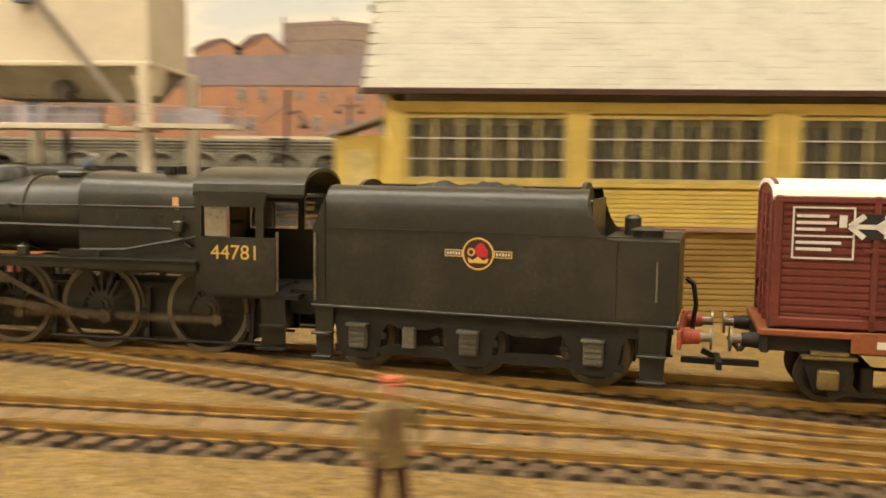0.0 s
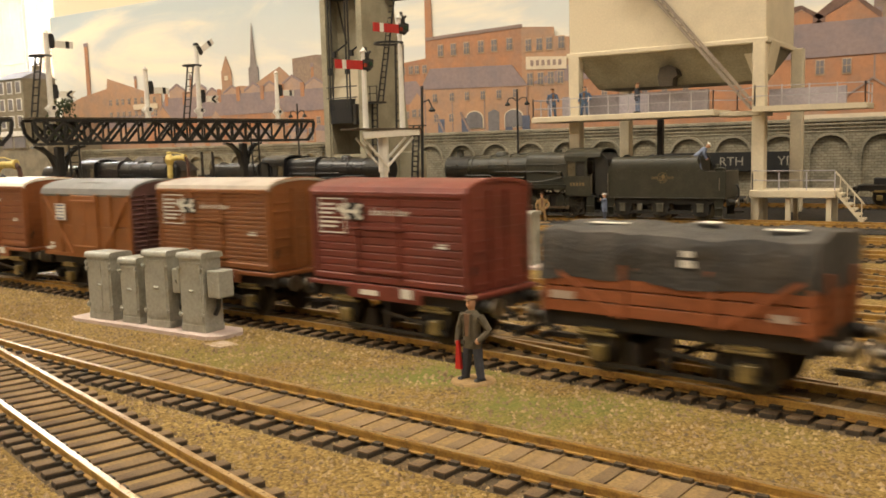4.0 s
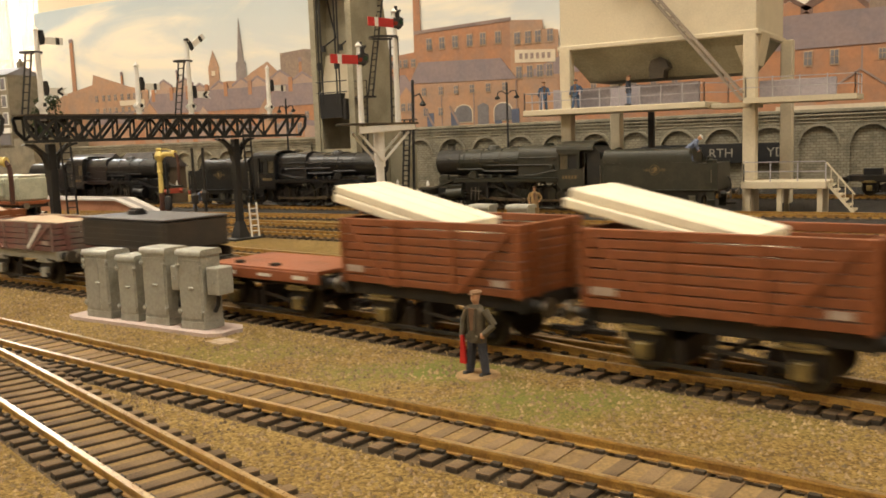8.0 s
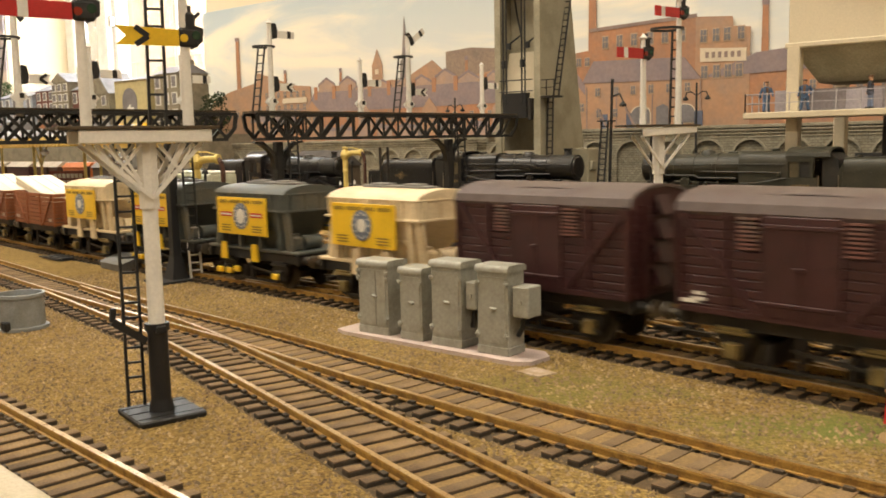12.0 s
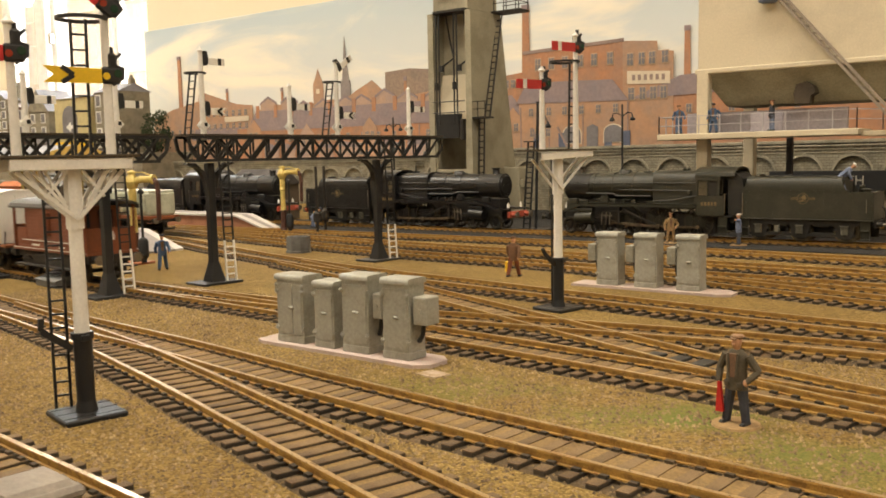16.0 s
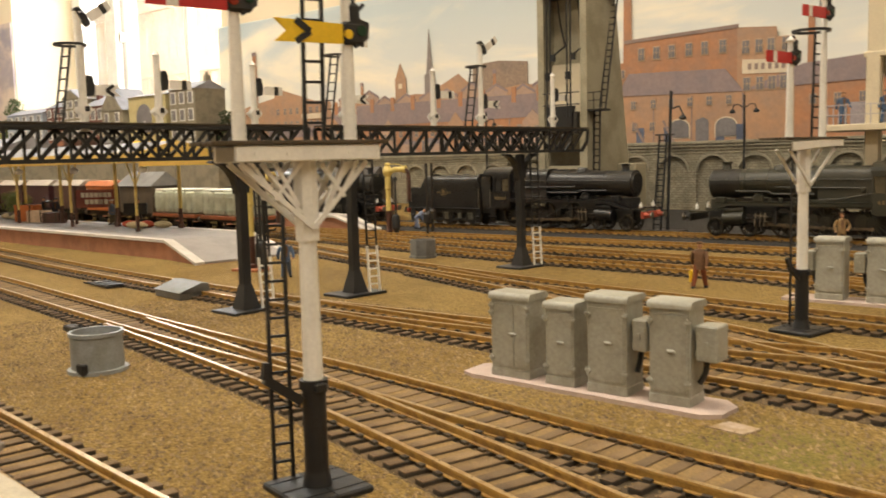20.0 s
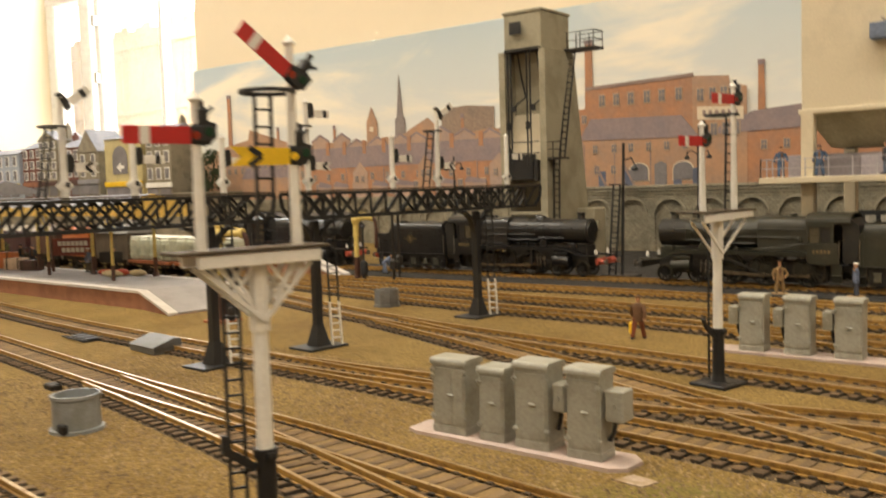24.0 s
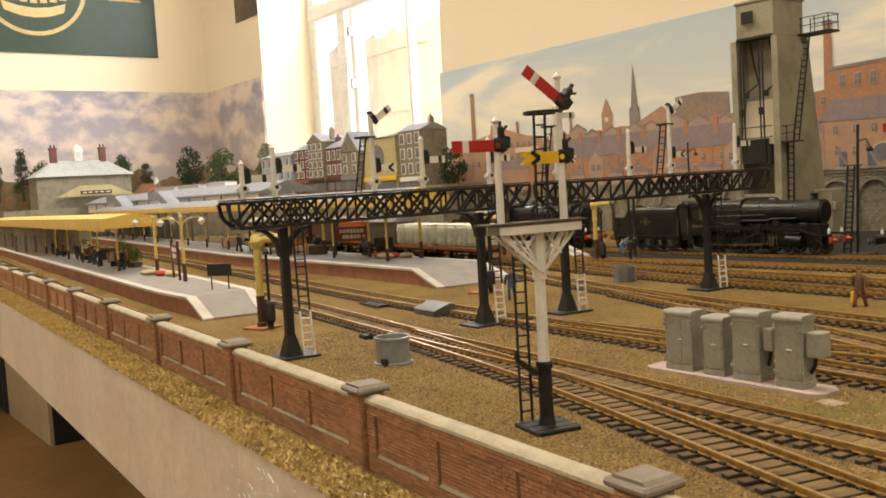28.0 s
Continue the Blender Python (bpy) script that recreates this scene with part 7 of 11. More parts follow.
def engine(t, mat, rivet=True, number="", boiler_r=0.80, tyre=TYRE, beam=BUFRED, taper=0.1, zc=3.1, up=0.0, smokebox=None):
    """A two-cylinder 4-6-0 whose cab ends at x = 0 and whose front buffers stand at about -12; it heads towards -x."""
    X = {"r": -1.95, "m": -4.4, "f": -6.5}
    live = {}
    tube_shell(G(), -10.9, -9.2, boiler_r - 0.02, boiler_r - 0.02, zc).put("smokebox", smokebox or mat, t)
    g = G()
    tube_shell(g, -9.2, -4.7, boiler_r - 0.06, boiler_r + taper - 0.05, zc + 0.02)
    g.put("boiler", mat, t)
    # square-shouldered firebox, a little higher at its front
    sec = [math.pi * (i / 16 - 0.5) for i in range(17)]
    sq = lambda v: math.copysign(abs(v) ** 0.62, v)
    ring = lambda w, h: [(w, 1.95)] + [(w * sq(math.sin(-a)), zc + 0.02 + h * abs(math.cos(a)) ** 0.62) for a in sec] + [(-w, 1.95)]
    ra, rb = ring(0.95, boiler_r + 0.14), ring(0.93, boiler_r + 0.06)
    g = G().add([(-4.75, y, z) for y, z in ra] + [(-1.9, y, z) for y, z in rb], [(i, (i + 1) % 19, 19 + (i + 1) % 19, 19 + i) for i in range(19)] + [tuple(range(18, -1, -1)), tuple(range(19, 38))])
    g.put("firebox", mat, t)
    for x in (-8.9, -7.6, -6.2, -4.85):
        r = boiler_r + (x + 9.2) / 4.5 * taper - 0.035
        vs = [(x + p, (r + q) * math.sin(2 * math.pi * i / 24), zc + 0.03 + (r + q) * math.cos(2 * math.pi * i / 24)) for i in range(24) for p, q in ((-0.03, -0.03), (0.03, -0.03), (0.03, 0.01), (-0.03, 0.01))]
        G().add(vs, [(i * 4 + j, i * 4 + (j + 1) % 4, (i + 1) % 24 * 4 + (j + 1) % 4, (i + 1) % 24 * 4 + j) for i in range(24) for j in range(4)]).put("boiler_band", mat, t)
    G().lathe([(0.34, zc + 0.68), (0.26, zc + 0.86), (0.24, zc + 1.12), (0.32, zc + 1.22), (0.32, zc + 1.26), (0.2, zc + 1.26)], -10.2, 0, 18).put("chimney", mat, t)
    G().lathe([(0.46, zc + 0.72), (0.42, zc + 0.92), (0.32, zc + 1.04), (0.1, zc + 1.08)], -7.0, 0, 18).put("dome", mat, t)
    G().lathe([(0.14, zc + 0.9), (0.14, zc + 1.08), (0.05, zc + 1.1)], -3.0, 0.22, 10).lathe([(0.14, zc + 0.9), (0.14, zc + 1.08), (0.05, zc + 1.1)], -3.0, -0.22, 10).put("safety_valve", mat, t)
    G().box(-5.4, 0, zc + 0.88, 0.6, 0.5, 0.14, 0.04).put("top_feed", mat, t)
    for k in (-1, 1):
        g = G()
        g.path([(-10.8, k * (boiler_r + 0.06), zc + 0.2), (-4.7, k * (boiler_r + 0.12), zc + 0.24), (-1.95, k * 1.0, zc + 0.24)], 0.03)
        for x in (-9.9, -8.2, -6.4, -4.7, -2.6):
            g.cyl((x, k * (boiler_r - 0.1), zc + 0.22), (x, k * (boiler_r + 0.16), zc + 0.23), 0.045, n=8)
        g.path([(-7.0, k * 0.98, zc - 0.18), (-2.6, k * 1.0, zc - 0.22), (-2.2, k * 1.02, zc - 0.6)], 0.04)
        g.put("handrail", mat, t)
        g = G()
        g.box(-5.6, k * 1.14, 2.22, 7.4, 0.52, 0.1, 0.01).box(-5.6, k * 1.38, 2.17, 7.4, 0.04, 0.2)
        g.add([(-9.3, k * 0.86, 2.22), (-9.3, k * 1.38, 2.22), (-10.9, k * 1.38, 1.72), (-10.9, k * 0.86, 1.72), (-9.3, k * 0.86, 2.12), (-9.3, k * 1.38, 2.12), (-10.9, k * 1.38, 1.62), (-10.9, k * 0.86, 1.62)], [(0, 1, 2, 3), (7, 6, 5, 4), (0, 4, 5, 1), (1, 5, 6, 2), (2, 6, 7, 3), (3, 7, 4, 0)])
        g.box(-11.4, k * 1.14, 1.67, 1.1, 0.52, 0.1)
        g.put("running_plate", mat, t)
        g = G()
        g.path([(-2.0, k * 1.1, 2.75), (-3.6, k * 1.15, 2.45), (-4.6, k * 1.15, 2.42)], 0.04).box(-4.6, k * 1.15, 2.36, 0.9, 0.12, 0.14)
        g.box(-2.4, k * 1.1, 2.95, 0.22, 0.2, 0.24, 0.03)
        g.put("reversing_rod", mat, t)
        for x in (-3.9, -3.4, -2.9, -2.4):
            G().cyl((x, k * 0.86, zc + 0.04), (x, k * 0.96, zc + 0.04), 0.05, n=8).put("washout_plug", mat, t)
        g = G()
        g.cyl((-9.9, k * 1.12, 1.28), (-8.7, k * 1.12, 1.36), 0.36, n=18).cyl((-9.8, k * 1.1, 1.78), (-8.7, k * 1.1, 1.8), 0.2, n=12).box(-9.3, k * 1.0, 1.5, 1.0, 0.5, 0.7, 0.05)
        g.put("cylinder", mat, t)
        g = G()
        g.bar((-8.7, k * 1.16, 1.52), (-6.9, k * 1.16, 1.5), 0.08, 0.06).bar((-8.7, k * 1.16, 1.14), (-6.9, k * 1.16, 1.12), 0.08, 0.06).box(-6.9, k * 1.1, 1.5, 0.12, 0.3, 1.0).cyl((-8.7, k * 1.16, 1.33), (-7.6, k * 1.16, 1.33), 0.04)
        g.put("slide_bars", DARKMETAL, t)
        g = G()
        g.bar((-6.6, k * 1.22, 1.95), (-5.7, k * 1.22, 1.5), 0.06, 0.12).bar((-7.9, k * 1.2, 1.75), (-6.2, k * 1.22, 1.72), 0.05, 0.08).bar((-5.7, k * 1.24, 1.5), (-4.4, k * 1.26, 1.0), 0.05, 0.08).bar((-7.6, k * 1.2, 1.8), (-7.5, k * 1.2, 1.0), 0.05, 0.07)
        g.put("valve_gear", OILYROD if rivet else FRAMEBLACK, t)
        G().prism([(-11.0, 0.75), (-11.0, 1.65), (-0.4, 1.65), (-0.4, 0.62), (-7.2, 0.62), (-8.4, 0.85)], "y", k * 0.56 - 0.04, k * 0.56 + 0.04).put("frame", FRAMEBLACK, t)
        for x in (X["f"] + 1.02, X["m"] + 1.1, X["r"] + 1.0):
            G().bar((x, k * 0.72, 1.6), (x - 0.06, k * 0.72, 0.5), 0.1, 0.07).box(x - 0.1, k * 0.72, 0.95, 0.12, 0.12, 0.42, 0.02).put("brake_hanger", FRAMEBLACK, t)
        G().path([(X["f"] + 0.9, k * 0.8, 0.5), (-0.6, k * 0.8, 0.5)], 0.035, 6).put("brake_rod", FRAMEBLACK, t)
        for x in (-7.2, -6.6, -5.9):
            g = G().box(x, k * 1.2, 2.38, 0.2, 0.18, 0.22, 0.02).cyl((x, k * 1.2, 2.48), (x, k * 1.2, 2.54), 0.05, n=8).bar((x - 0.12, k * 1.29, 2.32), (x + 0.12, k * 1.29, 2.32), 0.03, 0.04)
            g.put("lubricator", mat, t)
    # cab
    for k in (-1, 1):
        g = G()
        y0, y1 = k * 1.27 - 0.03, k * 1.27 + 0.03
        g.prism([(-1.95, 1.92)] + [(-1.65 - 0.3 * math.cos(a), 1.92 - 0.3 * math.sin(a)) for a in [math.pi / 2 * i / 6 for i in range(1, 7)]] + [(-0.25, 1.62), (-0.25, 2.78), (-1.95, 2.78)], "y", y0, y1)
        g.prism([(-1.95, 2.78), (-1.82, 2.78), (-1.82, 3.4 + up), (-1.95, 3.4 + up)], "y", y0, y1)
        g.prism([(-0.66, 2.78), (-0.5, 2.78), (-0.5, 3.4 + up), (-0.66, 3.4 + up)], "y", y0, y1)
        g.prism([(-1.95, 3.4 + up), (-0.5, 3.4 + up), (-0.4, 3.7 + up), (-1.95, 3.7 + up)], "y", y0, y1)
        g.put("cab_side", mat, t)
        if up:
            # opaque dark panes stand in for the shade inside the cab
            G().box(-1.53, k * 1.24, 3.09 + up / 2, 0.52, 0.02, 0.6 + up).put("pane", CABSHADE, t)
            G().box(-0.95, k * 1.22, 3.09 + up / 2, 0.58, 0.02, 0.6 + up).put("pane", FRAMEBLACK, t)
        else:
            G().box(-1.52, k * 1.24, 3.09, 0.5, 0.02, 0.6).put("pane", CABGLASS, t)
        G().box(-1.24, k * 1.29, 3.09 + up / 2, 0.06, 0.03, 0.64 + up).put("window_frame", mat if up else FADED, t)
        G().path([(-0.22, k * 1.27, 1.7), (-0.22, k * 1.27, 2.9)], 0.03).put("handrail", RODSTEEL, t)
        G().box(-0.35, k * 1.15, 1.1, 0.5, 0.06, 1.0).box(-0.35, k * 1.2, 1.0, 0.5, 0.34, 0.05).box(-0.35, k * 1.2, 0.55, 0.56, 0.36, 0.05).put("steps", mat, t)
        if number:
            words("lettering", number, 0.42, GOLD, t, P(-1.1, k * 1.305, 2.46, 0 if k < 0 else 180))
        else:
            g = G()
            for i in range(5):
                g.box(-1.55 + i * 0.2, k * 1.31, 2.3, 0.13, 0.01, 0.2)
            g.put("cab_number", DULLGOLD, t)
    roof = [(1.3 * math.cos(math.pi * i / 12), 3.66 + up + 0.52 * math.sin(math.pi * i / 12) ** 0.75) for i in range(13)]
    rin = [(a * 0.96, b - 0.07) for a, b in roof]
    G().prism(roof + rin[::-1], "x", -2.0, 0.35).put("cab_roof", mat, t)
    G().box(-1.9, 0, 2.7 + up / 2, 0.08, 2.5, 2.1 + up).put("cab_front", mat, t)
    G().box(-0.8, 0, 1.58, 2.0, 2.4, 0.1).put("footplate", BLACK, t)
    G().box(-1.75, 0, 2.5, 0.2, 1.0, 1.0, 0.05).put("backhead", BLACK, t)
    G().box(0.35, 0, 1.45, 0.9, 1.7, 0.5).put("drag_box", FRAMEBLACK, t)
    if rivet:
        G().box(-2.55, -0.93, zc + 0.32, 0.14, 0.02, 0.26).put("warning_flash", material("warning_label", (0.75, 0.42, 0.18), 0.6), t, "small orange and white warning label")
    if up:
        # a black block added to shade the gap below a standing engine's boiler, pipes, and the sheet drawn over its
        # gangway
        G().box(-6.9, 0, 1.95, 5.4, 0.9, 0.9, 0.05).put("gap_shade_block", FRAMEBLACK, t)
        G().prism([(-0.1, 1.7), (0.62, 1.7), (0.78, 3.3), (0.7, 3.75), (0.3, 3.95 + up * 0.6), (-0.1, 3.9 + up)], "y", -1.05, 1.05).put("storm_sheet", FRAMEBLACK, t, "black canvas sheet over the gangway")
        for k in (-1, 1):
            G().path([(-9.3, k * 0.9, zc - 0.42), (-7.4, k * 0.95, zc - 0.42), (-7.2, k * 0.95, zc - 0.56), (-4.9, k * 1.0, zc - 0.56)], 0.05).put("steam_pipe", mat, t)
            G().box(-7.9, k * 1.15, 2.45, 0.55, 0.3, 0.36, 0.04).cyl((-7.9, k * 1.15, 2.6), (-7.9, k * 1.15, 2.74), 0.2, n=12).put("sandbox", mat, t)
            G().box(-10.1, k * 1.1, 2.35, 0.6, 0.3, 0.34, 0.04).put("lamp_box", mat, t)
            for x in (-8.05, -7.75, -7.5):
                G().bar((x, k * 1.3, 0.9), (x + 0.06, k * 1.3, 1.7), 0.04, 0.07).put("valve_link", RODSTEEL, t, "bright steel valve link")
            G().bar((-8.1, k * 1.3, 1.5), (-7.3, k * 1.3, 1.46), 0.04, 0.06).put("crosshead_arm", RODSTEEL, t, "bright steel valve link")
    # front end
    G().box(-11.95, 0, 1.32, 0.14, 2.45, 0.42, 0.02).put("buffer_beam", beam, t, "front buffer beam")
    buffers(t, -12.02, -1, [beam, RODSTEEL])
    G().cyl((-10.95, 0, zc), (-10.9, 0, zc), boiler_r, n=24).cyl((-11.05, 0, zc), (-10.95, 0, zc), boiler_r - 0.18, boiler_r - 0.1, n=24).bar((-11.08, -0.5, zc), (-11.08, 0.5, zc), 0.05, 0.08).put("smokebox_door", mat, t)
    g = G()
    for y in (-0.8, 0.8):
        g.box(-11.7, y, 1.9, 0.16, 0.16, 0.26, 0.02).cyl((-11.7, y, 2.03), (-11.7, y, 2.14), 0.04)
    g.put("headlamp", WHITE, t, "white headlamp")
    G().prism([(-10.9, 2.36), (-9.4, 2.36), (-9.4, 1.7), (-10.9, 1.7)], "y", -0.6, 0.6).put("saddle", mat, t)
    G().box(-5.0, 0, 1.2, 9.0, 0.8, 0.5).put("underframe", FRAMEBLACK, t)
    G().prism([(-4.4, 1.7), (-0.5, 1.7), (-0.5, 0.7), (-1.2, 0.5), (-3.8, 0.5)], "y", -0.5, 0.5).put("ashpan", FRAMEBLACK, t)
    for x in (-10.6, -8.6):
        axle(t, "bogie_wheelset", 0.5, 0.68, P(x, 0, RAIL + 0.5), [FRAMEBLACK, tyre], 10)
    for q, x in X.items():
        live[q] = axle(t, "driving_wheelset", 0.91, 0.70, P(x, 0, RAIL + 0.91), [mat, tyre], 18)
    for k in (-1, 1):
        g = G()
        g.bar((X["f"] - X["m"], 0, 0), (X["r"] - X["m"], 0, 0), 0.06, 0.13)
        for q in ("f", "m", "r"):
            g.cyl((X[q] - X["m"], -0.06, 0), (X[q] - X["m"], 0.06, 0), 0.12, n=12)
        live["rod", k] = g.put("coupling_rod", OILYROD, t, m=P(X["m"], k * 0.92, RAIL + 0.6))
        g = G()
        g.bar((0, 0, 0), (-3.1, 0, 0), 0.06, 0.15).cyl((0, -0.07, 0), (0, 0.07, 0), 0.14, n=12).box(-3.1, 0, 0, 0.3, 0.14, 0.3, 0.03)
        live["con", k] = g.put("connecting_rod", OILYROD, t, m=P(X["m"], k * 1.06, RAIL + 0.6, 0, 0, 3))
    live["X"] = X
    return live


eng = thing("steam_locomotive", "weathered black steam locomotive with a brass-yellow cab number", "locomotive", None, "goods train")
LIVE = engine(eng, LOCO, True, "44781")
ten = thing("locomotive_tender", "weathered black tender with a gold crest", "tender", None, "goods train")
tender(ten, LOCO)
# the tender's own origin is its front end; both are set on the line by their wheels
STOCK.append((ten, -8.35, ("axles", 0.92, 5.47)))
STOCK.append((eng, -9.17, ("axles", -9.6, -1.95)))


def static_loco(x, y, face, mat, label, rz=0.0):
    """A standing engine and its tender; face -1 heads towards -x."""
    m = P(x, y, 0.05, rz if face < 0 else rz + 180)
    e = thing("steam_locomotive", label, "locomotive", m)
    beam = BUFRED if mat is LOCO_CLEAN else FRAMEBLACK
    engine(e, mat, False, "", boiler_r=0.85, tyre=DULLTYRE, beam=beam, zc=3.26, up=0.25, smokebox=FRAMEBLACK)
    n = thing("locomotive_tender", label.replace("steam locomotive", "tender"), "tender", m @ P(0.75, 0, 0))
    tender(n, mat, True, False, beam)
    return e


static_loco(-30.0, 54.62, -1, LOCO_GREEN, "grimy green-black steam locomotive standing in the shed yard", -1.2)
static_loco(-57.2, 55.45, 1, LOCO_CLEAN, "glossy black steam locomotive standing on the shed road", -1.2)
static_loco(-1.5, 67.4, -1, LOCO, "weathered black steam locomotive standing under the retaining wall", -1.0)
static_loco(-80.4, 56.0, 1, LOCO_CLEAN, "black steam locomotive waiting beyond the coaling tower", -1.0)


# ---- signals ----
def semaphore(t, mast, y_off, z, kind, angle=0.0, back=False, long=1.32):
    """A semaphore arm with its spectacle on a mast; the arm lies along local y, towards -y."""
    arm = new("signal_arm")
    arm.parent = t
    arm.matrix_basis = P(mast[0], mast[1], z, 0, angle, 0)
    s = 1 if back else -1
    g = G()
    if kind == "distant":
        col = YELLOW
        poly = [(s * 0.15, -0.15), (s * long, -0.17), (s * (long - 0.2), 0.0), (s * long, 0.17), (s * 0.15, 0.15)]
        g.mat(0).prism(poly, "x", 0.1, 0.14)
        c = long * 0.66
        for q in (-1, 1):
            g.mat(1).bar((0.15, s * (c - 0.14), 0), (0.15, s * (c + 0.1), q * 0.16), 0.02, 0.1)
    else:
        col = RED
        g.mat(0).box(0.12, s * (0.15 + long) / 2, 0, 0.04, long - 0.15, 0.3, 0.005)
        g.mat(1).box(0.145, s * long * 0.72, 0, 0.012, 0.17, 0.3)
    if back:
        g.put("blade", [WHITE, BLACK], arm, "white back of the blade with a black mark", m=P(0, 0.2, 0))
        g = G()
        g.mat(0).prism([(0.12, -0.2), (0.3, -0.16), (0.34, 0.1), (0.28, 0.42), (0.14, 0.44), (0.1, 0.1)], "x", 0.02, 0.12)
        g.put("spectacle", [BLACK], arm)
        G().box(0.0, 0.2, 0.3, 0.22, 0.16, 0.28, 0.04).put("lamp", BLACK, arm)
        return arm
    g.put("blade", [col, BLACK if kind == "distant" else WHITE], arm)
    g = G()
    g.mat(0).box(0.1, -s * 0.05, 0.02, 0.1, 0.42, 0.36, 0.05).prism([(-s * 0.1, -0.2), (-s * 0.32, -0.05), (-s * 0.34, 0.2), (-s * 0.12, 0.26), (s * 0.12, 0.16)], "x", 0.06, 0.13)
    g.mat(1).cyl((0.1, -s * 0.18, 0.06), (0.17, -s * 0.18, 0.06), 0.085, n=12)
    g.mat(2).cyl((0.1, s * 0.06, 0.0), (0.17, s * 0.06, 0.0), 0.075, n=12)
    g.put("spectacle", [BLACK, material("green_lens", (0.012, 0.045, 0.025), 0.2), material("red_lens", (0.28, 0.03, 0.015), 0.2) if kind != "distant" else YELLOW], arm)
    g = G()
    g.box(-0.02, -s * 0.1, 0.32, 0.3, 0.2, 0.34, 0.05).cyl((0.0, -s * 0.1, 0.48), (0.0, -s * 0.1, 0.62), 0.06).bar((0, -s * 0.1, 0.3), (0, -s * 0.32, 0.5), 0.06, 0.06)
    g.put("lamp", BLACK, arm)
    return arm


def hoop(c, r):
    """A flat iron ring round the head of a ladder."""
    n = 20
    vs = [(c[0] + (r + p) * math.cos(2 * math.pi * i / n), c[1] + (r + p) * math.sin(2 * math.pi * i / n), c[2] + q) for i in range(n) for p, q in ((-0.045, -0.035), (0.045, -0.035), (0.045, 0.035), (-0.045, 0.035))]
    return G().add(vs, [(i * 4 + j, i * 4 + (j + 1) % 4, (i + 1) % n * 4 + (j + 1) % 4, (i + 1) % n * 4 + j) for i in range(n) for j in range(4)])


def bracket_signal(x, y, rz, masts, label, plate=1.3, reach=1.45, shift=0.0, lad=(-0.6, -0.2), simple=False):
    t = thing("bracket_signal", label, "railway signal", P(x, y, 0.0, rz), "bracket signals")
    g = G()
    g.box(0, 0, 0.06, plate, plate, 0.12, 0.03)
    for i in (-1, 0, 1):
        g.box(i * plate / 3, 0, 0.125, 0.02, plate, 0.012)
    g.box(0, 0, 0.125, plate, 0.02, 0.012)
    g.put("base_plate", BLACK, t)
    g = G()
    g.cyl((0, 0, 0.1), (0, 0, 0.4), 0.24, 0.18, n=16).cyl((0, 0, 0.3), (0, 0, 1.75), 0.19, n=16).cyl((0, 0, 1.68), (0, 0, 1.82), 0.23, n=16).box(0.18, 0, 1.72, 0.2, 0.2, 0.14, 0.02)
    g.put("lower_post", BLACK, t)
    G().cyl((0, 0, 1.8), (0, 0, 4.1), 0.155, 0.14, n=16).cyl((0, 0, 4.0), (0, 0, 5.25), 0.19, 0.19, n=8).put("post", WHITE, t)
    g = G()
    g.bar((0, -0.15 + shift, 1.5), (0, -0.75 + shift, 1.95), 0.1, 0.14).bar((0, -0.75 + shift, 1.95), (0, -0.8, 2.2), 0.08, 0.1)
    g.put("crank", BLACK, t)
    g = G()
    for xo in (-0.2, 0.2):
        for s in (-1, 1):
            G().bar((xo, 0, 4.2), (xo, s * (reach - 0.15) + shift, 5.2), 0.055, 0.075).put("strut", WHITE, t)
            if simple:
                continue
            G().bar((xo, s * 0.16, 5.2), (xo, s * 0.6 + shift * 0.4, 4.66), 0.045, 0.055).put("strut", WHITE, t)
            G().bar((xo, s * 0.6, 5.2), (xo, s * 0.24, 4.55), 0.04, 0.055).put("strut", WHITE, t)
            G().bar((xo, s * 0.9 + shift, 5.2), (xo, s * 0.55 + shift * 0.5, 4.68), 0.04, 0.055).put("strut", WHITE, t)
            G().bar((xo, s * 0.2, 4.45), (xo, s * 0.75 + shift, 5.2), 0.04, 0.055).put("strut", WHITE, t)
    for xo in (-0.36, 0.36):
        if simple and xo < 0:
            continue
        g = G()
        g.box(xo, shift, 5.34, 0.07, 2 * reach, 0.24, 0.02)
        for i in range(5):
            g.cyl((xo * 1.0, shift - reach + 0.3 + i * 0.62 * reach / 1.45, 5.34), (xo * 1.13, shift - reach + 0.3 + i * 0.62 * reach / 1.45, 5.34), 0.03, n=6)
        g.put("beam", WHITE, t, m=P(0, 0.25, 0.0, 0, 2.5, 0) if simple else None)
    for i in range(4):
        G().box(-0.33 + i * 0.22, shift - 0.1, 5.5, 0.2, 2 * reach + 0.5, 0.06, 0.01).put("plank", SLEEPER, t)
    for (my, top, arms) in masts:
        G().cyl((0, my, 5.5), (0, my, top), 0.105, 0.075, n=12).lathe([(0.08, top), (0.12, top + 0.02), (0.12, top + 0.06), (0.06, top + 0.12), (0.02, top + 0.18)], 0, my, 12).put("mast", WHITE, t)
        for z, kind, ang in arms:
            semaphore(t, (0, my), 0, z, kind, ang)
    g = G()
    lt = masts[-1][1] - 0.85
    ladder_geo(g, (lad[0], lad[1] + shift, 0.1), (lad[0] + 0.02, lad[1] + shift, 5.4), 0.3, 0.026, 0.29, (0.25, 1, 0))
    ladder_geo(g, (-0.3, masts[-1][0] + lad[1] * 1.4 - 0.2, 5.5), (-0.25, masts[-1][0] + lad[1] * 1.4 - 0.17, lt), 0.3, 0.026, 0.29, (0.25, 1, 0))
    g.put("ladder", BLACK, t)
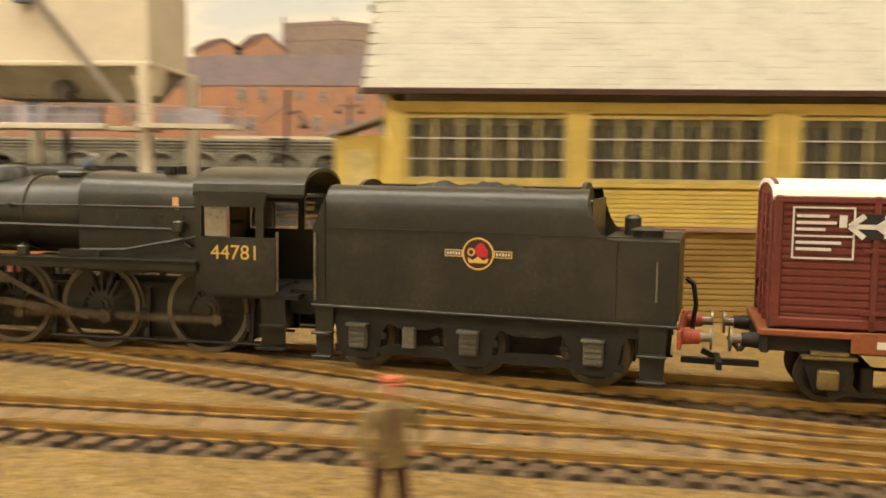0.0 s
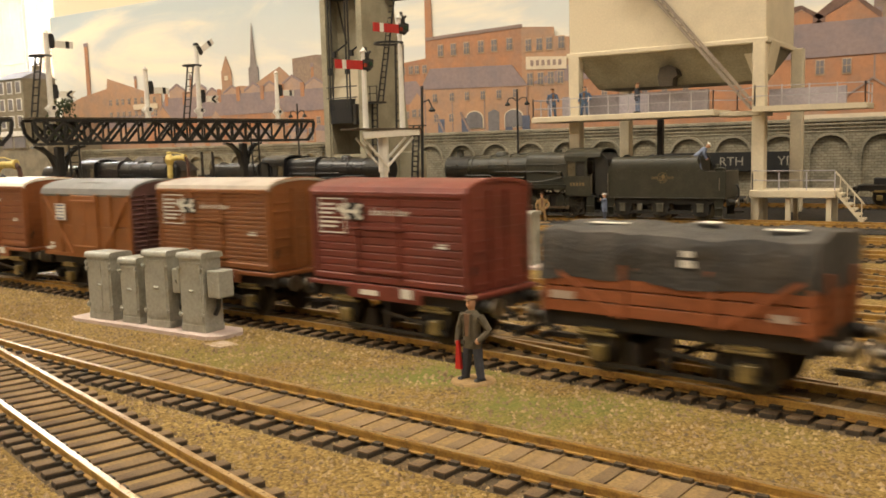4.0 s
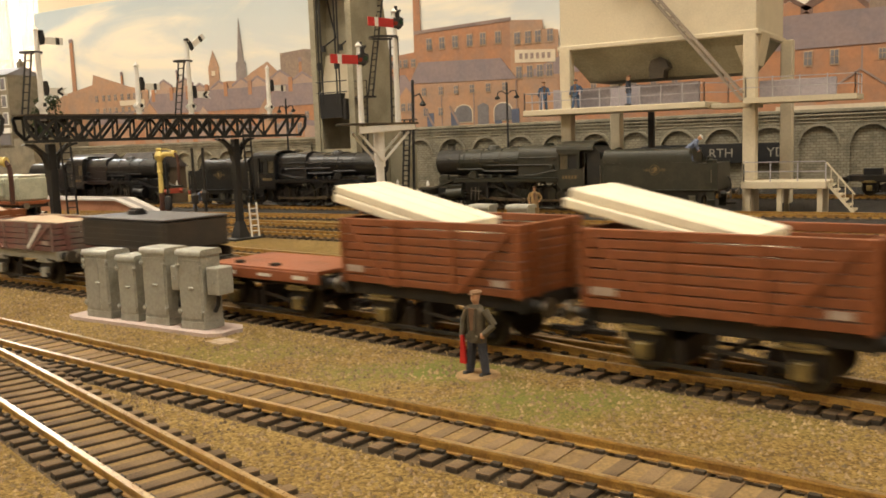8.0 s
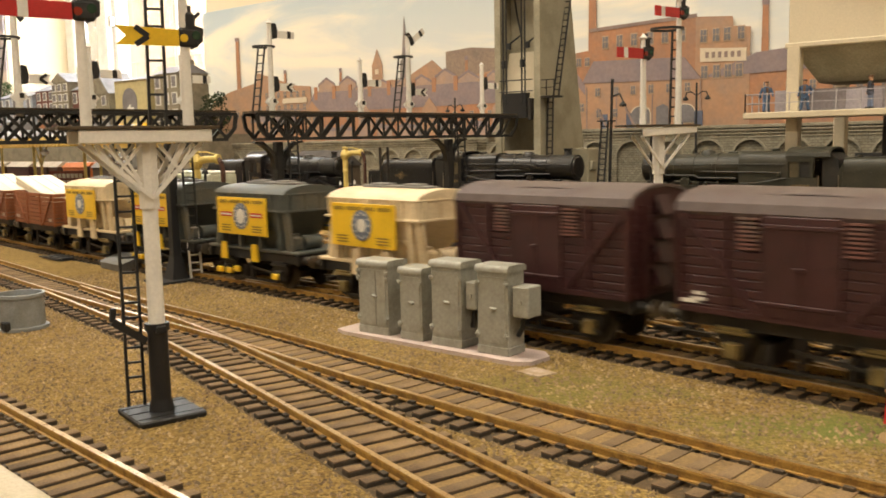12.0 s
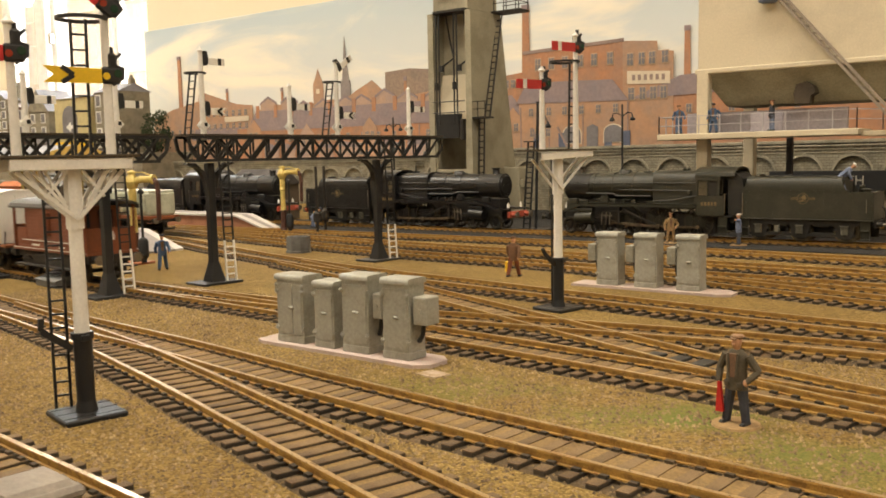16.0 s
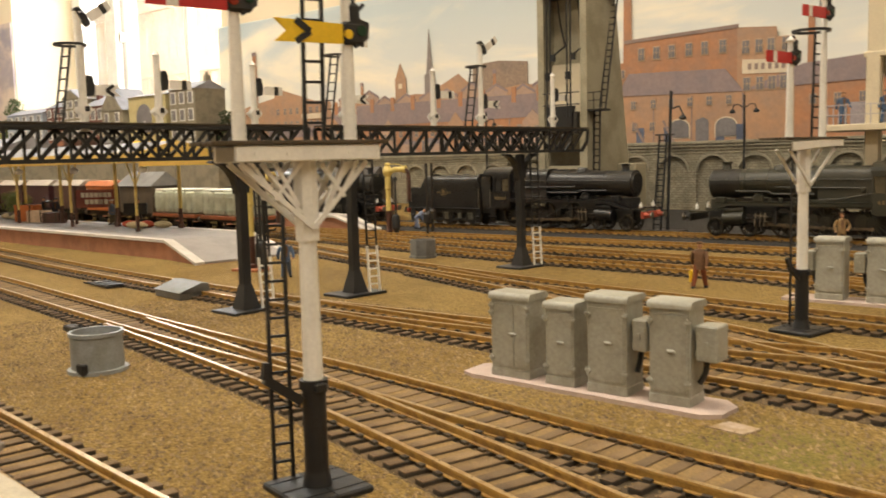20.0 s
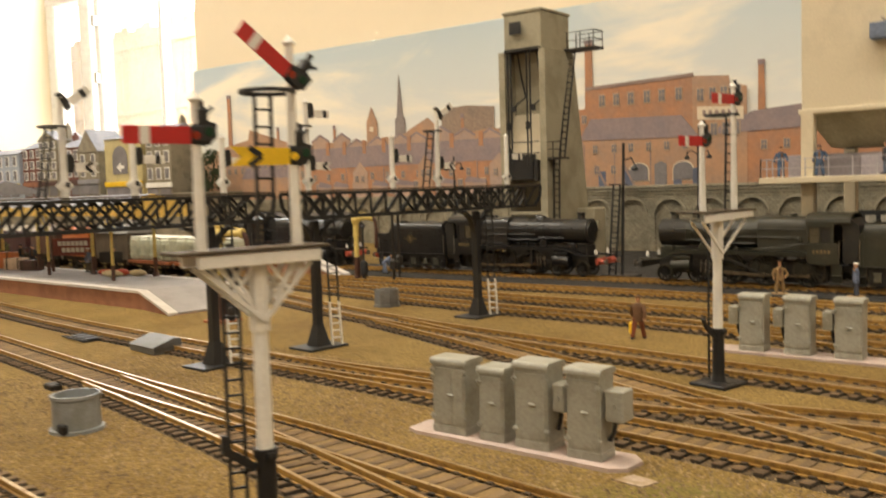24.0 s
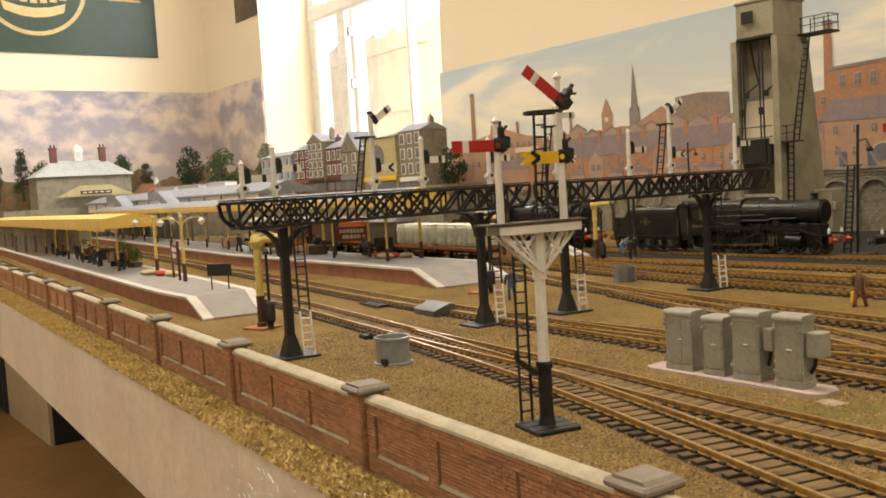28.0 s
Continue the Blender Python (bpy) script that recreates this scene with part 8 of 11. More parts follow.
    hoop((-0.15, masts[-1][0] - 0.4, lt), 0.48).put("hoop", BLACK, t)
    return t


bracket_signal(-30.2, 13.05, -13, [(-1.05, 8.1, [(7.52, "home", 0)]), (0.84, 9.2, [(8.62, "home", -38), (7.16, "distant", 0)])], "white bracket signal with red and yellow arms on a black base", reach=1.22, shift=-0.08)
bracket_signal(-27.95, 29.6, -13, [(-0.75, 8.1, [(7.66, "home", 0)]), (0.95, 9.35, [(8.98, "home", 0)])], "white bracket signal with two red arms on a black base", reach=1.3, shift=0.1, lad=(-0.45, 0.25), simple=True)


# ---- signal gantries ----
def gantry(x0, y0, x1, y1, ya, yb, dolls, label):
    """Two legs at the given feet; the bridge runs from ya to yb along the line through them."""
    d = Vector((x1 - x0, y1 - y0, 0))
    ang = math.degrees(math.atan2(d.y, d.x)) - 90
    t = thing("signal_gantry", label, "signal gantry", P(x0, y0, 0.0, ang), "signal gantries")
    span = d.length
    a, b = ya - y0, yb - y0
    for fy in (0, span):
        leg = new("leg")
        leg.parent = t
        leg.matrix_basis = P(0, fy, 0)
        G().box(0, 0, 0.05, 1.5, 2.0, 0.1, 0.02).put("base_plate", BLACK, leg)
        g = G()
        g.add([(-0.36, -0.36, 0.1), (0.36, -0.36, 0.1), (0.36, 0.36, 0.1), (-0.36, 0.36, 0.1), (-0.17, -0.17, 0.95), (0.17, -0.17, 0.95), (0.17, 0.17, 0.95), (-0.17, 0.17, 0.95)], [(0, 1, 5, 4), (1, 2, 6, 5), (2, 3, 7, 6), (3, 0, 4, 7), (4, 5, 6, 7), (3, 2, 1, 0)])
        g.box(0, 0, 3.1, 0.34, 0.34, 4.4, 0.03)
        g.put("column", BLACK, leg)
        for s in (-1, 1):
            arc = [math.pi / 2 * i / 6 for i in range(7)]
            out = [(s * (0.15 + 1.0 * (1 - math.cos(q))), 4.24 + 1.1 * math.sin(q)) for q in arc]
            inn = [(s * (0.25 + 1.0 * (1 - math.cos(q))), 4.16 + 1.1 * math.sin(q)) for q in arc]
            G().prism(out + inn[::-1], "x", -0.15, 0.15).put("bracket", BLACK, leg)
            G().bar((0, s * 0.2, 4.8), (0, s * 0.8, 5.3), 0.2, 0.08).put("strut", BLACK, leg)
        g = G()
        ladder_geo(g, (0.5, 0.5, 1.9), (0.44, 0.42, 6.4), 0.4, 0.03, 0.3, (0.3, 1, 0))
        g.put("ladder", BLACK, leg)
        g = G()
        ladder_geo(g, (0.55, 0.55, 0.1), (0.5, 0.5, 1.9), 0.42, 0.035, 0.3, (0.3, 1, 0))
        g.put("lower_ladder", WHITE, leg, "white-painted foot of the ladder")
    L = b - a
    for xo in (-0.5, 0.5):
        g = G()
        g.box(xo, (a + b) / 2, 6.42, 0.14, L, 0.12).box(xo, (a + b) / 2, 5.42, 0.14, L - 0.9, 0.12)
        n = int(L / 0.95)
        for i in range(n):
            p, q = a + 0.45 + (L - 0.9) * i / n, a + 0.45 + (L - 0.9) * (i + 1) / n
            g.bar((xo, p, 5.45), (xo, q, 6.4), 0.07, 0.12)
            g.bar((xo, p, 5.45), (xo, p, 6.4), 0.06, 0.08)
            if abs(p - 0) < 1.4 or abs(p - span) < 1.4 or abs(i - n / 2) < 2:
                g.bar((xo, q, 5.45), (xo, p, 6.4), 0.07, 0.1)
        for p, s in ((a, 1), (b, -1)):
            g.bar((xo, p, 6.4), (xo, p + s * 0.1, 5.85), 0.1, 0.14).bar((xo, p + s * 0.1, 5.85), (xo, p + s * 0.55, 5.42), 0.1, 0.14)
        g.put("truss", BLACK, t)
    g = G()
    n = int(L / 1.9)
    for i in range(n + 1):
        p = a + 0.45 + (L - 0.9) * i / n
        g.bar((-0.5, p, 6.42), (0.5, p, 6.42), 0.08, 0.08).bar((-0.5, p, 5.42), (0.5, p, 5.42), 0.08, 0.08)
    g.put("cross_ties", BLACK, t)
    for i in range(4):
        G().box(-0.42 + i * 0.28, (a + b) / 2, 6.53, 0.25, L, 0.06, 0.01).put("plank", SLEEPER, t)
    for dy, top, kind in dolls:
        p = dy - y0
        m = new("doll")
        m.parent = t
        m.matrix_basis = P(0, p, 0)
        G().cyl((0, 0, 6.3), (0, 0, top), 0.13, 0.1, n=10).lathe([(0.1, top), (0.14, top + 0.04), (0.05, top + 0.14), (0.01, top + 0.22)], 0, 0, 10).put("post", WHITE, m)
        g = G()
        g.mat(0).prism([(0.0, 7.2), (0.26, 6.95), (0.0, 6.7), (-0.26, 6.95)], "x", -0.13, -0.1).prism([(0.0, 7.2), (0.26, 6.95), (0.0, 6.7), (-0.26, 6.95)], "x", 0.1, 0.13)
        g.mat(1).box(0.14, 0.05, 6.98, 0.03, 0.14, 0.16)
        g.put("diamond_plate", [WHITE, BLACK], m)
        arms = [(6.5 + (top - 6.5) * 0.6, "home", 0)]
        if kind == "tall":
            arms = [(top - 0.4, "home", 0), (7.55, "distant", 0)]
        if kind == "raised":
            arms = [(top - 0.3, "home", 35), (7.55, "distant", 0)]
        for z, k, an in arms:
            semaphore(m, (0, 0), 0, z, k, an, True, 0.95)
        if kind != "low":
            g = G()
            ladder_geo(g, (-0.1, -0.75, 6.5), (0.0, -0.4, top - 0.95), 0.36, 0.028, 0.3, (1, 0.2, 0))
            g.put("doll_ladder", BLACK, m)
            hoop((0.0, -0.3, top - 0.93), 0.42).put("hoop", BLACK, m)
    return t


gantry(-45.8, 13.6, -45.2, 23.45, 11.2, 26.2, [(12.05, 7.9, "low"), (13.4, 8.5, "low"), (18.0, 9.8, "raised"), (20.5, 8.7, "low"), (24.2, 8.6, "low")], "black lattice signal gantry carrying white signal dolls")
gantry(-44.5, 28.2, -43.6, 38.4, 26.9, 43.2, [(28.0, 10.1, "tall"), (32.8, 8.8, "low"), (35.8, 10.1, "raised"), (41.0, 9.0, "low")], "black lattice signal gantry carrying white signal dolls")


# ---- lineside cabinets ----
def cabinet(x, y, w, d, h, rz=0.0, box=None, label="grey steel lineside equipment cabinet with hinged doors"):
    """A locker with a pitched cap, plinth, hinges and handle; its front faces -y."""
    t = thing("relay_cabinet", label, "cabinet", P(x, y, 0.1, rz), "lineside cabinets")
    G().box(0, 0, 0.1, w + 0.03, d + 0.03, 0.2, 0.015).put("plinth", CABGREY, t)
    G().box(0, 0, h / 2 + 0.02, w, d, h - 0.2, 0.012).put("body", CABGREY, t)
    # lid with a rolled front and back edge and a drip lip
    r = 0.1
    arc = [math.pi / 2 * i / 4 for i in range(5)]
    prof = [(-d / 2 - 0.05, h - 0.16)] + [(-d / 2 - 0.05 + r - r * math.cos(a), h - r + r * math.sin(a)) for a in arc] + [(d / 2 + 0.05 - r + r * math.sin(a), h - r + r * math.cos(a)) for a in arc] + [(d / 2 + 0.05, h - 0.16)]
    G().prism(prof, "x", -w / 2 - 0.04, w / 2 + 0.04).put("lid", CABGREY, t)
    wide = w > 1.0
    leaves = [(-w * 0.17, w * 0.54), (w * 0.28, w * 0.32)] if wide else [(0.0, w * 0.86)]
    for i, (cx, cw) in enumerate(leaves):
        door = G().box(cx, -d / 2 - 0.008, h * 0.5, cw, 0.03, h * 0.74, 0.006).put("door", CABGREY, t)
        if i == 0:
            hx = w * 0.08 if wide else 0.04
            G().box(hx, -d / 2 - 0.05, h * 0.52, 0.2, 0.06, 0.07, 0.02).cyl((hx - 0.06, -d / 2 - 0.02, h * 0.52), (hx - 0.06, -d / 2 - 0.09, h * 0.52), 0.035, n=8).put("handle", CABGREY, door)
    for s in (-1, 1):
        for z in (0.22, 0.76, 0.84) if wide else (0.22, 0.8):
            G().box(s * w * 0.47, -d / 2 - 0.03, h * z, 0.13, 0.09, 0.07, 0.015).cyl((s * w * 0.47, -d / 2 - 0.05, h * z - 0.08), (s * w * 0.47, -d / 2 - 0.05, h * z + 0.08), 0.028, n=6).put("hinge", CABGREY, t)
    if box:
        sgn, bw, z0, z1 = box
        g = G()
        g.box(sgn * (w / 2 + bw / 2 + 0.08), 0, (z0 + z1) / 2, bw, d * 0.8, z1 - z0, 0.03).box(sgn * (w / 2 + 0.05), 0, z0 + 0.12, 0.2, d * 0.4, 0.1).box(sgn * (w / 2 + 0.05), 0, z1 - 0.12, 0.2, d * 0.4, 0.1).box(sgn * (w / 2 + bw / 2 + 0.08), -d * 0.42, (z0 + z1) / 2, 0.08, 0.05, 0.1)
        g.put("junction_box", CABGREY, t)
        g = G()
        g.path([(sgn * (w / 2 + bw / 2), 0, z0), (sgn * (w / 2 + bw / 2 - 0.05), 0, z0 - 0.3), (sgn * (w / 2 + 0.06), 0, z0 - 0.5)], 0.06)
        g.put("cable", BLACK, t)
    return t


def slab(pts, label, mat=CONCRETE):
    t = G().prism(pts, "z", 0.0, 0.03 if len(pts) == 4 else 0.1).put("concrete_slab", mat)
    return tagged(t, label, "slab")


slab([(-32.95, 20.35), (-32.6, 20.2), (-26.85, 20.0), (-26.5, 20.25), (-26.45, 20.95), (-26.8, 21.3), (-32.7, 21.5), (-33.0, 21.2)], "pale pinkish concrete slab under the cabinets")
slab([(-30.3, 34.9), (-24.2, 34.7), (-23.7, 35.0), (-23.7, 35.7), (-24.2, 36.0), (-30.3, 36.1)], "pale concrete slab under three cabinets")
slab([(-26.5, 19.6), (-25.8, 19.5), (-25.65, 20.0), (-26.3, 20.15)], "broken pale concrete patch on the ballast", material("dusty_concrete", (0.46, 0.36, 0.27), 0.9, 0.0, 0.3, 200, 1600, 0.4, second=(0.30, 0.21, 0.11)))
cabinet(-31.63, 20.78, 1.06, 0.72, 1.98)
cabinet(-30.28, 20.78, 0.74, 0.75, 1.88)
cabinet(-29.08, 20.74, 0.94, 0.75, 2.14, box=(1, 0.32, 0.98, 1.66))
cabinet(-27.63, 20.66, 0.88, 0.68, 2.14, box=(1, 0.46, 0.95, 1.68))
for cx in (-28.78, -27.14, -25.42):
    cabinet(cx, 35.45, 0.9, 0.72, 2.12, box=(-1, 0.36, 0.95, 1.62))


# ---- small lineside things ----
t = thing("water_tub", "round grey cast water tub with a drain", "tub", P(-41.15, 15.5, 0) @ Matrix.Diagonal((0.76, 0.76, 0.88, 1)))
prof = [(0.98, 0.0), (0.98, 0.1), (0.86, 0.12), (0.84, 1.05), (0.9, 1.07), (0.9, 1.18), (0.8, 1.18), (0.78, 0.35), (0.1, 0.33)]
G().lathe(prof, 0, 0, 32).put("body", TUBGREY, t)
G().box(0.42, -0.8, 0.2, 0.42, 0.22, 0.32, 0.04).put("drain", BLACK, t, "dark drain opening")
HATCHGREY = material("dull_hatch_grey", (0.17, 0.175, 0.175), 0.6, 0.0, 0.25, 90, 1200, 0.2, second=(0.13, 0.13, 0.125))
t = thing("cable_hatch", "low grey concrete hatch with a sloping lid", "hatch", P(-50.3, 24.25, 0, -8))
G().box(0, 0, 0.15, 2.2, 1.2, 0.3, 0.03).put("base", HATCHGREY, t)
G().prism([(-0.66, 0.3), (0.66, 0.3), (0.6, 0.58), (0.3, 0.62)], "x", -1.13, 1.13).put("lid", HATCHGREY, t)
t = thing("water_tub", "bluish grey eight-sided lineside water tub", "tub", P(-50.6, 39.4, 0, 10))
G().lathe([(0.7, 0.0), (0.7, 0.95), (0.6, 0.95), (0.6, 0.7)], 0, 0, 8).put("body", HATCHGREY, t)
G().lathe([(0.76, 0.0), (0.76, 0.12), (0.68, 0.14)], 0, 0, 8).put("foot_ring", HATCHGREY, t)
t = thing("point_motor", "black point lever box beside the turnout", "lever", P(-46.9, 17.9, 0, -8))
G().box(0, 0, 0.1, 0.75, 0.4, 0.2, 0.04).put("body", DARKMETAL, t)
G().bar((0, 0, 0.15), (0.45, 0.1, 0.24), 0.06, 0.06).put("lever", BLACK, t)
for px, py in ((-56.5, 25.0), (-22.0, 24.6)):
    t = thing("point_rodding", "black point rodding cranks beside the track", "point rodding", P(px, py, 0, -8))
    for i in range(3):
        G().box(i * 0.7, -0.6, 0.1, 0.4, 0.7, 0.14, 0.02).put("crank", BLACK, t)
    G().box(0.7, -1.0, 0.12, 2.6, 0.06, 0.06).box(0.7, -1.15, 0.12, 2.6, 0.06, 0.06).put("rod", DARKMETAL, t)


def water_crane(x, y, rz, tall=5.1, label="cream water crane with a brown base"):
    t = thing("water_crane", label, "water crane", P(x, y, 0, rz) @ Matrix.Diagonal((0.78, 0.78, 0.98, 1)), "water cranes")
    G().box(0, 0, 0.06, 1.9, 1.7, 0.12, 0.02).put("base", material("orange_base", (0.42, 0.14, 0.05), 0.7), t, "orange-brown base slab")
    G().lathe([(0.34, 0.1), (0.34, 0.3), (0.27, 0.36), (0.26, 1.6), (0.3, 1.62), (0.3, 1.7), (0.2, 1.72)], 0, 0, 14).put("lower_column", BROWNPOST, t)
    G().lathe([(0.24, 1.7), (0.21, 3.2), (0.28, 3.24), (0.28, 3.36), (0.24, 3.42), (0.26, 3.9), (0.24, 4.1), (0.38, 4.25), (0.44, 4.5), (0.34, 4.75), (0.2, 4.9), (0.28, 4.95), (0.28, 5.05), (0.02, 5.12)], 0, 0, 16).put("column", YELPOST, t)
    g = G()
    g.path([(0.3, 0, 4.5), (0.8, 0, 4.62), (1.9, 0, 4.62)], 0.19, 10)
    g.cyl((1.85, 0, 4.62), (2.05, 0, 4.62), 0.27, n=12)
    g.path([(0, 0, 5.0), (1.0, 0, 5.0), (1.9, 0, 4.8)], 0.04)
    g.put("arm", YELPOST, t)
    G().path([(2.0, 0, 4.6), (2.25, 0, 4.4), (2.35, 0, 3.9), (2.3, 0, 2.4)], 0.16, 8).put("leather_bag", BROWNPOST, t)
    b = new("frost_stove")
    b.parent = t
    b.matrix_basis = P(0.95, -0.2, 0)
    G().lathe([(0.2, 0.12), (0.2, 0.3), (0.36, 0.5), (0.36, 1.25), (0.28, 1.4), (0.1, 1.5)], 0, 0, 12).put("fire_pot", BLACK, b)
    G().cyl((0, 0, 1.4), (0, 0, 3.9), 0.09, n=8).lathe([(0.22, 3.85), (0.2, 4.0), (0.02, 4.15)], 0, 0, 10).put("chimney_pipe", BLACK, b)
    return t


water_crane(-54.4, 16.45, 20)
water_crane(-54.6, 31.2, 10)
water_crane(-62.3, 49.4, 5)


def yard_lamp(x, y, h, twin=True, base=0.0):
    t = thing("yard_lamp", "black cast-iron yard lamp with hooked arms", "lamp post", P(x, y, base), "yard lamps")
    G().lathe([(0.24, 0), (0.2, 0.8), (0.12, 0.9), (0.08, h)], 0, 0, 10).put("post", BLACK, t)
    for s in (-1, 1) if twin else (1,):
        g = G()
        g.path([(0, 0, h - 1.1), (s * 0.5, 0, h - 0.75), (s * 0.9, 0, h - 0.8), (s * 1.0, 0, h - 1.1)], 0.05)
        g.lathe([(0.06, h - 1.1), (0.26, h - 1.35), (0.22, h - 1.45), (0.02, h - 1.5)], s * 1.0, 0, 10)
        g.put("lantern_arm", BLACK, t)
    return t


def ladder_lamp(x, y, h, lad):
    t = thing("yard_lamp", "black lamp post with a ladder and a hooked lantern", "lamp post", P(x, y, 0.05), "yard lamps")
    G().box(0, 0, 0.06, 2.2, 1.6, 0.12, 0.02).put("base_plate", BLACK, t)
    g = G()
    g.bar((0, 0, 0.1), (0.25, 0, h), 0.14, 0.14)
    g.put("post", BLACK, t)
    g = G()
    ladder_geo(g, (-0.6, -0.3, 0.1), (-0.2, -0.2, lad), 0.5, 0.05, 0.36, (1, 0, 0))
    g.box(-0.1, -0.2, lad, 1.0, 0.8, 0.08)
    g.put("ladder", BLACK, t)
    g = G()
    g.path([(0.2, 0, h - 1.2), (0.8, 0, h - 1.0), (1.05, 0, h - 1.5)], 0.05).lathe([(0.05, h - 1.5), (0.25, h - 1.75), (0.22, h - 1.85), (0.03, h - 1.9)], 1.05, 0, 10)
    g.put("lantern_arm", BLACK, t)


ladder_lamp(-45.4, 57.9, 9.1, 6.3)
ladder_lamp(-9.9, 44.6, 7.7, 5.3)
for px in (-74.5, -47.8, -11.6, 12.0):
    yard_lamp(px, 77.5, 9.8)
for px, py in ((-60.5, 52.0), (-58.6, 49.2)):
    t = thing("drain_post", "thin black lineside post", "post", P(px, py, 0))
    G().cyl((0, 0, 0), (0, 0, 4.9), 0.1, n=8).lathe([(0.28, 0.9), (0.28, 1.5), (0.1, 1.7)], 0, 0, 10).put("post", DARKMETAL, t)


# ---- painted figures, one mesh each ----
def figure(x, y, z, rz, coat, legs, hat, label, stance="stand", base=False, extra=None, name="figurine"):
    g = G()
    lean = 0.0
    up = Matrix.Identity(4)
    if stance == "bend":
        up = Matrix.Translation((0, 0, 0.88)) @ Matrix.Rotation(radians(48), 4, "X") @ Matrix.Translation((0, 0, -0.88))
    if stance == "sit":
        g.mat(1)
        for s in (-1, 1):
            g.cyl((s * 0.11, 0, 0.5), (s * 0.13, -0.45, 0.5), 0.1, 0.08, 8).cyl((s * 0.13, -0.45, 0.5), (s * 0.13, -0.5, 0.06), 0.08, 0.06, 8).mat(6).box(s * 0.13, -0.56, 0.05, 0.12, 0.26, 0.1, 0.03).mat(1)
        up = Matrix.Translation((0, 0, -0.4))
    else:
        step = 0.17 if stance in ("walk", "bend") else 0.02
        for s in (-1, 1):
            g.mat(1).cyl((s * 0.1, 0, 0.9), (s * 0.15, s * step * 0.5, 0.48), 0.12, 0.095, 8).cyl((s * 0.15, s * step * 0.5, 0.48), (s * 0.2, s * step, 0.08), 0.095, 0.085, 8)
            g.mat(6).box(s * 0.21, s * step - 0.05, 0.05, 0.12, 0.3, 0.1, 0.03)
    g.at(up)
    n = 14
    body = [(0.23, 0.15, 0.72), (0.215, 0.15, 0.95), (0.2, 0.14, 1.1), (0.235, 0.15, 1.3), (0.225, 0.13, 1.4), (0.13, 0.09, 1.49), (0.06, 0.06, 1.51)]
    vs = [(rx * math.cos(2 * math.pi * i / n), ry * math.sin(2 * math.pi * i / n), z) for rx, ry, z in body for i in range(n)]
    g.mat(0).add(vs, [(k * n + i, k * n + (i + 1) % n, (k + 1) * n + (i + 1) % n, (k + 1) * n + i) for k in range(len(body) - 1) for i in range(n)] + [tuple(range(n)), tuple(range((len(body) - 1) * n, len(body) * n))])
    # open coat front: shirt, lapels and pockets
    g.mat(7).prism([(-0.05, 0.98), (0.05, 0.98), (0.075, 1.44), (-0.075, 1.44)], "y", -0.165, -0.1)
    g.mat(0)
    for q in (-1, 1):
        g.bar((q * 0.07, -0.165, 0.98), (q * 0.1, -0.14, 1.44), 0.03, 0.05).box(q * 0.13, -0.15, 0.84, 0.1, 0.03, 0.09, 0.01)
    arms = {"stand": [(-0.36, 0.0, 1.1, -0.33, -0.1, 0.82), (0.42, 0.06, 1.1, 0.26, -0.12, 0.9)], "point": [(-0.34, 0, 1.08, -0.3, -0.1, 0.84), (0.55, -0.1, 1.42, 0.85, -0.2, 1.5)], "bend": [(-0.3, -0.2, 1.2, -0.2, -0.5, 1.1), (0.3, -0.2, 1.2, 0.2, -0.5, 1.1)], "walk": [(-0.32, 0.12, 1.1, -0.3, 0.18, 0.86), (0.32, -0.12, 1.1, 0.3, -0.24, 0.9)], "sit": [(-0.3, -0.1, 1.15, -0.2, -0.35, 1.0), (0.3, -0.1, 1.15, 0.2, -0.35, 1.0)]}[stance]
    for s, (ax, ay, az, bx, by, bz) in zip((-1, 1), arms):
        g.mat(0).cyl((s * 0.23, 0, 1.4), (ax, ay, az), 0.085, 0.075, 8).cyl((ax, ay, az), (bx, by, bz), 0.075, 0.06, 8)
        g.mat(2).ell(bx, by, bz, 0.06, 0.06, 0.07, 6, 5)
    g.mat(2).cyl((0, 0, 1.46), (0, -0.01, 1.58), 0.065, n=8).ell(0, -0.02, 1.65, 0.095, 0.11, 0.135, 12, 8).prism([(-0.115, 1.66), (-0.155, 1.62), (-0.115, 1.61)], "x", -0.022, 0.022)
    g.mat(3).lathe([(0.1, 1.71), (0.135, 1.755), (0.115, 1.79), (0.03, 1.805)], 0, 0.01, 12).box(0, -0.125, 1.725, 0.15, 0.11, 0.025, 0.01)
    g.at(None)
    if base:
        g.mat(4).lathe([(0.48, 0.0), (0.46, 0.04), (0.3, 0.05)], 0, 0, 16)
    if extra == "flag":
        g.mat(5).prism([(-0.36, 0.25), (-0.2, 0.25), (-0.26, 0.85), (-0.32, 0.85)], "y", -0.16, -0.1)
    if extra == "shovel":
        g.mat(4).bar((0.3, -0.3, 0.0), (0.2, -0.2, 1.6), 0.05, 0.05).box(0.31, -0.32, 0.05, 0.2, 0.05, 0.3)
    if extra == "bag":
        g.mat(5).box(0.3, -0.05, 0.45, 0.14, 0.4, 0.5, 0.05)
    mats = [PAINTS[coat], PAINTS[legs], FLESH, PAINTS[hat], PAINTS["tan"] if base else SLEEPER, RED if extra == "flag" else YELLOW, BLACK, PAINTS["shirt"]]
    return tagged(g.put(name, mats, None, m=P(x, y, z, rz)), label, "figurine")


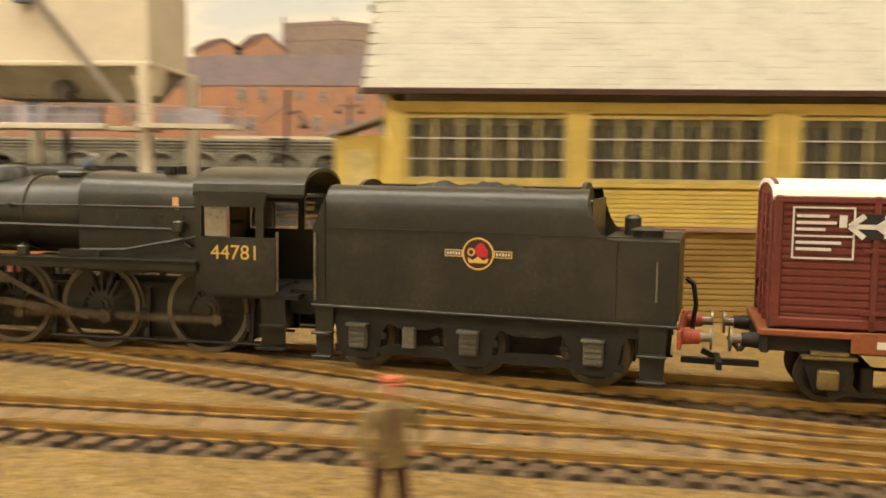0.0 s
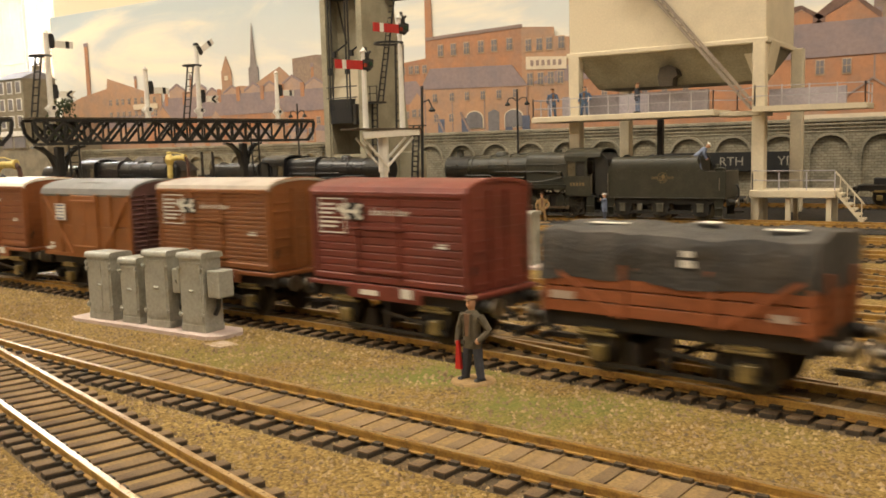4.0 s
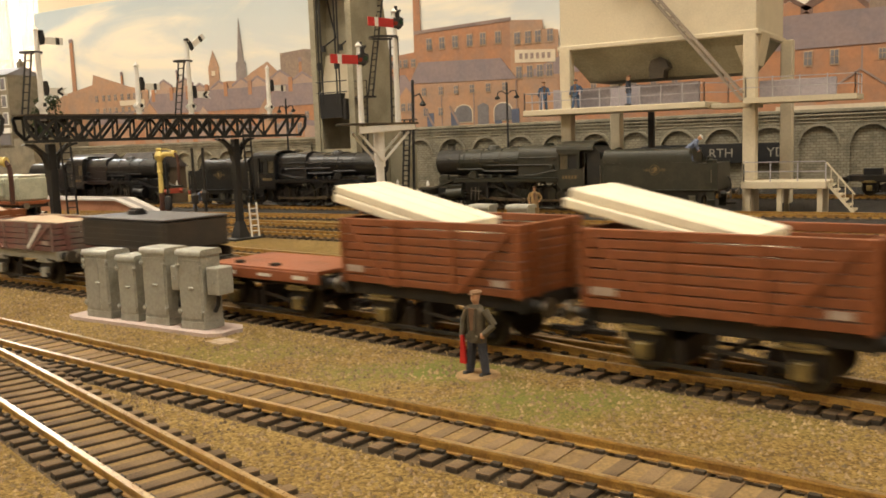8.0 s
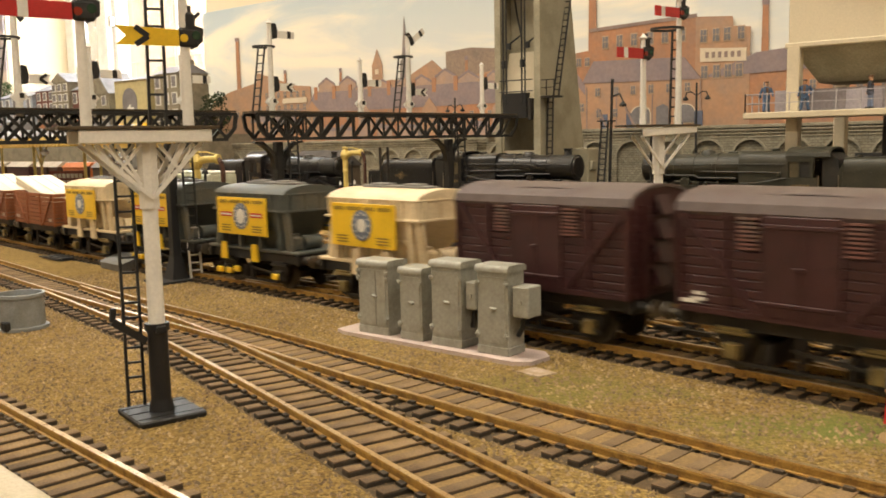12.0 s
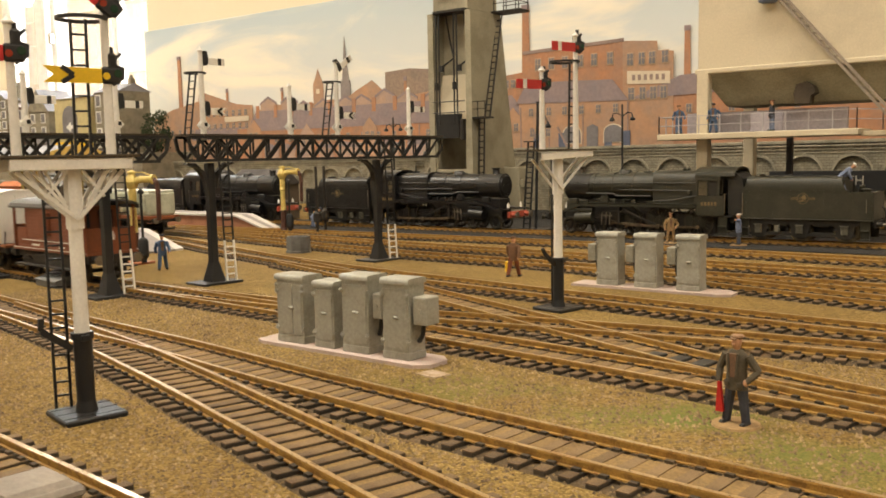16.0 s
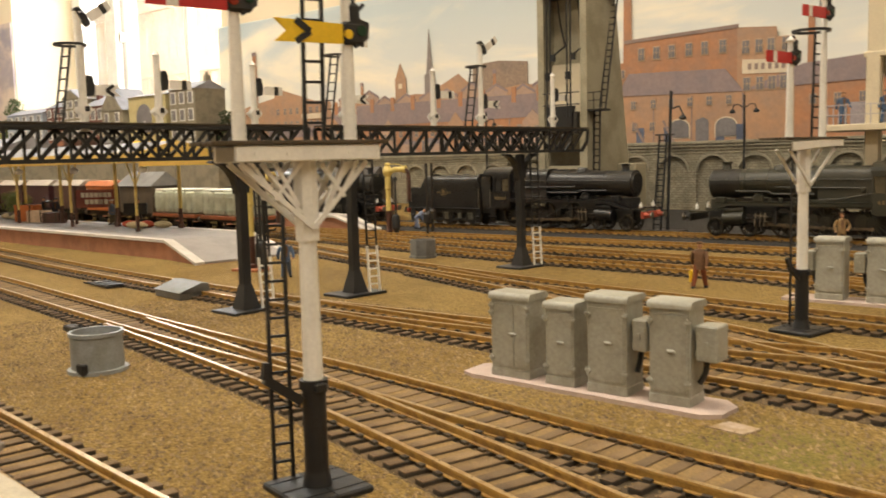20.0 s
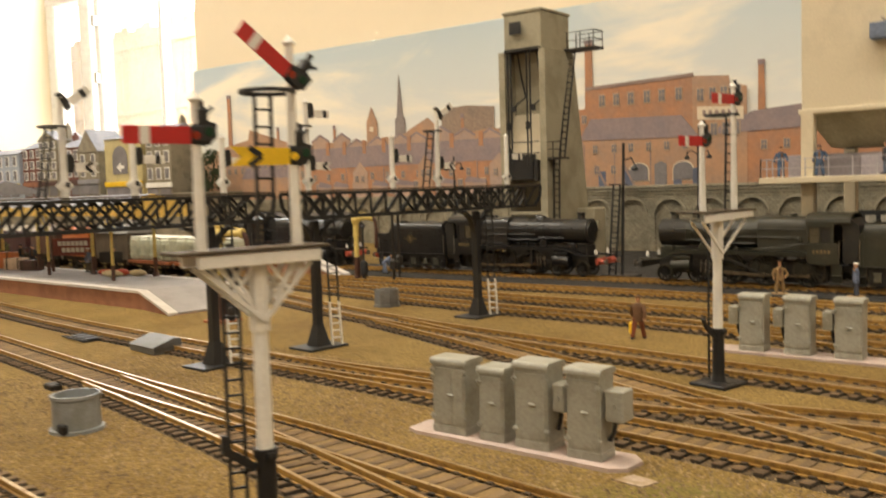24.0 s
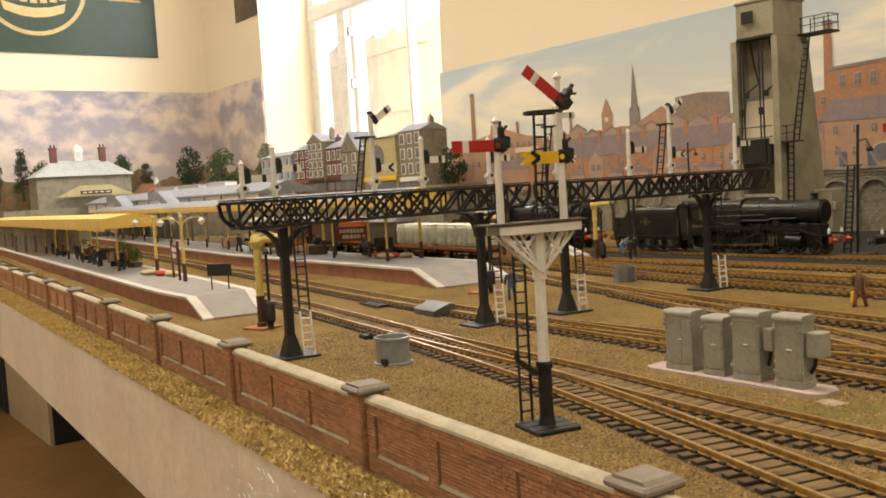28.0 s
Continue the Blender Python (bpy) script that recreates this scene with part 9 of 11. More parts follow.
PAINTS = {
    "grey": material("grey_cloth_paint", (0.10, 0.082, 0.052), 0.8, 0.0, 0.25, 300, 1800, 0.1),
    "navy": material("navy_cloth_paint", (0.05, 0.055, 0.075), 0.8, 0.0, 0.25, 300, 1800, 0.1),
    "blue": material("overall_blue_paint", (0.07, 0.12, 0.22), 0.8, 0.0, 0.25, 300, 1800, 0.1),
    "pale": material("pale_blue_paint", (0.17, 0.21, 0.32), 0.8, 0.0, 0.25, 300, 1800, 0.1),
    "brown": material("brown_coat_paint", (0.15, 0.075, 0.035), 0.8, 0.0, 0.25, 300, 1800, 0.1),
    "rust": material("rust_paint", (0.20, 0.055, 0.02), 0.8, 0.0, 0.25, 300, 1800, 0.1),
    "tan": material("tan_paint", (0.33, 0.21, 0.09), 0.8, 0.0, 0.25, 300, 1800, 0.1),
    "orange": material("orange_red_paint", (0.45, 0.11, 0.04), 0.8, 0.0, 0.25, 300, 1800, 0.1),
    "green": material("olive_paint", (0.13, 0.12, 0.05), 0.8, 0.0, 0.25, 300, 1800, 0.1),
    "olive": material("olive_tan_paint", (0.24, 0.18, 0.07), 0.8, 0.0, 0.25, 300, 1800, 0.1),
    "maroon": MAROON,
    "shirt": material("brown_shirt_paint", (0.20, 0.11, 0.06), 0.8, 0.0, 0.25, 300, 1800, 0.1),
    "cap": material("tan_cap_paint", (0.26, 0.15, 0.08), 0.8, 0.0, 0.25, 300, 1800, 0.1),
    "black": BLACK,
    "red": RED,
    "white": WHITE,
}
figure(-18.55, 19.68, 0.0, -12, "grey", "navy", "cap", "painted railwayman figurine in a grey coat holding a red flag", "stand", True, "flag")
figure(-1.1, 11.35, 0.0, 20, "olive", "maroon", "orange", "painted figurine in an olive coat and dark red trousers", "stand", False)
figure(-33.8, 36.1, 0.0, 190, "brown", "rust", "brown", "painted figurine in a brown coat seen carrying a yellow bag", "walk", False, "bag")
figure(-13.9, 26.9, 0.0, 20, "orange", "navy", "black", "painted figurine in an orange jacket pointing along the line", "point", True)
figure(-50.9, 30.2, 0.0, 60, "blue", "blue", "navy", "painted worker figurine in blue overalls by the water crane", "walk")
figure(-33.2, 52.7, 0.05, 30, "tan", "tan", "brown", "painted worker figurine in tan overalls beside the engine", "stand", True)
figure(-29.3, 53.0, 0.05, -70, "pale", "navy", "white", "painted worker figurine in pale blue reaching out to the tender", "point", True)
figure(-63.2, 53.4, 0.05, 120, "pale", "pale", "navy", "painted worker figurine in pale blue leaning to an engine", "bend")
figure(-24.1, 53.8, 3.06, 100, "pale", "pale", "white", "painted fireman figurine in pale blue stooping on the tender", "bend")
figure(-32.2, 56.9, 6.5, 10, "blue", "blue", "navy", "painted worker figurine in blue on the hopper walkway", "stand")
figure(-34.4, 56.9, 6.5, 40, "blue", "blue", "brown", "painted worker figurine in blue on the hopper walkway", "walk")
figure(-28.6, 56.6, 6.5, -60, "navy", "pale", "brown", "painted worker figurine leaning on the hopper walkway", "point")


# ---- brick boundary wall ----
def wall_y(x):
    return 8.1 - 0.08 * (x + 31.2)


PITCH = 9.15
ANG = math.degrees(math.atan(-0.08))
bw = thing("wall_boundary", "weathered brown brick boundary wall with pale copings", "wall", kind="structure")
pier_x = [-31.2 + PITCH * i for i in range(-17, 3)]
left = 0
CH = 0.084
BRICK_MESH = G().box(0, 0, 0, 0.245, 0.06, CH - 0.016).mesh("brick", BRICK, False)
rest = G()


def course_brick(w, bx, by):
    rest.at(Matrix.Translation(w.translation / K) @ Matrix.Rotation(radians(ANG), 4, "Z")).box(0, 0, 0, bx, by, CH - 0.016)


for i, px in enumerate(pier_x):
    m = P(px, wall_y(px), 0, ANG)
    near = -70 < px < -14
    G().box(0, 0, 0.9, 0.62, 0.62, 1.8, 0.02).put("pier", MORTAR if near else BRICK, bw, m=m)
    G().box(0, 0, 1.88, 0.94, 0.9, 0.15, 0.05).prism([(-0.38, 1.95), (0.38, 1.95), (0.3, 2.01), (-0.3, 2.01)], "y", -0.34, 0.34).put("pier_cap", CAPGREY, bw, m=m)
    if near:
        for r in range(21):
            z = CH * r + CH / 2
            o = 0.07 if r % 2 else -0.07
            for x, w in (((-0.31 + o) / 2, 0.31 + o - 0.014), ((0.31 + o) / 2, 0.31 - o - 0.014)):
                course_brick(m @ P(x, -0.31, z), w, 0.06)
                course_brick(m @ P(0.31, x, z), 0.06, w)
                course_brick(m @ P(-0.31, x, z), 0.06, w)
    if px > -20:
        continue
    mid = px + PITCH / 2
    mm = P(mid, wall_y(mid), 0, ANG)
    L = (PITCH - 0.62) / math.cos(radians(ANG))
    G().box(0, 0.03, 0.8, L, 0.26, 1.6).put("wall_core", MORTAR if near else BRICK, bw, m=mm)
    pts = [(-0.24, 1.62), (-0.23, 1.69), (-0.17, 1.75), (-0.08, 1.78), (0.08, 1.78), (0.17, 1.75), (0.23, 1.69), (0.24, 1.62), (0.18, 1.59), (-0.18, 1.59)]
    G().prism(pts, "x", -L / 2, L / 2).put("coping", COPING, bw, m=mm)
    # raised borders round three sunk panels
    BW, BT, BB = 0.42, 0.26, 0.36
    bays = [-L / 2 + BW / 2 + j * (L - BW) / 3 for j in range(4)]
    g = G().box(0, -0.1, BB / 2, L, 0.11, BB, 0.01).box(0, -0.1, 1.6 - BT / 2, L, 0.11, BT, 0.01)
    for x in bays:
        g.box(x, -0.1, 0.8, BW, 0.11, 1.2, 0.01)
    g.put("panel_border", MORTAR if near else BRICK, bw, m=mm)
    for x0, x1 in zip(bays, bays[1:]):
        G().prism([(-0.19, BB), (-0.09, BB), (-0.09, BB + 0.09), (-0.19, BB + 0.03)], "x", x0 + BW / 2 + 0.02, x1 - BW / 2 - 0.02).put("panel_ledge", COPING, bw, m=mm)
    if not near:
        continue
    # courses of bricks on the face towards the room
    for r in range(19):
        z = CH * r + CH / 2
        inside = BB < z < 1.6 - BT
        runs = [(-L / 2, L / 2, False)]
        if inside:
            runs = [(q - BW / 2, q + BW / 2, False) for q in bays] + [(p + BW / 2, q - BW / 2, True) for p, q in zip(bays, bays[1:])]
        for a, b, sunk in runs:
            n = max(1, round((b - a) / 0.26))
            step = (b - a) / n
            for c in range(n + (r % 2)):
                x = a + step * (c + (0 if r % 2 else 0.5))
                bx = step - 0.016
                if r % 2 and c in (0, n):
                    bx, x = step / 2 - 0.016, x + (step / 4 if c == 0 else -step / 4)
                w = mm @ P(x, (-0.095 if sunk else -0.16) + random.uniform(-0.005, 0.003), z)
                if left < 300 and abs(bx - 0.244) < 0.02 and abs(px + 31) < 5:
                    o = new("brick", BRICK_MESH)
                    o.parent = bw
                    o.matrix_basis = w
                    left += 1
                else:
                    course_brick(w, bx, 0.06)
rest.at(None)


def island_brick():
    mt = BRICK.copy()
    mt.name = "red_brick_courses"
    n, l = mt.node_tree.nodes, mt.node_tree.links
    geo = n.new("ShaderNodeNewGeometry")
    for q in n:
        if q.type == "OBJECT_INFO":
            for lk in list(q.outputs["Random"].links):
                l.new(geo.outputs["Random Per Island"], lk.to_socket)
    return mt


tagged(rest.put("brick_courses", island_brick(), bw, smooth=False), kind="stuff")


# ---- signal box ----
t = thing("signal_box", "large yellow boarded signal box with a pale slate roof", "signal box", P(-2.65, 25.4, 0))
LB, DB = 17.0, 4.6
TEXTILE = material("slate_roof_pale", (0.40, 0.38, 0.31), 0.8, 0.0, 0.12, 60, 900, 0.2)
G().box(LB / 2, DB / 2, 1.25, LB - 0.3, DB - 0.3, 2.5).put("base_wall", BOXDARK, t)
g = G()
for i in range(16):
    g.box(LB / 2, 0.11, 0.08 + i * 0.155, LB - 0.3, 0.07, 0.13, 0.01)
    g.box(0.13, DB / 2, 0.08 + i * 0.155, 0.07, DB - 0.3, 0.13, 0.01)
g.put("base_boarding", BOXDARK, t)
G().box(LB / 2, DB / 2, 2.56, LB + 0.2, DB + 0.2, 0.12, 0.02).put("floor_band", material("pinkish_floor_band", (0.50, 0.30, 0.2), 0.6), t)
g = G()
for i in range(8):
    g.box(LB / 2, 0.0, 2.69 + i * 0.125, LB, 0.08, 0.11, 0.012)
    g.box(0.0, DB / 2, 2.69 + i * 0.125, 0.08, DB, 0.11, 0.012)
g.put("weatherboard", BOXYEL, t)
G().box(LB / 2, DB / 2 + 0.06, 3.2, LB - 0.1, DB - 0.1, 1.2).put("lower_wall", BOXYEL, t)
G().box(LB / 2, DB / 2, 3.74, LB + 0.16, DB + 0.16, 0.12, 0.02).box(LB / 2, DB / 2, 5.82, LB + 0.1, DB + 0.1, 0.3, 0.02).put("sill_and_head", BOXYEL, t)
BAYS = [(0.5, 4.85), (5.45, 10.2), (11.05, 16.5)]
for a, b in ((0.0, 0.5), (4.85, 5.45), (10.2, 10.6), (10.65, 11.05), (16.5, 17.0)):
    G().box((a + b) / 2, 0, 4.7, b - a, 0.2, 2.1, 0.02).put("window_post", BOXYEL, t)
for y in (0.2, DB - 0.1):
    G().box(0, y, 4.7, 0.2, 0.3, 2.1, 0.02).put("window_post", BOXYEL, t)
BOXPANE = glass("box_window_glass", (0.5, 0.5, 0.4), 0.2, 0.08)
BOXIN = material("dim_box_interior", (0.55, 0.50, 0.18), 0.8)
SASHY = material("sash_yellow", (0.86, 0.72, 0.30), 0.6)
for a, b in BAYS:
    w = new("window")
    w.parent = t
    w.matrix_basis = P((a + b) / 2, 0, 4.72)
    ww = b - a
    G().box(0, 0.05, -0.86, ww, 0.14, 0.12, 0.01).put("sill", SASHY, w)
    G().box(0, 0.05, 0.86, ww, 0.1, 0.1, 0.01).put("head", SASHY, w)
    n = 6
    for k in range(n + 1):
        G().box(-ww / 2 + 0.05 + k * (ww - 0.1) / n, 0.06, 0, 0.07, 0.08, 1.64).put("mullion", SASHY, w)
    for z in (-0.3, 0.26):
        G().box(0, 0.03, z, ww, 0.04, 0.04).put("glazing_bar", WHITE, w)
    o = G().box(0, 0.08, 0, ww - 0.05, 0.015, 1.6).put("pane", BOXPANE, w)
    o.visible_shadow = False
    for k in range(9):
        G().box(-ww / 2 + (k + 0.5) * ww / 9 + 0.05 * (k % 3), 0.55 + 0.3 * (k % 2), -0.1, ww / 17, 0.1, 1.5, 0.02).put("lever", SLEEPER, w)
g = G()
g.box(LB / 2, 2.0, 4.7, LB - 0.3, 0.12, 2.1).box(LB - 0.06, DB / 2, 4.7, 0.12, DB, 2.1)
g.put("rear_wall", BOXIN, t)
G().box(LB / 2, DB / 2, 3.62, LB - 0.3, DB - 0.3, 0.1).put("operating_floor", SLEEPER, t)
# roof with courses of slates
for s in (0, 1):
    pitch = math.atan2(2.9, DB / 2 + 0.55)
    rl = math.hypot(2.9, DB / 2 + 0.55)
    ro = new("roof")
    ro.parent = t
    ro.matrix_basis = P(LB / 2, -0.55 if s == 0 else DB + 0.55, 6.22) @ pose(0, 0, 0, math.degrees(pitch) if s == 0 else 180 - math.degrees(pitch)) if s == 0 else P(LB / 2, DB + 0.55, 6.22, 180) @ pose(0, 0, 0, math.degrees(pitch))
    G().box(0, rl / 2, -0.05, LB + 1.3, rl, 0.1).put("roof_deck", TEXTILE, ro)
    g = G()
    for r in range(17):
        v = r * rl / 17
        for c in range(46):
            x0 = -(LB + 1.3) / 2 + (c + (0.5 if r % 2 else 0.0)) * (LB + 1.3) / 46
            g.box(x0 + 0.2, v + 0.12, 0.02 + random.uniform(0, 0.012), (LB + 1.3) / 46 - 0.015, 0.24, 0.03)
    tagged(g.put("slating", TEXTILE, ro, smooth=False), kind="stuff")
G().box(LB / 2, -0.58, 6.2, LB + 1.4, 0.12, 0.18, 0.02).box(LB / 2, DB + 0.58, 6.2, LB + 1.4, 0.12, 0.18, 0.02).put("gutter", BROWNPOST, t)
G().prism([(-0.3, 6.0), (DB + 0.3, 6.0), (DB / 2, 9.0)], "x", 0.0, 0.1).prism([(-0.3, 6.0), (DB + 0.3, 6.0), (DB / 2, 9.0)], "x", LB - 0.1, LB).put("gable", BOXYEL, t)
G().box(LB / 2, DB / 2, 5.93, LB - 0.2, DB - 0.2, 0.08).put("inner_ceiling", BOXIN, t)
p = new("porch")
p.parent = t
p.matrix_basis = P(-1.1, 1.1, 0)
G().box(0.2, 0.8, 3.8, 1.5, 1.8, 2.5, 0.02).put("porch_body", BOXYEL, p)
G().prism([(-0.75, 5.0), (1.1, 5.6), (1.1, 5.72), (-0.75, 5.12)], "y", -0.3, 1.9).put("porch_roof", TANROOF, p)
G().box(0.2, -0.12, 3.7, 0.8, 0.06, 1.9, 0.02).put("door", SASHY, p)
G().box(0.2, 0.8, 2.5, 1.9, 2.0, 0.12).box(-0.5, 0.0, 1.25, 0.15, 0.15, 2.5).box(-0.5, 1.6, 1.25, 0.15, 0.15, 2.5).put("landing", BOXDARK, p)

# ---- west end: printed sky, posters, town and station ----
def foliage(name, base, second):
    return material(name, base, 0.9, 0.0, 0.45, 60, 700, 0.4, second=second)


FARWOOD = foliage("printed_autumn_woods", (0.30, 0.17, 0.09), (0.16, 0.17, 0.07))
FIELD = foliage("printed_field", (0.30, 0.30, 0.10), (0.22, 0.24, 0.08))
SLATE = material("model_slate", (0.27, 0.27, 0.30), 0.75, 0.0, 0.2, 60, 900, 0.2, second=(0.22, 0.22, 0.25))
PALESLATE = material("pale_station_slate", (0.42, 0.43, 0.42), 0.75, 0.0, 0.15, 60, 900, 0.2)
REDTILE = material("red_tile", (0.34, 0.15, 0.09), 0.8, 0.0, 0.25, 60, 900, 0.3)
TOWNBRICK = material("town_brick", (0.17, 0.07, 0.055), 0.85, 0.0, 0.25, 60, 1200, 0.3)
TOWNSTONE = material("town_stone", (0.26, 0.23, 0.17), 0.85, 0.0, 0.25, 60, 1200, 0.3)
TOWNBLUE = material("town_pale_blue", (0.36, 0.40, 0.48), 0.7, 0.0, 0.15, 60, 1200, 0.1)
TOWNCREAM = material("town_cream", (0.50, 0.43, 0.22), 0.7, 0.0, 0.15, 60, 1200, 0.1)
CANOPY = material("canopy_yellow", (0.72, 0.50, 0.13), 0.55, 0.0, 0.12, 60, 900, 0.1)
POSTER = material("dark_green_poster", (0.028, 0.055, 0.035), 0.4, 0.0, 0.15, 5, 90, 0.0)
POSTGOLD = material("poster_gold", (0.62, 0.44, 0.20), 0.5, 0.0, 0.2, 8, 90, 0.0)
PHOTO = material("dark_photo_print", (0.07, 0.06, 0.05), 0.4, 0.0, 0.4, 8, 90, 0.0, second=(0.20, 0.13, 0.06))
NIGHT = material("cloth_and_shade_dark", (0.02, 0.022, 0.03), 0.8, 0.0, 0.2, 8, 90, 0.2)
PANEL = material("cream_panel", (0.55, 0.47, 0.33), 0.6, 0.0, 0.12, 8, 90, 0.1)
SHELF = material("brown_shelf", (0.42, 0.24, 0.09), 0.6, 0.0, 0.15, 6, 90, 0.1)
DRYGRASS = foliage("dry_grass", (0.60, 0.44, 0.17), (0.46, 0.33, 0.11))
GREENERY = foliage("tree_green", (0.055, 0.085, 0.03), (0.085, 0.10, 0.03))
PALEGREEN = foliage("pale_shrub", (0.20, 0.26, 0.09), (0.30, 0.30, 0.12))
PALETIN = material("pale_container_lid", (0.68, 0.68, 0.60), 0.6, 0.0, 0.2, 60, 900, 0.15)
TIN = material("grey_green_container", (0.50, 0.52, 0.41), 0.6, 0.0, 0.2, 60, 900, 0.15)
VANBROWN = material("dark_brown_van", (0.10, 0.075, 0.05), 0.7, 0.0, 0.25, 60, 900, 0.2)
ORANGEW = material("orange_wagon", (0.50, 0.14, 0.03), 0.6, 0.0, 0.2, 60, 900, 0.15)

# the printed sky runs along the west wall and turns the corner as far as the window
bd = thing("sky_backdrop", "printed backdrop sheet of grey-blue clouds on the wall", "backdrop", P(0, 0, 0), kind="structure")
G().box(X0 + 0.35, (20 + Y1) / 2, 17, 0.3, Y1 - 20 - 0.6, 33.6).put("sheet", CLOUDBD, bd)
G().box((X0 + WX0) / 2 + 0.3, Y1 - 0.35, 17, WX0 - X0 - 0.6, 0.3, 33.6).put("sheet", CLOUDBD, bd)
random.seed(31)
g = G()
ys = [20 + i * 0.8 for i in range(85)]
tp = [13.6 + 1.3 * math.sin(y * 0.31) + 0.9 * math.sin(y * 0.83 + 1) + random.uniform(-0.3, 0.3) for y in ys]
g.prism([(20.0, 0.2)] + list(zip(ys, tp)) + [(ys[-1], 0.2)], "x", X0 + 0.52, X0 + 0.7)
g.put("woods", FARWOOD, bd)
g = G()
xs = [X0 + 1 + i * 0.8 for i in range(37)]
g.prism([(xs[0], 0.2)] + [(x, 14.2 + math.sin(x * 0.5) + random.uniform(-0.3, 0.3)) for x in xs] + [(xs[-1], 0.2)], "y", Y1 - 0.7, Y1 - 0.52)
g.put("woods", FARWOOD, bd)
G().prism([(-212, 0.2), (-212, 11.5), (-205, 12.5), (-197.5, 12.8), (-197.5, 0.2)], "y", Y1 - 0.95, Y1 - 0.75).put("field", FIELD, bd)

# posters
t = thing("wall_poster", "dark green poster with a gold crown inside a gold ring", "poster", P(X0 + 0.15, 0, 0))
G().box(0.1, 48.5, 58.1, 0.2, 54.6, 32).put("sheet", POSTER, t)
g = G()
cy, cz, n = 48.5, 57.6, 56
ring = [(cy + 11.6 * math.cos(2 * math.pi * i / n), cz + 11.6 * math.sin(2 * math.pi * i / n)) for i in range(n)]
rin = [(cy + 10.7 * math.cos(2 * math.pi * i / n), cz + 10.7 * math.sin(2 * math.pi * i / n)) for i in range(n)]
for i in range(n):
    j = (i + 1) % n
    g.prism([ring[i], ring[j], rin[j], rin[i]], "x", 0.2, 0.26)
g.put("ring", POSTGOLD, t)
g = G()
g.prism([(cy - 6.3, 51.4), (cy - 3, 50.3), (cy, 50.0), (cy + 3, 50.3), (cy + 6.3, 51.4), (cy + 6.8, 53.4), (cy + 3.2, 52.4), (cy, 52.1), (cy - 3.2, 52.4), (cy - 6.8, 53.4)], "x", 0.2, 0.27)
for k in range(-3, 4):
    y = cy + k * 2.1
    z = 53.2 + 0.1 * k * k
    g.prism([(y - 0.8, z), (y + 0.8, z), (y + 0.45, z + 1.6), (y + 0.95, z + 2.9), (y, z + 2.3), (y - 0.95, z + 2.9), (y - 0.45, z + 1.6)], "x", 0.2, 0.27)
g.prism([(cy - 7.5, 56.6), (cy + 7.5, 56.6), (cy + 8.5, 59.5), (cy + 4, 63), (cy, 60.5), (cy - 4, 63), (cy - 8.5, 59.5)], "x", 0.2, 0.27)
g.put("crown", POSTGOLD, t)
G().box(0.23, 68.7, 55.2, 0.06, 7.5, 0.5).put("rule", POSTGOLD, t)
t = thing("photo_poster", "small dark photographic poster with orange and green patches", "poster", P(-202.6, Y1 - 0.3, 0))
G().box(0, 0.1, 53.8, 11.6, 0.2, 12.4).put("sheet", PHOTO, t)
t = thing("photo_poster", "dark brown photographic poster beside the window", "poster", P(-120.2, Y1 - 0.3, 0))
G().box(0, 0.1, 46.5, 17.5, 0.2, 18.4).put("sheet", PHOTO, t)


# ---- trees and shrubs ----
def clump(g, c, r, n, s):
    """Small folded leaves scattered in a ragged ball."""
    for _ in range(n):
        d = Vector((random.gauss(0, 1), random.gauss(0, 1), random.gauss(0, 1))).normalized()
        p = Vector(c) + d * r * random.uniform(0.55, 1.05)
        a = Vector((random.gauss(0, 1), random.gauss(0, 1), random.gauss(0, 1))).normalized() * s
        b = d.cross(a).normalized() * s * 0.8
        g.add([p - a, p + b, p + a, p - b, p + d * s * 0.6], [(0, 1, 4), (1, 2, 4), (2, 3, 4), (3, 0, 4), (3, 2, 1, 0)])
    return g


def tree(x, y, z, h, w, mat, label, seed, tall=False):
    random.seed(seed)
    t = thing("tree", label, "tree", P(x, y, z), "model trees")
    g = G()
    g.cyl((0, 0, 0), (0.1, 0, h * 0.45), 0.06 * w, 0.04 * w, 8)
    for i in range(6):
        a = i * 1.05
        g.cyl((0, 0, h * (0.25 + 0.05 * i)), (w * 0.3 * math.cos(a), w * 0.3 * math.sin(a), h * (0.5 + 0.05 * i)), 0.03 * w, 0.012 * w, 6)
    g.put("trunk", SLEEPER, t)
    g = G()
    for i in range(26):
        u = random.random()
        zz = h * (0.22 + 0.72 * u)
        rr = w * 0.5 * (math.sin(math.pi * (0.12 + 0.86 * u)) ** 0.6 if not tall else (1 - u * 0.85) * 0.8)
        a = random.uniform(0, 6.28)
        clump(g, (rr * 0.62 * math.cos(a), rr * 0.62 * math.sin(a), zz), w * 0.2, 46, w * 0.04)
    tagged(g.put("crown", mat, t, smooth=False), kind="stuff")
    return t


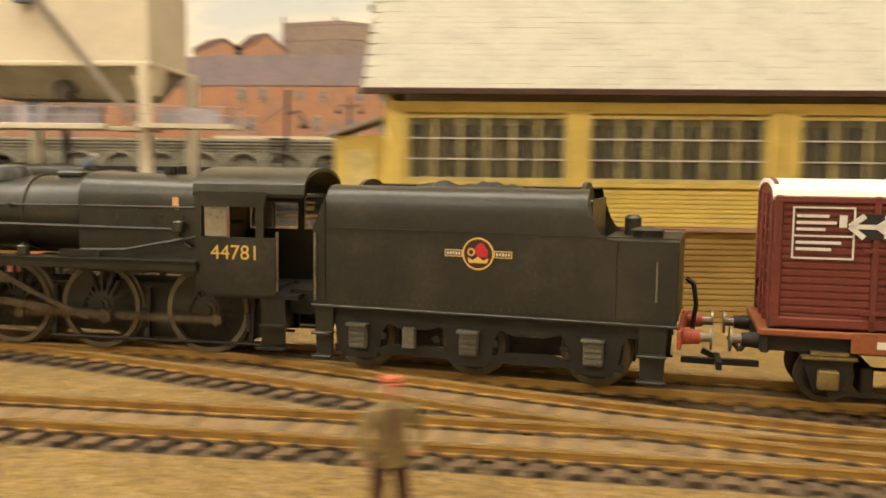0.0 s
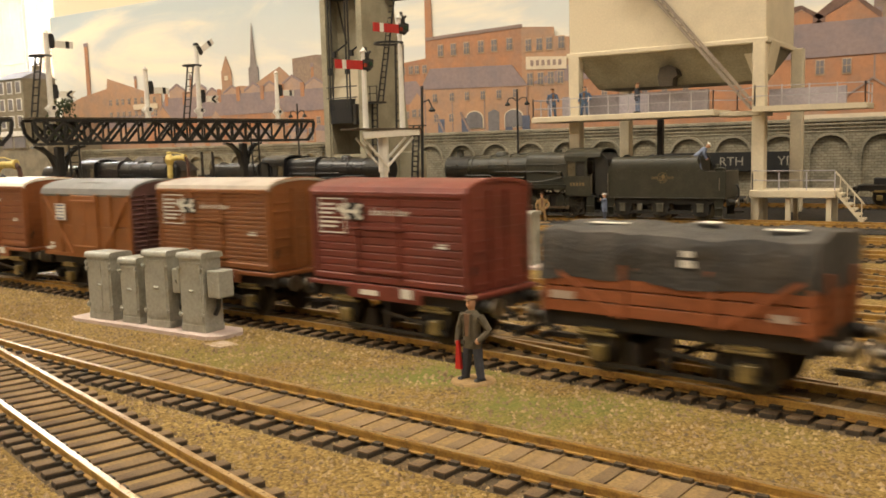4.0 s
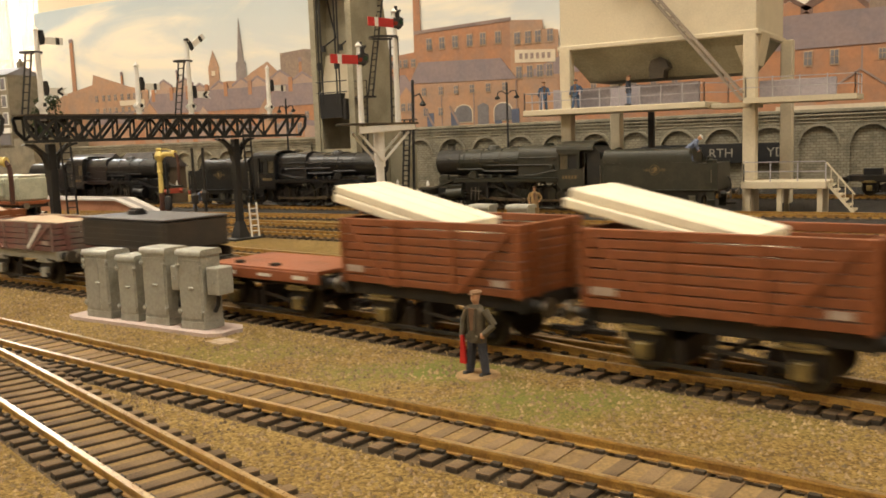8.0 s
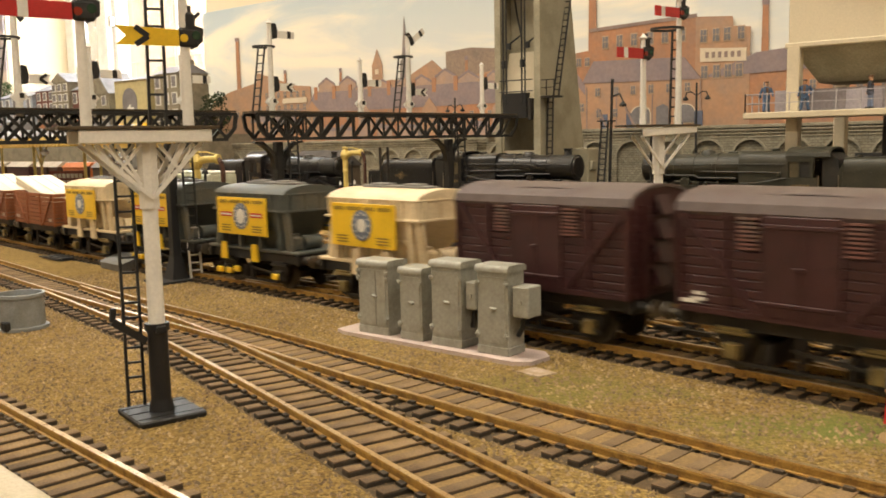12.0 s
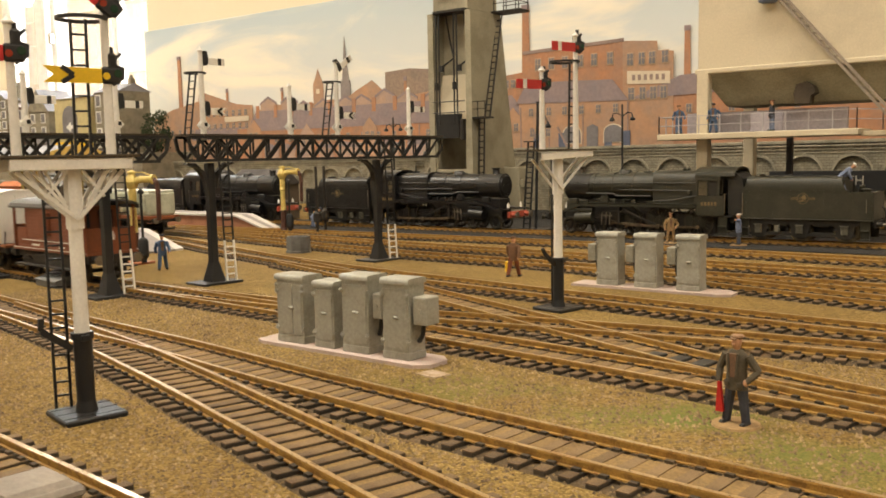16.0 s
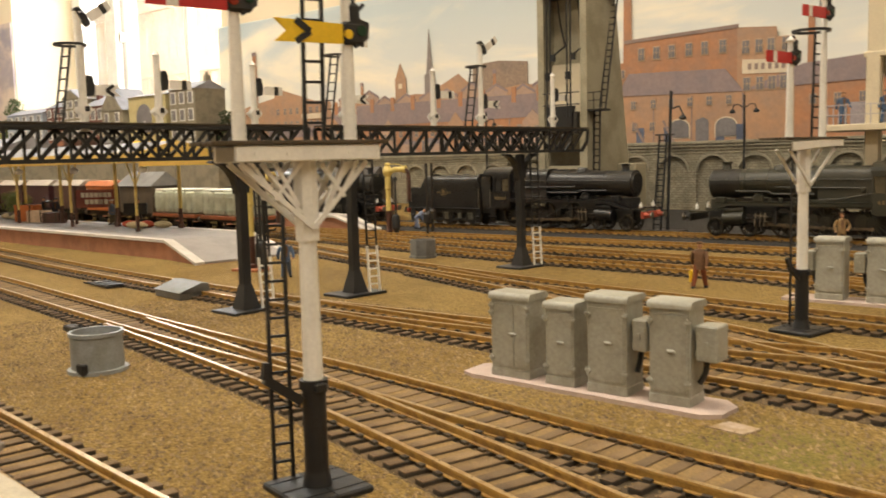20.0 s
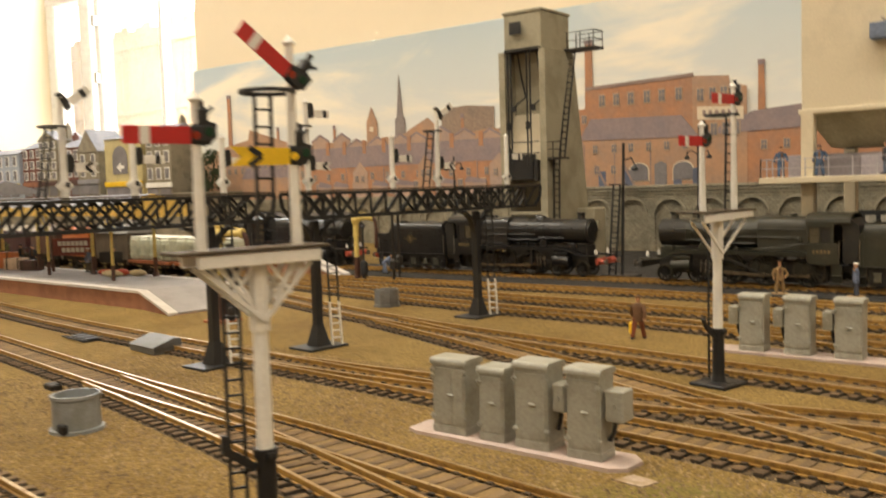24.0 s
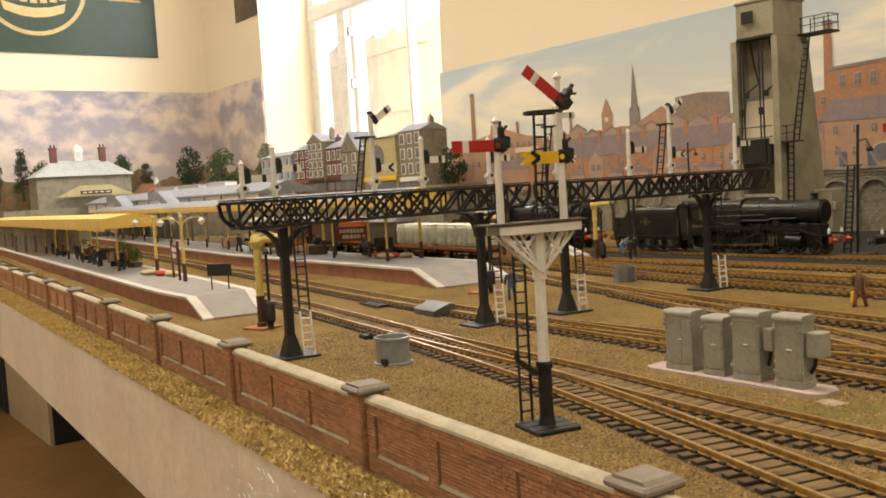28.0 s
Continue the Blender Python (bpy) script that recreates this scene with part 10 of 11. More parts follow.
DARKGREEN = foliage("dark_tree_green", (0.03, 0.05, 0.022), (0.05, 0.065, 0.02))
TREES = [(-212, 75.5, 9.5, 9.5, 6.8, DARKGREEN, False), (-200, 78.5, 5, 12.6, 9.0, GREENERY, False), (-224, 63.5, 10, 8.5, 5.4, GREENERY, False), (-222, 41.5, 9, 11.5, 4.8, DARKGREEN, True), (-223, 37, 9, 8.5, 3.4, DARKGREEN, True), (-224.5, 46.0, 10, 7.6, 5.2, GREENERY, False), (-224.5, 69.5, 10, 6.5, 3.4, GREENERY, False), (-207.5, 79.5, 8, 9.5, 2.6, FARWOOD, True), (-189.5, 83.8, 8, 10.4, 5.0, GREENERY, False), (-120.2, 80.6, 5, 8.3, 4.6, DARKGREEN, False)]
for i, (x, y, z, h, w, m, tall) in enumerate(TREES):
    tree(x, y, z, h, w, m, "tall dark conifer at the edge of the town" if tall else "bushy green model tree behind the houses", 50 + i, tall)


# ---- town terrace in front of the window ----
terrace = thing("town_terrace", "raised grey ground that carries the model town", "ground", P(0, 0, 0), kind="structure")
G().prism([(-226, 34), (-226, 85.8), (-119, 85.8), (-119, 77.2), (-160, 76.5), (-186, 60), (-205, 58), (-205, 34)], "z", 0.06, 7.0).put("terrace_ground", TOWNSTONE, terrace)


def house(x, y, z, w, d, h, wall, roof, label, cols=3, rows=2, shop=None, pitch=1.6, stacks=1, rz=0.0, gable=False, name="town_house"):
    t = thing(name, label, "house", P(x, y, z, rz), "model town")
    G().box(0, 0, h / 2, w, d, h).put("wall", wall, t)
    if gable:
        G().prism([(-w / 2 - 0.2, h), (w / 2 + 0.2, h), (0, h + pitch)], "y", -d / 2 - 0.15, d / 2 + 0.15).put("roof", roof, t)
        G().prism([(-w / 2, h), (w / 2, h), (0, h + pitch - 0.25)], "y", -d / 2 - 0.2, -d / 2 - 0.15).put("gable", wall, t)
    else:
        G().prism([(-d / 2 - 0.25, h), (d / 2 + 0.25, h), (0, h + pitch)], "x", -w / 2 - 0.15, w / 2 + 0.15).put("roof", roof, t)
    for s in range(stacks):
        c = G().box((w / 2 - 0.5) * (1 if s == 0 else -1), 0, h + pitch * 0.7, 0.7, 0.8, pitch + 0.9, 0.04)
        for q in (-0.18, 0.18):
            c.cyl(((w / 2 - 0.5) * (1 if s == 0 else -1) + q, 0, h + pitch * 1.2 + 0.3), ((w / 2 - 0.5) * (1 if s == 0 else -1) + q, 0, h + pitch * 1.2 + 0.9), 0.12, n=8)
        c.put("chimney", wall, t)
    base = 2.6 if shop else 0.7
    for r in range(rows):
        for c in range(cols):
            wx = -w / 2 + w * (c + 0.5) / cols
            wz = base + (h - base) * (r + 0.5) / rows
            ww, wh = min(0.95, w / cols * 0.55), min(1.5, (h - base) / rows * 0.62)
            q = new("window")
            q.parent = t
            q.matrix_basis = P(wx, -d / 2, wz)
            G().box(0, -0.04, 0, ww + 0.24, 0.1, wh + 0.24).put("frame", WHITE, q)
            G().box(-ww / 4, -0.1, 0, ww / 2 - 0.05, 0.04, wh).box(ww / 4, -0.1, 0, ww / 2 - 0.05, 0.04, wh).put("pane", BDPANE, q)
    if shop:
        G().box(0, -d / 2 - 0.12, 2.15, w, 0.3, 0.7, 0.03).put("shop_sign", shop, t)
        for c in range(max(1, cols - 1)):
            wx = -w / 2 + w * (c + 0.5) / max(1, cols - 1)
            G().box(wx, -d / 2 - 0.06, 0.95, w / max(1, cols - 1) - 0.6, 0.12, 1.5).put("shop_window", BDPANE, t)
    return t


house(-171.0, 79.0, 7, 12.6, 5, 7.4, TOWNBLUE, SLATE, "pale blue and white town building with bay windows", 5, 2, TOWNCREAM, 1.0, 0)
house(-161.2, 79.5, 7, 6.2, 5, 8.0, TOWNBRICK, SLATE, "red brick town house above a shop", 3, 3, REDTILE, 1.2, 1)
house(-155.2, 79.0, 7, 5.4, 5, 9.0, TOWNSTONE, SLATE, "tall narrow stone town house with many windows", 3, 4, BROWNPOST, 1.6, 1, 0, True)
house(-149.6, 79.5, 7, 5.4, 5, 7.6, TOWNBRICK, SLATE, "red brick town house with dark ground floor windows", 3, 2, BROWNPOST, 1.4, 2)
house(-143.8, 79.2, 7, 5.8, 5, 6.6, TOWNSTONE, SLATE, "grey stone town house with a steep gable", 2, 2, SLATE, 3.4, 0, 0, True)
t = house(-134.6, 79.3, 6.4, 9.4, 5, 8.8, TOWNCREAM, SLATE, "yellow rendered shop front with a tall arched window", 2, 0, YELLOW, 0.6, 0)
g = G()
arch = [(-1.9, 3.6)] + [(1.9 * math.cos(math.pi - math.pi * i / 12), 5.8 + 1.9 * math.sin(math.pi * i / 12)) for i in range(13)] + [(1.9, 3.6)]
g.prism([(-0.7 + a, b) for a, b in arch], "y", -2.62, -2.52)
g.put("arched_window", BDPANE, t)
g = G()
g.prism([(-1.5, 4.6), (-0.4, 3.9), (-0.4, 4.35), (0.4, 4.35), (0.4, 4.85), (-0.4, 4.85), (-0.4, 5.3)], "y", -2.7, -2.62)
g.put("white_badge", WHITE, t)
house(-126.2, 79.5, 6, 6.0, 5, 9.6, TOWNSTONE, SLATE, "grey stone town house with rows of windows", 3, 3, WHITE, 1.2, 1)
for i, (x, y, w, h) in enumerate(((-214.5, 66.6, 6.5, 2.4), (-206.5, 68.3, 7.5, 2.6), (-197.5, 70.2, 7.5, 2.6), (-189.5, 73.0, 6.5, 2.8))):
    if i == 0:
        house(x, y, 7.0, w, 4.4, h, WHITE, REDTILE, "low white cottage under a brown tiled roof", 3, 1, None, 2.1, 1, 12)
    else:
        house(x, y, 7.0, w, 3.0, h + 0.6, WHITE, SLATE, "low white rendered yard building with a flat roof", 2, 0, None, 0.25, 0, 12)

# ---- station building under a hipped roof ----
t = thing("station_building", "tan station building with a pale slate hipped roof and white cupola", "station building", P(-214.5, 51.6, 7.0))
G().box(0, 0, 3.4, 7, 19.5, 6.8).put("wall", TOWNSTONE, t)
g = G()
g.add([(-4, -10.4, 6.7), (4.2, -10.4, 6.7), (4.2, 10.4, 6.7), (-4, 10.4, 6.7), (0, -5.4, 10.2), (0, 5.4, 10.2)], [(0, 1, 4), (1, 2, 5, 4), (2, 3, 5), (3, 0, 4, 5), (3, 2, 1, 0)])
g.put("roof", PALESLATE, t)
for y in (-5.2, 5.0):
    c = G().box(0, y, 11.2, 1.2, 1.3, 3.0, 0.05).box(0, y, 12.75, 1.5, 1.6, 0.3, 0.05)
    for q in (-0.35, 0.35):
        c.cyl((0, y + q, 12.8), (0, y + q, 13.6), 0.18, n=8)
    c.put("chimney", TOWNBRICK, t)
cu = new("cupola")
cu.parent = t
cu.matrix_basis = P(0, -0.2, 10.0)
G().box(0, 0, 0.9, 1.7, 1.7, 1.8, 0.05).put("cupola_base", WHITE, cu)
G().lathe([(1.15, 1.8), (1.2, 2.0), (1.1, 2.6), (0.8, 3.1), (0.35, 3.4), (0.05, 3.6)], 0, 0, 14).put("dome", WHITE, cu)
G().cyl((0.87, 0, 1.05), (0.93, 0, 1.05), 0.5, n=18).put("clock_face", LETTER, cu)
fr = new("front_gable")
fr.parent = t
fr.matrix_basis = P(5.0, 1.5, 0)
G().prism([(-8.2, 2.3), (8.2, 2.3), (3.0, 4.6), (-3.0, 4.6)], "x", 0, 0.5).put("pediment", TOWNCREAM, fr)
G().box(0.6, 0, 3.1, 0.12, 6.5, 0.7).put("sign_board", BROWNPOST, fr)
g = G()
for i in range(5):
    g.box(0.68, -2.4 + i * 1.2, 3.1, 0.03, 0.8, 0.25)
g.put("lettering", LETTER, fr)

# ---- train shed roof and footbridge behind the platforms ----
t = thing("station_roof", "long grey station roof above a white glazed screen", "roof", P(0, 0, 0))
G().prism([(49.5, 7.3), (57.5, 7.3), (57.5, 7.6), (53.5, 8.9), (49.5, 7.6)], "x", -206, -122).put("roof", SLATE, t)
for i in range(14):
    x = -204 + i * 6.2
    if x < -126:
        G().box(x + 3.0, 49.8, 6.5, 5.6, 0.1, 1.5).put("pane", WHITE, t)
        G().box(x, 49.75, 3.9, 0.4, 0.25, 7.2, 0.02).put("post", GREYROOF, t)
for x in (-172.0, -150.0):
    t = thing("footbridge_stair", "dark slate covered stair of the station footbridge", "stair", P(x, 47.0, 0, 3))
    G().prism([(-5.5, 8.6), (-1.5, 8.6), (5.5, 5.0), (5.5, 3.6), (-1.5, 7.2), (-5.5, 7.2)], "y", -1.0, 1.0).put("covered_stair", SLATE, t)
    for q in (-4.5, -1.0, 4.5):
        G().box(q, 0, 3.4, 0.3, 0.3, 6.8).put("post", GREYROOF, t)


# ---- platforms ----
def platform(near, far, ramp_n, ramp_f, label):
    """near and far are the edges from the ramp's head leftward; the ramp runs down to its foot."""
    t = thing("platform", label, "platform", P(0, 0, 0), "station platforms", "structure")
    H = 1.1
    fx = [f[0] for f in far][::-1]
    fy = [f[1] for f in far][::-1]
    cut = lambda x: float(np.interp(x, fx, fy))
    for (ax, ay), (bx, by) in zip(near, near[1:]):
        q = [(ax, ay), (bx, by), (bx, cut(bx)), (ax, cut(ax))]
        d = 0.55
        inn = [(ax, ay + d), (bx, by + d), (bx, cut(bx) - d), (ax, cut(ax) - d)]
        G().prism(inn, "z", H - 0.2, H).put("paving", PLATTOP, t)
        G().prism([(ax, ay), (bx, by), inn[1], inn[0]], "z", H - 0.14, H + 0.02).put("edge", PLATEDGE, t)
        G().prism([inn[3], inn[2], q[2], q[3]], "z", H - 0.14, H + 0.02).put("edge", PLATEDGE, t)
        body = [(ax, ay + 0.14), (bx, by + 0.14), (bx, cut(bx) - 0.14), (ax, cut(ax) - 0.14)]
        G().prism(body, "z", 0.0, H - 0.15).put("brick_face", PLATBRICK, t)
    (ax, ay), fe = near[0], (near[0][0], cut(near[0][0]))
    w = 0.6

    def slope(p0, p1, f1, f0, z0, z1, th, up):
        return G().add([(*p0, z0 + up), (*p1, z1 + up), (*f1, z1 + up), (*f0, z0 + up), (*p0, z0 + up - th), (*p1, max(-0.05, z1 + up - th)), (*f1, max(-0.05, z1 + up - th)), (*f0, z0 + up - th)], [(0, 1, 2, 3), (7, 6, 5, 4), (0, 4, 5, 1), (1, 5, 6, 2), (2, 6, 7, 3), (3, 7, 4, 0)])

    rn, rf = ramp_n, ramp_f
    slope((ax, ay + w), (rn[0], rn[1] + w), (rf[0], rf[1] - w), (fe[0], fe[1] - w), H, 0.12, 0.12, 0.0).put("ramp", PLATTOP, t)
    slope((ax, ay), rn, (rn[0], rn[1] + w), (ax, ay + w), H, 0.12, 0.14, 0.02).put("edge", PLATEDGE, t)
    slope((fe[0], fe[1] - w), (rf[0], rf[1] - w), rf, fe, H, 0.12, 0.14, 0.02).put("edge", PLATEDGE, t)
    G().add([(ax, ay + 0.14, 0), (rn[0], rn[1] + 0.14, 0), (rf[0], rf[1] - 0.14, 0), (fe[0], fe[1] - 0.14, 0), (ax, ay + 0.14, H - 0.13), (rn[0], rn[1] + 0.14, 0.01), (rf[0], rf[1] - 0.14, 0.01), (fe[0], fe[1] - 0.14, H - 0.13)], [(3, 2, 1, 0), (4, 5, 6, 7), (0, 1, 5, 4), (1, 2, 6, 5), (2, 3, 7, 6), (3, 0, 4, 7)]).put("ramp_side", PLATBRICK, t)
    return t


NEAR_A = [(-63.1, 15.9), (-68.8, 16.1), (-97, 18.9), (-130, 22.1), (-169, 26.0), (-190, 28.5)]
FAR_A = [(-62, 20.0), (-75, 21.8), (-97, 24.4), (-130, 28.0), (-169, 32.0), (-190, 34.0)]
NEAR_B = [(-63, 31.8), (-84, 32.9), (-98, 33.7), (-130, 38.0), (-190, 45.6)]
FAR_B = [(-62, 38.0), (-80, 38.8), (-98, 40.0), (-130, 44.0), (-190, 51.6)]
platform(NEAR_A, FAR_A, (-60.0, 15.6), (-59.6, 19.4), "grey paved platform with white edge and red brick face")
platform(NEAR_B, FAR_B, (-59.0, 31.0), (-58.4, 37.2), "grey paved island platform with white edge and pink brick face")
platform([(-69, 50.4), (-90, 50.8), (-130, 54)], [(-69, 52.3), (-90, 54.2), (-130, 57)], (-65.5, 50.3), (-65.5, 52.0), "short grey side platform with a white edge")


def edge_at(pts, x):
    return float(np.interp(x, [p[0] for p in pts][::-1], [p[1] for p in pts][::-1]))


# ---- canopies ----
def canopy(near, far, x0, x1, z, label, ridge, glazed, deep):
    t = thing("platform_canopy", label, "canopy", P(0, 0, 0), "platform canopies")
    xs = list(np.arange(x0, x1, -9.0)) + [x1]
    for a, b in zip(xs, xs[1:]):
        na, nb, fa, fb = edge_at(near, a) + 0.5, edge_at(near, b) + 0.5, edge_at(far, a) - 0.5, edge_at(far, b) - 0.5
        ma, mb = (na + fa) / 2, (nb + fb) / 2
        for (p, q, lab) in ((na, nb, "valance"), (fa, fb, "valance")):
            g = G().bar((a, p, z + 0.84 - deep / 2), (b, q, z + 0.84 - deep / 2), 0.12, deep)
            n = 16
            for i in range(n):
                u = (i + 0.5) / n
                g.box(a + (b - a) * u, p + (q - p) * u, z + 0.76 - deep, 0.34, 0.1, 0.2)
            g.put(lab, CANOPY, t)
        for (p, q) in ((na, nb), (fa, fb)):
            G().add([(a, p, z + 0.84), (b, q, z + 0.84), (b, mb, z + ridge), (a, ma, z + ridge), (a, p, z + 0.74), (b, q, z + 0.74), (b, mb, z + ridge - 0.1), (a, ma, z + ridge - 0.1)], [(0, 1, 2, 3), (7, 6, 5, 4), (0, 4, 5, 1), (1, 5, 6, 2), (2, 6, 7, 3), (3, 7, 4, 0)]).put("roof_slope", glazed, t)
        po = new("post")
        po.parent = t
        po.matrix_basis = P((a + b) / 2, (ma + mb) / 2 - 0.4, 1.1)
        G().cyl((0, 0, 0), (0, 0, 1.0), 0.13, 0.11, 10).put("post_base", BROWNPOST, po)
        G().cyl((0, 0, 1.0), (0, 0, z + ridge - 1.3), 0.09, 0.08, 10).bar((0, 0, 2.9), (0.9, 0, z - 0.9), 0.07, 0.07).bar((0, 0, 2.9), (-0.9, 0, z - 0.9), 0.07, 0.07).put("column", YELPOST, po)
        g = G().cyl(((a + b) / 2 + 2.2, (ma + mb) / 2 - 1.2, z + 0.7), ((a + b) / 2 + 2.2, (ma + mb) / 2 - 1.2, z - 0.1), 0.03, n=6)
        g.lathe([(0.08, z + 0.05), (0.3, z - 0.12), (0.26, z - 0.3), (0.1, z - 0.38)], (a + b) / 2 + 2.2, (ma + mb) / 2 - 1.2, 10)
        g.put("hanging_lamp", WHITE, t)
    na, fa = edge_at(near, x0) + 0.5, edge_at(far, x0) - 0.5
    G().prism([(na, z), (fa, z), (fa, z + 0.84), ((na + fa) / 2, z + ridge), (na, z + 0.84)], "x", x0 - 0.06, x0 + 0.06).put("end_screen", CANOPY, t)
    return t


canopy(NEAR_A, FAR_A, -86, -186, 4.85, "yellow timber platform canopy with a toothed valance on cream posts", 1.15, CANOPY, 0.84)
canopy(NEAR_B, FAR_B, -66, -186, 5.2, "yellow edged canopy with a mauve-grey roof over the island platform", 1.5, SLATE, 0.42)

# ---- platform lamps and boards ----
def gooseneck(x, y, h, z=1.1):
    t = thing("platform_lamp", "cream twin gooseneck platform lamp on a brown base", "lamp post", P(x, y, z, -40), "platform lamps")
    G().cyl((0, 0, 0), (0, 0, 1.25), 0.16, 0.13, 10).put("base", BROWNPOST, t)
    G().cyl((0, 0, 1.25), (0, 0, h), 0.12, 0.1, 10).lathe([(0.1, h), (0.16, h + 0.1), (0.03, h + 0.3)], 0, 0, 10).put("post", YELPOST, t)
    for s in (-1, 1):
        pts = [(0, s * 1.25 * (1 - math.cos(a)) * 0.85, h - 0.7 + 0.75 * math.sin(a)) for a in [i * 0.28 for i in range(8)]]
        G().path(pts, 0.06).put("arm", YELPOST, t)
        e = pts[-1]
        G().lathe([(0.07, e[2] + 0.02), (0.26, e[2] - 0.2), (0.24, e[2] - 0.28)], 0, e[1], 12).lathe([(0.15, e[2] - 0.28), (0.14, e[2] - 0.42), (0.04, e[2] - 0.5)], 0, e[1], 10).put("lantern", WHITE, t)
    return t


gooseneck(-73.6, 19.9, 4.4)
gooseneck(-82.0, 20.9, 4.4)
gooseneck(-118.0, 26.0, 4.4)
for x, y in ((-76.4, 37.0), (-84.6, 37.3), (-70.2, 37.9), (-93.0, 38.6)):
    t = thing("canopy_post", "cream iron post with a dark brown foot", "post", P(x, y, 1.1), "platform posts")
    G().cyl((0, 0, 0), (0, 0, 1.3), 0.15, 0.13, 10).lathe([(0.24, 0.0), (0.2, 0.2), (0.13, 0.3)], 0, 0, 10).put("foot", BROWNPOST, t)
    G().cyl((0, 0, 1.3), (0, 0, 5.2), 0.12, 0.1, 10).put("post", YELPOST, t)


BOARDRED = material("maroon_sign_paint", (0.20, 0.04, 0.03), 0.5, 0.0, 0.15, 60, 900, 0.1)


def name_board(x, y, rz, label, w=2.6, h=1.0, zb=1.5):
    t = thing("name_board", label, "sign", P(x, y, 1.1, rz))
    for s in (-1, 1):
        G().box(s * w / 2, 0, (zb + h + 0.3) / 2, 0.18, 0.16, zb + h + 0.3, 0.02).put("post", BROWNPOST, t)
    G().box(0, 0, zb + h / 2, w - 0.1, 0.1, h, 0.01).put("board", BOARDRED, t)
    for k, (ww, zz) in enumerate(((w * 0.72, 0.7), (w * 0.55, 0.32))):
        n = 7 - k * 2
        g = G()
        for i in range(n):
            g.box(-ww / 2 + ww * (i + 0.5) / n, -0.06, zb + h * zz, ww / n * 0.78, 0.03, h * 0.26)
        g.put("lettering", LETTER, t)
    return t


name_board(-80.6, 37.9, 30, "dark red-brown station name board with two pale lines", 3.4, 1.3, 1.2)
name_board(-76.3, 20.3, -12, "dark brown station name board on two posts", 2.9, 1.2, 1.3)
name_board(-92.0, 34.6, 30, "dark red-brown station name board under the canopy", 2.0, 1.3, 1.2)
for x, y in ((-65.4, 19.0), (-75.4, 37.8)):
    t = thing("notice_board", "blank black notice board on two thin legs", "sign", P(x, y, 1.1, 35))
    G().box(0, 0, 1.2, 1.7, 0.08, 0.76, 0.01).put("board", BLACK, t)
    for s in (-0.6, 0.6):
        G().cyl((s, 0, 0), (s, 0, 1.0), 0.04, n=6).put("leg", BLACK, t)
# a diamond-shaped caution board hangs from the nearer lamp
SACKRED = material("red_sack", (0.48, 0.08, 0.04), 0.9, 0.0, 0.2, 200, 1500, 0.3)
SACKPALE = material("pale_sack", (0.60, 0.50, 0.30), 0.9, 0.0, 0.2, 200, 1500, 0.3)


def sack(x, y, z, rz, L, mat, label):
    g = G()
    g.ell(0, 0, 0.22, L / 2, 0.34, 0.24, 14, 8).ell(L * 0.48, 0, 0.2, 0.16, 0.12, 0.1, 8, 5)
    tagged(g.put("sack", mat, None, m=P(x, y, z, rz)), label, "sack", "sacks on the platforms")


for x, y, rz, L, m, lb in ((-74.6, 37.0, 20, 1.7, SACKRED, "red stuffed sack"), (-73.3, 36.5, 8, 2.0, SACKPALE, "pale straw-coloured sack"), (-73.4, 37.4, -8, 1.8, SACKRED, "red stuffed sack"), (-71.9, 37.6, 10, 1.5, SACKPALE, "pale straw-coloured sack"), (-82.6, 20.4, 30, 1.7, SACKPALE, "pale straw-coloured sack"), (-80.6, 20.6, 10, 1.6, SACKRED, "red stuffed sack"), (-78.8, 20.9, 20, 1.6, SACKPALE, "pale straw-coloured sack"), (-93.5, 38.1, 20, 1.5, SACKPALE, "pale straw-coloured sack"), (-96.0, 38.5, 20, 1.6, SACKPALE, "pale straw-coloured sack")):
    sack(x, y, 1.1, rz, L, m, lb + " lying on the platform")


def crate(x, y, z, w, d, h, rz, mat, label):
    t = thing("crate", label, "crate", P(x, y, z, rz), "platform luggage")
    G().box(0, 0, h / 2, w, d, h, 0.03).put("body", mat, t)
    for s in (-1, 1):
        G().box(s * w * 0.32, 0, h / 2, 0.12, d + 0.06, h + 0.04, 0.01).put("batten", SLEEPER, t)


for x, y, w, h, m in ((-90.2, 37.4, 1.8, 1.3, ORANGEW), (-88.0, 37.2, 1.6, 0.9, SAND), (-85.6, 37.2, 1.5, 0.8, BROWNPOST), (-104.0, 24.4, 1.4, 1.0, SAND), (-110.0, 25.3, 1.6, 1.2, BROWNPOST), (-126.0, 27.0, 1.6, 1.2, PALESLATE), (-99.0, 37.4, 1.4, 1.0, TIN), (-112.0, 40.0, 1.6, 1.1, SAND)):
    crate(x, y, 1.1, w, 1.0, h, 25, m, "wooden luggage crate stacked on the platform")


def shrub(x, y, z, w, h, mat, label, seed):
    random.seed(seed)
    t = thing("shrub", label, "shrub", P(x, y, z), "platform plants")
    G().lathe([(w * 0.3, 0), (w * 0.4, 0.4), (w * 0.42, 0.45), (w * 0.3, 0.45)], 0, 0, 10).put("tub", TOWNSTONE, t)
    g = G()
    for i in range(10):
        a = random.uniform(0, 6.28)
        clump(g, (w * 0.28 * math.cos(a), w * 0.28 * math.sin(a), h * random.uniform(0.35, 0.85)), w * 0.22, 40, w * 0.05)
    tagged(g.put("leaves", mat, t, smooth=False), kind="stuff")


